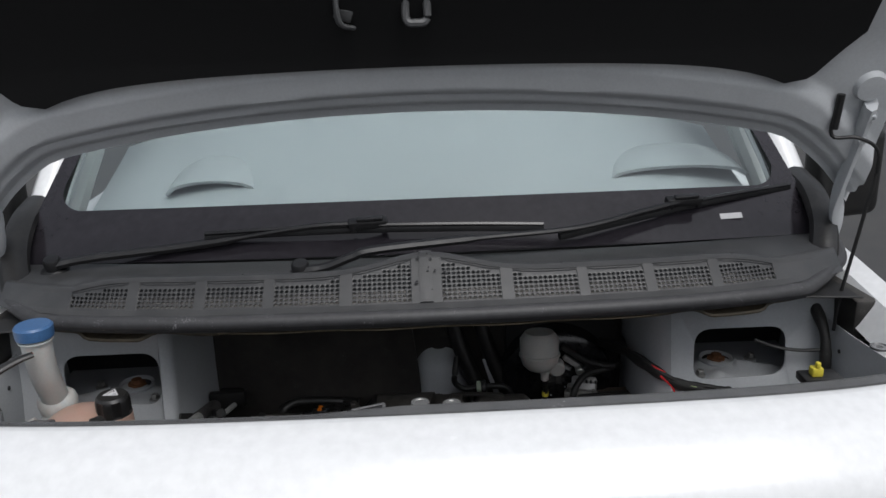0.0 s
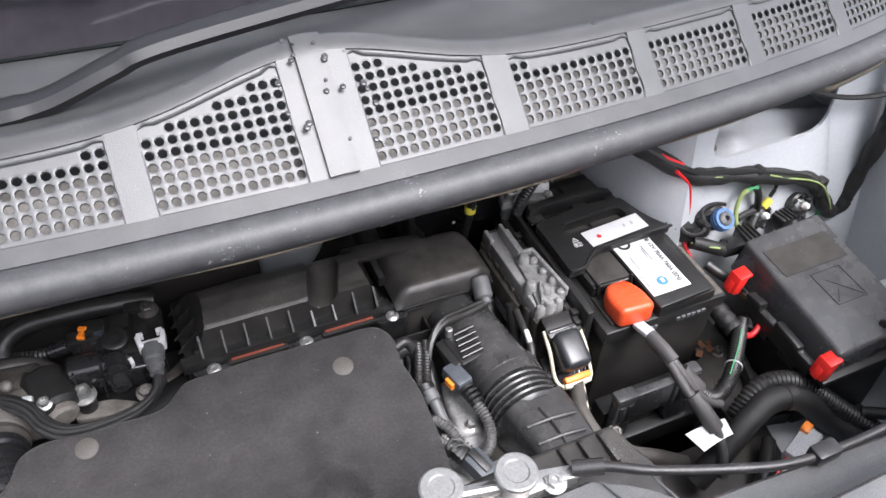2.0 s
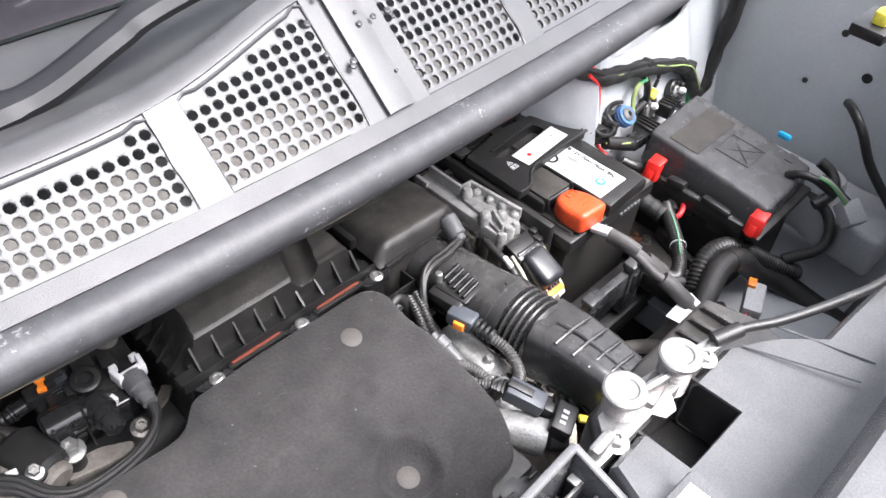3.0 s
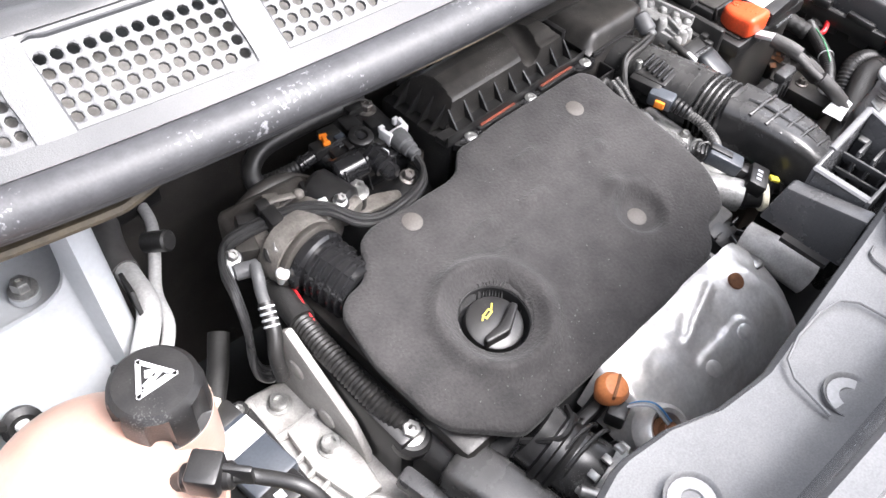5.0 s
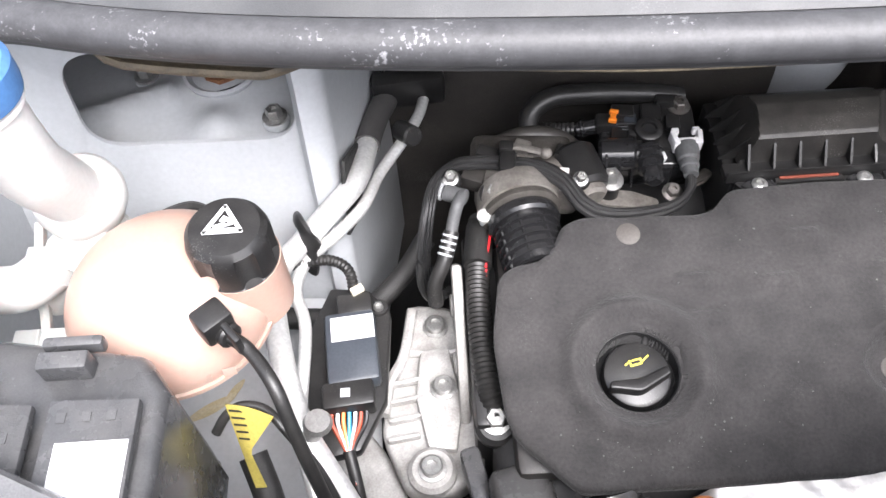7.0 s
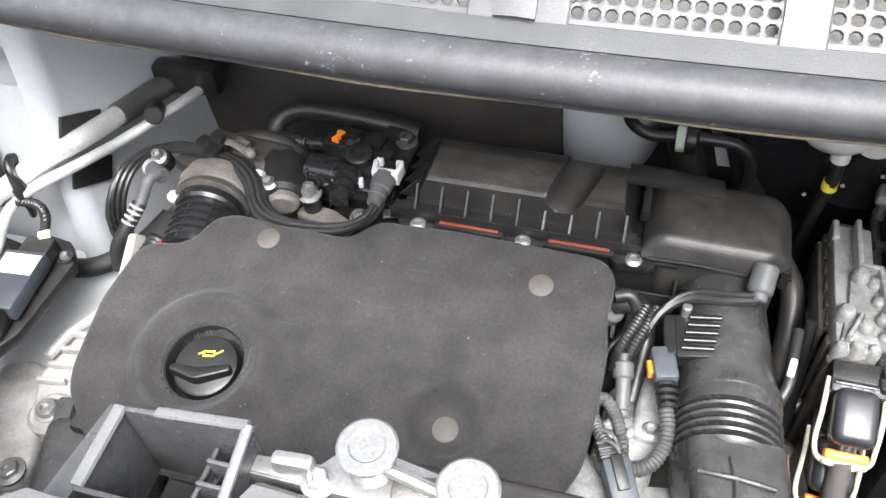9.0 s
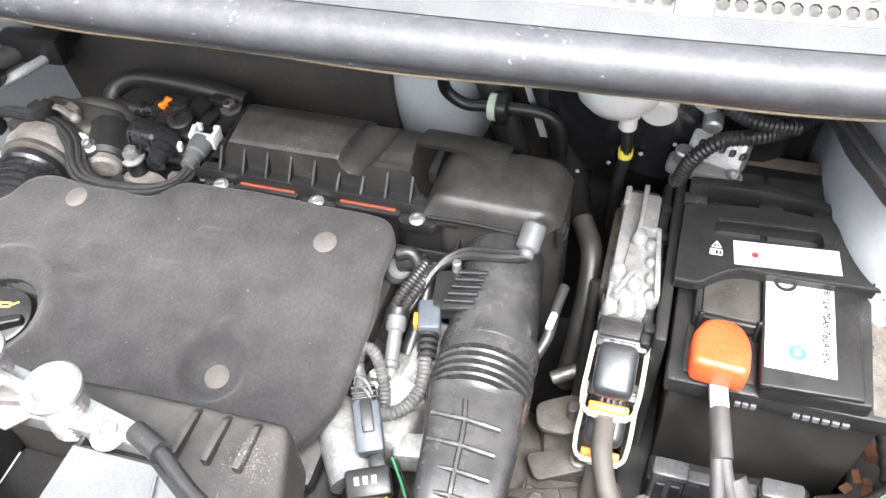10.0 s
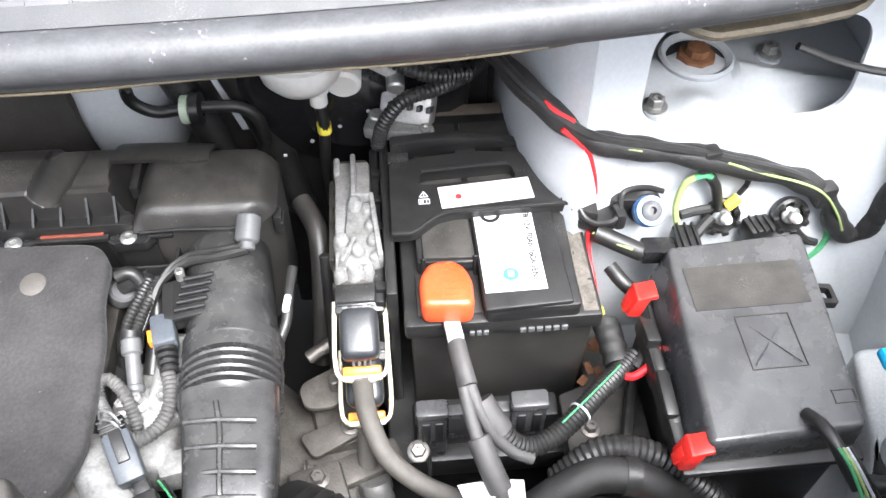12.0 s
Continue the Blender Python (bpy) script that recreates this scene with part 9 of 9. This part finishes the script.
cbox = thing("control_box", "black control box with white label near the tank", "control box", (-0.61, 1.14, 0.88))
bm = prism([(-0.69, 1.055), (-0.545, 1.05), (-0.545, 1.175), (-0.565, 1.205), (-0.60, 1.212), (-0.66, 1.225), (-0.70, 1.205)], 'z', 0.88, 1.035, 0.008, 3)
for v in bm.verts:
    if v.co.z > 0.98:
        v.co.z -= 0.25 * max(0, v.co.y - 1.15)
part("body", bm, 'fuse_lid', cbox)
part("lid", prism([(-0.67, 1.06), (-0.615, 1.058), (-0.615, 1.165), (-0.67, 1.17)], 'z', 1.034, 1.041, 0.002), 'fuse_lid', cbox)
part("lid", prism([(-0.606, 1.058), (-0.555, 1.056), (-0.555, 1.165), (-0.606, 1.167)], 'z', 1.034, 1.041, 0.002), 'fuse_lid', cbox)
part("latch", merge(box(-0.622, -0.592, 1.188, 1.200, 1.018, 1.038, 0.002), box(-0.625, -0.588, 1.206, 1.214, 1.02, 1.032, 0.003)), 'fuse_lid', cbox)
part("label", decal((-0.577, 1.112, 1.0414), (0.04, 0.056)), 'label', cbox, "white sticker")
part("bar", decal((-0.587, 1.130, 1.0420), (0.014, 0.002)), 'label_grey', cbox)
for i in range(3):
    for j in range(4):
        part("embossed_bar", decal((-0.655 + 0.014 * i, 1.085 + 0.02 * j, 1.0412), (0.005, 0.006)), 'fuse_lid', cbox)
        if j > 1:
            part("embossed_bar", decal((-0.597 + 0.014 * i, 1.105 + 0.02 * j - 0.01, 1.0412), (0.005, 0.006)), 'fuse_lid', cbox)

glow = thing("glow_plug_module", "slate control module with white label on black plate", "module", (-0.468, 1.31, 0.78))
TM = (12, 0, 5)
part("plate", prism([(-0.512, 1.34), (-0.492, 1.39), (-0.455, 1.385), (-0.435, 1.36), (-0.440, 1.27), (-0.462, 1.225), (-0.492, 1.22), (-0.508, 1.26)], 'z', 0.785, 0.800, 0.004), 'black', glow)
part("case", obox((-0.468, 1.312, 0.815), (0.045, 0.07, 0.02), (0, 0, 5), 0.004), 'slate', glow)
part("label", decal((-0.467, 1.329, 0.8255), (0.038, 0.024), (1, 0.087, 0), (-0.087, 1, 0)), 'label', glow, "white label")
part("head", obox((-0.466, 1.356, 0.815), (0.032, 0.022, 0.018), (0, 0, 5), 0.003), 'black', glow)
part("socket", obox((-0.470, 1.266, 0.815), (0.044, 0.024, 0.022), (0, 0, 5), 0.003), 'black', glow)
part("socket_tag", decal((-0.472, 1.266, 0.8265), (0.008, 0.008)), 'label_grey', glow)
for i, c in enumerate(('rubber_red', 'label', 'orange', 'cyan', 'label', 'rubber_red', 'ink')):
    part("wire", tube([(-0.485 + 0.005 * i, 1.254, 0.814), (-0.484 + 0.0045 * i, 1.244, 0.810), (-0.474 + 0.001 * i, 1.225, 0.80), (-0.466, 1.20, 0.79)], 0.0017, 6), c, glow)
part("sheath", tube([(-0.472, 1.226, 0.80), (-0.466, 1.20, 0.785), (-0.461, 1.17, 0.76), (-0.455, 1.12, 0.72)], 0.0052, 10), 'hose', glow)
part("lead", corrugated([(-0.466, 1.366, 0.82), (-0.470, 1.385, 0.832), (-0.485, 1.395, 0.836), (-0.51, 1.395, 0.836), (-0.54, 1.392, 0.83)], 0.0055, 0.0035, 0.15, 10), 'hose', glow)
part("tie", obox((-0.463, 1.368, 0.826), (0.012, 0.007, 0.006), (0, 0, 30), 0.001), 'cream', glow)
for x, y in ((-0.446, 1.362), (-0.500, 1.245)):
    part("screw_eye", lathe([(0.005, 0), (0.0085, 0), (0.0085, 0.004), (0.005, 0.004)], (x, y, 0.80), (0, 0, 1), 16), 'black', glow)
    part("screw", hexbolt((x, y, 0.80), 0.0045), 'zinc', glow)

ac = thing("refrigerant_pipe", "thick and thin bare aluminium refrigerant pipes", "pipe", (-0.5, 1.4, 0.8))
part("thick_pipe", tube([(-0.430, 1.59, 0.851), (-0.441, 1.56, 0.853), (-0.448, 1.53, 0.857), (-0.452, 1.496, 0.865), (-0.460, 1.455, 0.873), (-0.488, 1.422, 0.866), (-0.514, 1.402, 0.851), (-0.530, 1.389, 0.842), (-0.537, 1.362, 0.833), (-0.531, 1.320, 0.830), (-0.517, 1.265, 0.830), (-0.502, 1.228, 0.824), (-0.477, 1.191, 0.796), (-0.455, 1.155, 0.768), (-0.425, 1.105, 0.73)], 0.0106, 14), 'alu_pipe', ac)
part("thin_pipe", tube([(-0.392, 1.59, 0.848), (-0.400, 1.555, 0.852), (-0.418, 1.522, 0.850), (-0.440, 1.485, 0.848), (-0.454, 1.440, 0.857), (-0.481, 1.410, 0.853), (-0.503, 1.400, 0.840), (-0.515, 1.388, 0.830), (-0.520, 1.372, 0.818), (-0.511, 1.338, 0.812), (-0.512, 1.262, 0.808), (-0.508, 1.222, 0.795), (-0.500, 1.190, 0.785), (-0.485, 1.150, 0.77)], 0.0058, 12), 'alu_pipe', ac)
part("sleeve", tube([(-0.430, 1.59, 0.851), (-0.441, 1.56, 0.853), (-0.448, 1.53, 0.857), (-0.4505, 1.512, 0.861)], 0.0128, 14), 'cable_grey', ac, "dark rubber sleeve")
part("service_cap", rod((-0.418, 1.535, 0.857), (-0.404, 1.512, 0.869), 0.0103, 20), 'black', ac, "black service port cap")
part("stub", rod((-0.414, 1.530, 0.851), (-0.416, 1.532, 0.862), 0.0075, 14), 'alu_pipe', ac)
part("clamp", tube([(-0.512, 1.420, 0.868), (-0.508, 1.410, 0.875), (-0.503, 1.402, 0.868), (-0.500, 1.400, 0.850), (-0.503, 1.402, 0.830), (-0.508, 1.404, 0.812)], 0.0045, 10, 5, flat=1.9), 'black', ac, "black pipe clamp")
part("block", obox((-0.408, 1.592, 0.858), (0.075, 0.022, 0.036), (0, 0, 4), 0.005), 'black', ac)
part("block_stay", obox((-0.408, 1.63, 0.85), (0.05, 0.07, 0.02), b=0.004), 'black', ac)
part("cap_nut", lathe([(0, 0), (0.010, 0), (0.012, 0.004), (0.010, 0.009), (0, 0.009)], (-0.490, 1.2285, 0.848), (0.1, 0.0, 1), 18), 'zinc', ac)
part("port", rod((-0.500, 1.229, 0.826), (-0.490, 1.2285, 0.850), 0.008, 14), 'zinc', ac)
part("low_clamp", obox((-0.492, 1.166, 0.777), (0.026, 0.018, 0.022), (20, 0, -20), 0.004), 'black', ac)
pads = thing("foam_strip", "black foam strips stuck on the tower", "foam strip", (-0.47, 1.47, 0.85))
for y, z in ((1.473, 0.877), (1.462, 0.823)):
    part("strip", obox((-0.4665 + 0.2 * (y - 1.462), y, z), (0.004, 0.052, 0.028), (-28, 0, -11), 0.001), 'tape', pads)
grom = thing("tower_grommet", "black cable grommet with a white plug", "grommet", (-0.585, 1.445, 0.83))
part("ring", lathe([(0.007, 0), (0.016, 0.002), (0.017, 0.008), (0.012, 0.012), (0.007, 0.010)], (-0.588, 1.452, 0.84), (0, -0.9, 0.4), 20), 'black', grom)
part("plug", obox((-0.588, 1.446, 0.843), (0.012, 0.008, 0.014), b=0.003), 'label', grom)
part("tail", tube([(-0.58, 1.448, 0.83), (-0.572, 1.44, 0.815), (-0.58, 1.432, 0.805)], 0.006, 8), 'black', grom)
part("tail", tube([(-0.60, 1.45, 0.85), (-0.615, 1.448, 0.862), (-0.64, 1.44, 0.86), (-0.66, 1.43, 0.85)], 0.006, 8), 'hose', grom)
part("wire", tube([(-0.66, 1.40, 0.83), (-0.62, 1.405, 0.835), (-0.58, 1.41, 0.833), (-0.56, 1.40, 0.825)], 0.0022, 6), 'green', grom)
lowl = thing("low_loom", "black taped loom under the refrigerant pipes", "wiring loom", (-0.55, 1.36, 0.75))
part("loom", tube([(-0.68, 1.36, 0.80), (-0.62, 1.385, 0.80), (-0.57, 1.385, 0.77), (-0.52, 1.39, 0.745), (-0.47, 1.40, 0.735), (-0.43, 1.435, 0.74), (-0.40, 1.47, 0.76)], 0.011, 12), 'tape', lowl)
part("hose", tube([(-0.64, 1.10, 0.62), (-0.58, 1.16, 0.63), (-0.50, 1.10, 0.62)], 0.014, 10), 'hose', lowl)
for i, c in enumerate(('green', 'wire_red', 'label', 'hose')):
    part("wire", tube([(-0.53 + 0.004 * i, 1.16, 0.83), (-0.515 + 0.004 * i, 1.13, 0.80), (-0.50 + 0.004 * i, 1.10, 0.76)], 0.0022, 6), c, lowl)
part("sleeve", tube([(-0.535, 1.20, 0.865), (-0.525, 1.175, 0.85), (-0.518, 1.15, 0.825)], 0.011, 10), 'tape', lowl)

# ================= front shroud and lock =================
shroud = thing("front_shroud", "grained black plastic shroud behind the nose panel", "shroud", (X0, 1.02, 1.06))
YR = [(-0.80, 1.38), (-0.72, 1.285), (-0.676, 1.227), (-0.63, 1.13), (-0.56, 1.095), (-0.50, 1.086), (-0.44, 1.062), (-0.412, 1.058), (-0.385, 1.064), (-0.35, 1.058), (-0.32, 1.046), (-0.282, 1.040), (-0.15, 1.050), (-0.048, 1.058), (-0.040, 1.082), (0.0, 1.087), (0.10, 1.087), (0.125, 1.072), (0.15, 1.044), (0.345, 1.033), (0.45, 1.036), (0.56, 1.06), (0.66, 1.12), (0.73, 1.17), (0.80, 1.22)]
YX, YY = [p[0] for p in YR], [p[1] for p in YR]


def shroud_fn(u, v):
    """A low panel behind the lock, then a raised ridge with a drip groove that meets the nose."""
    x = lerp(-0.80, 0.80, u)
    yr = float(np.interp(x, YX, YY))
    k = abs(x - X0) / 0.87
    yf = 0.942 + 0.05 * k ** 2 + 0.10 * k ** 6
    zc = 1.076 - 0.02 * k ** 2 + 0.014 * math.exp(-((x + 0.085) / 0.065) ** 4) - 0.010 * math.exp(-((x - 0.06) / 0.08) ** 4)
    zr = 1.150 - 0.012 * k ** 2
    yk = yf + 0.030 + 0.014 * min(1, max(0, (x + 0.14) / 0.12))
    side = 0.02 * min(1, max(0, yr - 1.10) * 6)
    prof = [(yr, zc - 0.045 - side), (yr, zc - 0.006 - side), (yr - 0.004, zc - side), (lerp(yr, yk, 0.35), zc + 0.001 - side * 0.5), (yk + 0.026, zc + 0.002),
            (yk + 0.008, zc + 0.008), (yk + 0.003, zr - 0.006), (yk, zr - 0.001), (yk - 0.005, zr), (yf + 0.017, zr + 0.002), (yf + 0.015, zr - 0.003),
            (yf + 0.011, zr - 0.003), (yf + 0.009, zr + 0.004), (yf + 0.001, zr + 0.004)]
    f = v * (len(prof) - 1)
    i = min(int(f), len(prof) - 2)
    y, z = (lerp(prof[i][a], prof[i + 1][a], f - i) for a in (0, 1))
    return Vector((x, y, z))


bm = sheet(shroud_fn, 160, 39, 0)
gone = [f for f in bm.faces if 0.004 < f.calc_center_median().x < 0.060 and 1.056 < f.calc_center_median().y < 1.2]
bmesh.ops.delete(bm, geom=gone, context='FACES')
bmesh.ops.recalc_face_normals(bm, faces=bm.faces)
bmesh.ops.solidify(bm, geom=bm.faces, thickness=0.002)
part("panel", bm, 'shroud', shroud, angle=40)
pk = part("pocket", merge(box(0.001, 0.004, 1.053, 1.094, 1.02, 1.0655, 0.001), box(0.060, 0.063, 1.053, 1.094, 1.02, 1.0655, 0.001), box(0.001, 0.063, 1.050, 1.053, 1.02, 1.0655, 0.001), box(0.001, 0.063, 1.050, 1.094, 1.012, 1.016, 0.001)), 'black', shroud, "deep lock pocket")
# stiffening steps pressed into the panel
part("plate", prism([(-0.15, 0.985), (-0.02, 0.985), (-0.018, 1.048), (-0.128, 1.050), (-0.15, 1.035)], 'z', 1.074, 1.0985, 0.003), 'shroud', shroud)
for a, b in ((0.106, 0.128), (0.136, 0.150)):
    part("groove", tube([(a, 1.078, 1.0685), (lerp(a, b, 0.5), 1.045, 1.0725), (b, 1.010, 1.077)], 0.0009, 6, 3), 'shroud', shroud)
part("groove", tube([(-0.285, 1.0, 1.079), (-0.27, 1.034, 1.079), (-0.21, 1.034, 1.079), (-0.20, 1.0, 1.079)], 0.0010, 6, 3), 'shroud', shroud)
part("groove", tube([(-0.17, 1.0, 1.079), (-0.165, 1.035, 1.079), (-0.155, 1.04, 1.079)], 0.0009, 6, 3), 'shroud', shroud)
for x, y in ((-0.377, 1.024), (-0.265, 0.998), (0.424, 1.012), (0.78, 1.25)):
    w = part("well", lathe([(0.0125, -0.002), (0.0140, 0.0005), (0.015, 0.001), (0.015, -0.003)], (x, y, 1.078), (0, 0, 1), 28), 'shroud', shroud)
    part("clip_head", lathe([(0.011, 0), (0.0125, 0.001), (0.0125, 0.003), (0.006, 0.0035), (0.0055, 0.0015), (0.0, 0.0015)], (x, y, 1.074), (0, 0, 1), 24), 'clip_grey', w, "grey round fixing clip")
part("sticker", decal((-0.066, 1.0215, 1.0987), (0.076, 0.044)), 'label', shroud, "blank white sticker")
# open duct box at the lock
BX0, BX1, BY0, BY1 = -0.121, -0.050, 1.059, 1.102


def rim_z(x):
    return 1.080 + 0.012 * (x - BX0) / (BX1 - BX0)


dbox = part("duct_box", prism([(BX0, 1.02), (BX1, 1.02), (BX1, rim_z(BX1)), (BX0, rim_z(BX0))], 'y', BY1 - 0.003, BY1, 0.001), 'fuse_lid', shroud, "open air inlet box")
part("wall", prism([(BX0, 1.02), (BX1, 1.02), (BX1, 1.078), (BX0, 1.078)], 'y', BY0, BY0 + 0.003, 0.001), 'fuse_lid', dbox)
part("wall", prism([(BY0 + 0.003, 1.02), (BY1 - 0.003, 1.02), (BY1 - 0.003, rim_z(BX0)), (BY0 + 0.003, 1.078)], 'x', BX0, BX0 + 0.003, 0.001), 'fuse_lid', dbox)
part("wall", prism([(BY0 + 0.003, 1.02), (BY1 - 0.003, 1.02), (BY1 - 0.003, rim_z(BX1)), (BY0 + 0.003, 1.080)], 'x', BX1 - 0.003, BX1, 0.001), 'fuse_lid', dbox)
# rims use a paler plastic, so light on the edges is in the colour
part("rim", tube([(BX0 + 0.001, BY0 + 0.002, 1.0785), (BX0 + 0.001, BY1 - 0.001, rim_z(BX0))], 0.0035, 8, 2, flat=0.6), 'shroud', dbox, "rim made paler for its lit edge")
part("rim", tube([(BX0 + 0.022, BY1 - 0.001, rim_z(BX0 + 0.022)), (BX1 - 0.001, BY1 - 0.001, rim_z(BX1))], 0.0028, 8, 2, flat=0.6), 'shroud', dbox)
part("rim", tube([(BX1 - 0.001, BY0 + 0.002, 1.0805), (BX1 - 0.001, BY1 - 0.001, rim_z(BX1))], 0.0026, 8, 2, flat=0.6), 'shroud', dbox)
part("fin", prism([(1.052, 1.03), (1.116, 1.03), (1.108, 1.066), (1.052, 1.076)], 'x', -0.136, -0.1225, 0.002), 'fuse_lid', dbox)
for i in range(3):
    part("grid_bar", box(-0.072, -0.0535, 1.066 + 0.011 * i, 1.0685 + 0.011 * i, 1.028, 1.072, 0.001), 'fuse_lid', dbox)
for i in range(3):
    part("grid_bar", box(-0.0735, -0.0710, 1.0625, 1.0985, 1.034 + 0.014 * i, 1.0385 + 0.014 * i, 0.001), 'fuse_lid', dbox)
part("grid_bar", box(-0.064, -0.0615, 1.0625, 1.0985, 1.052, 1.0565, 0.001), 'fuse_lid', dbox)
part("floor", box(BX0 + 0.003, BX1 - 0.003, BY0 + 0.003, BY1 - 0.003, 1.004, 1.008, 0), 'black', dbox)

lock = thing("bonnet_lock", "zinc-plated bonnet lock with two round studs", "bonnet lock", (0.03, 1.1, 1.03))
part("plate", prism([(-0.058, 1.090), (-0.02, 1.0895), (0.0, 1.089), (0.014, 1.089), (0.018, 1.081), (0.028, 1.080), (0.036, 1.089), (0.060, 1.089), (0.090, 1.088), (0.098, 1.091), (0.098, 1.096), (0.060, 1.104), (0.010, 1.112), (-0.012, 1.110), (-0.02, 1.100), (-0.058, 1.097)], 'z', 1.0695, 1.0715, 0.0006), 'zinc', lock)
part("fold", prism([(-0.058, 1.0885), (0.094, 1.0885), (0.094, 1.0900), (-0.058, 1.0900)], 'z', 1.060, 1.0712, 0.0004), 'zinc', lock)
part("raised_ear", obox((-0.030, 1.095, 1.0765), (0.020, 0.008, 0.012), (0, 0, 4), 0.003), 'zinc', lock)
for x, y in ((0.003, 1.105), (0.050, 1.097)):
    part("stud", lathe([(0.0090, -0.014), (0.0090, 0.008), (0.0095, 0.0125), (0, 0.0125)], (x, y, 1.0755), (0, 0, 1), 28), 'steel', lock, "round steel stud")
    part("stud_head", lathe([(0, 0), (0.0138, 0), (0.0138, 0.0024), (0.0126, 0.0034), (0.0085, 0.0034), (0.0075, 0.0024), (0, 0.0024)], (x, y, 1.0875), (0, 0, 1), 30), 'steel_pale', lock, "bright stud head")
    part("spring", corrugated([(x, y, 1.058), (x, y + 0.0001, 1.0845)], 0.0112, 0.0034, 0.22, 16), 'steel', lock)
part("carrier", prism([(-0.024, 1.094), (0.0, 1.122), (0.06, 1.125), (0.146, 1.126), (0.158, 1.085), (0.150, 1.052), (0.112, 1.082), (0.07, 1.088), (0.03, 1.094)], 'z', 1.000, 1.050, 0.006, 3), 'black_dusty', lock, "dusty black plastic carrier under the lock")
for k in range(3):
    part("carrier_rib", prism([(1.095, 1.05), (1.122, 1.05), (1.118, 1.054), (1.095, 1.056)], 'x', 0.098 + 0.016 * k, 0.102 + 0.016 * k, 0.001), 'black_dusty', lock)
part("pivot_screw", hexbolt((-0.018, 1.092, 1.0700), 0.0055, (0, 0, 1), 0.005), 'zinc', lock)
part("pivot_screw", hexbolt((0.076, 1.090, 1.0700), 0.0055, (0, 0, 1), 0.004), 'zinc', lock)
part("jaw", obox((0.028, 1.098, 1.072), (0.026, 0.012, 0.008), (0, 0, 10), 0.002), 'steel', lock)
part("spring_bar", rod((0.010, 1.102, 1.079), (0.040, 1.096, 1.079), 0.0032, 8), 'zinc', lock)
part("lever", obox((0.085, 1.091, 1.0715), (0.03, 0.006, 0.003), (0, 0, -8), 0.0008), 'zinc', lock)
part("cable", tube([(0.092, 1.092, 1.074), (0.11, 1.084, 1.078), (0.135, 1.069, 1.080), (0.18, 1.05, 1.082), (0.22, 1.038, 1.082), (0.27, 1.034, 1.083), (0.34, 1.036, 1.085), (0.42, 1.045, 1.08), (0.55, 1.07, 1.06), (0.70, 1.20, 1.04)], 0.0034, 10), 'hose', lock, "black release cable")
part("end_sleeve", tube([(0.090, 1.093, 1.074), (0.108, 1.085, 1.078)], 0.0055, 10), 'hose', lock)
part("cable_clip", obox((0.245, 1.036, 1.083), (0.02, 0.012, 0.010), b=0.002), 'black', lock)
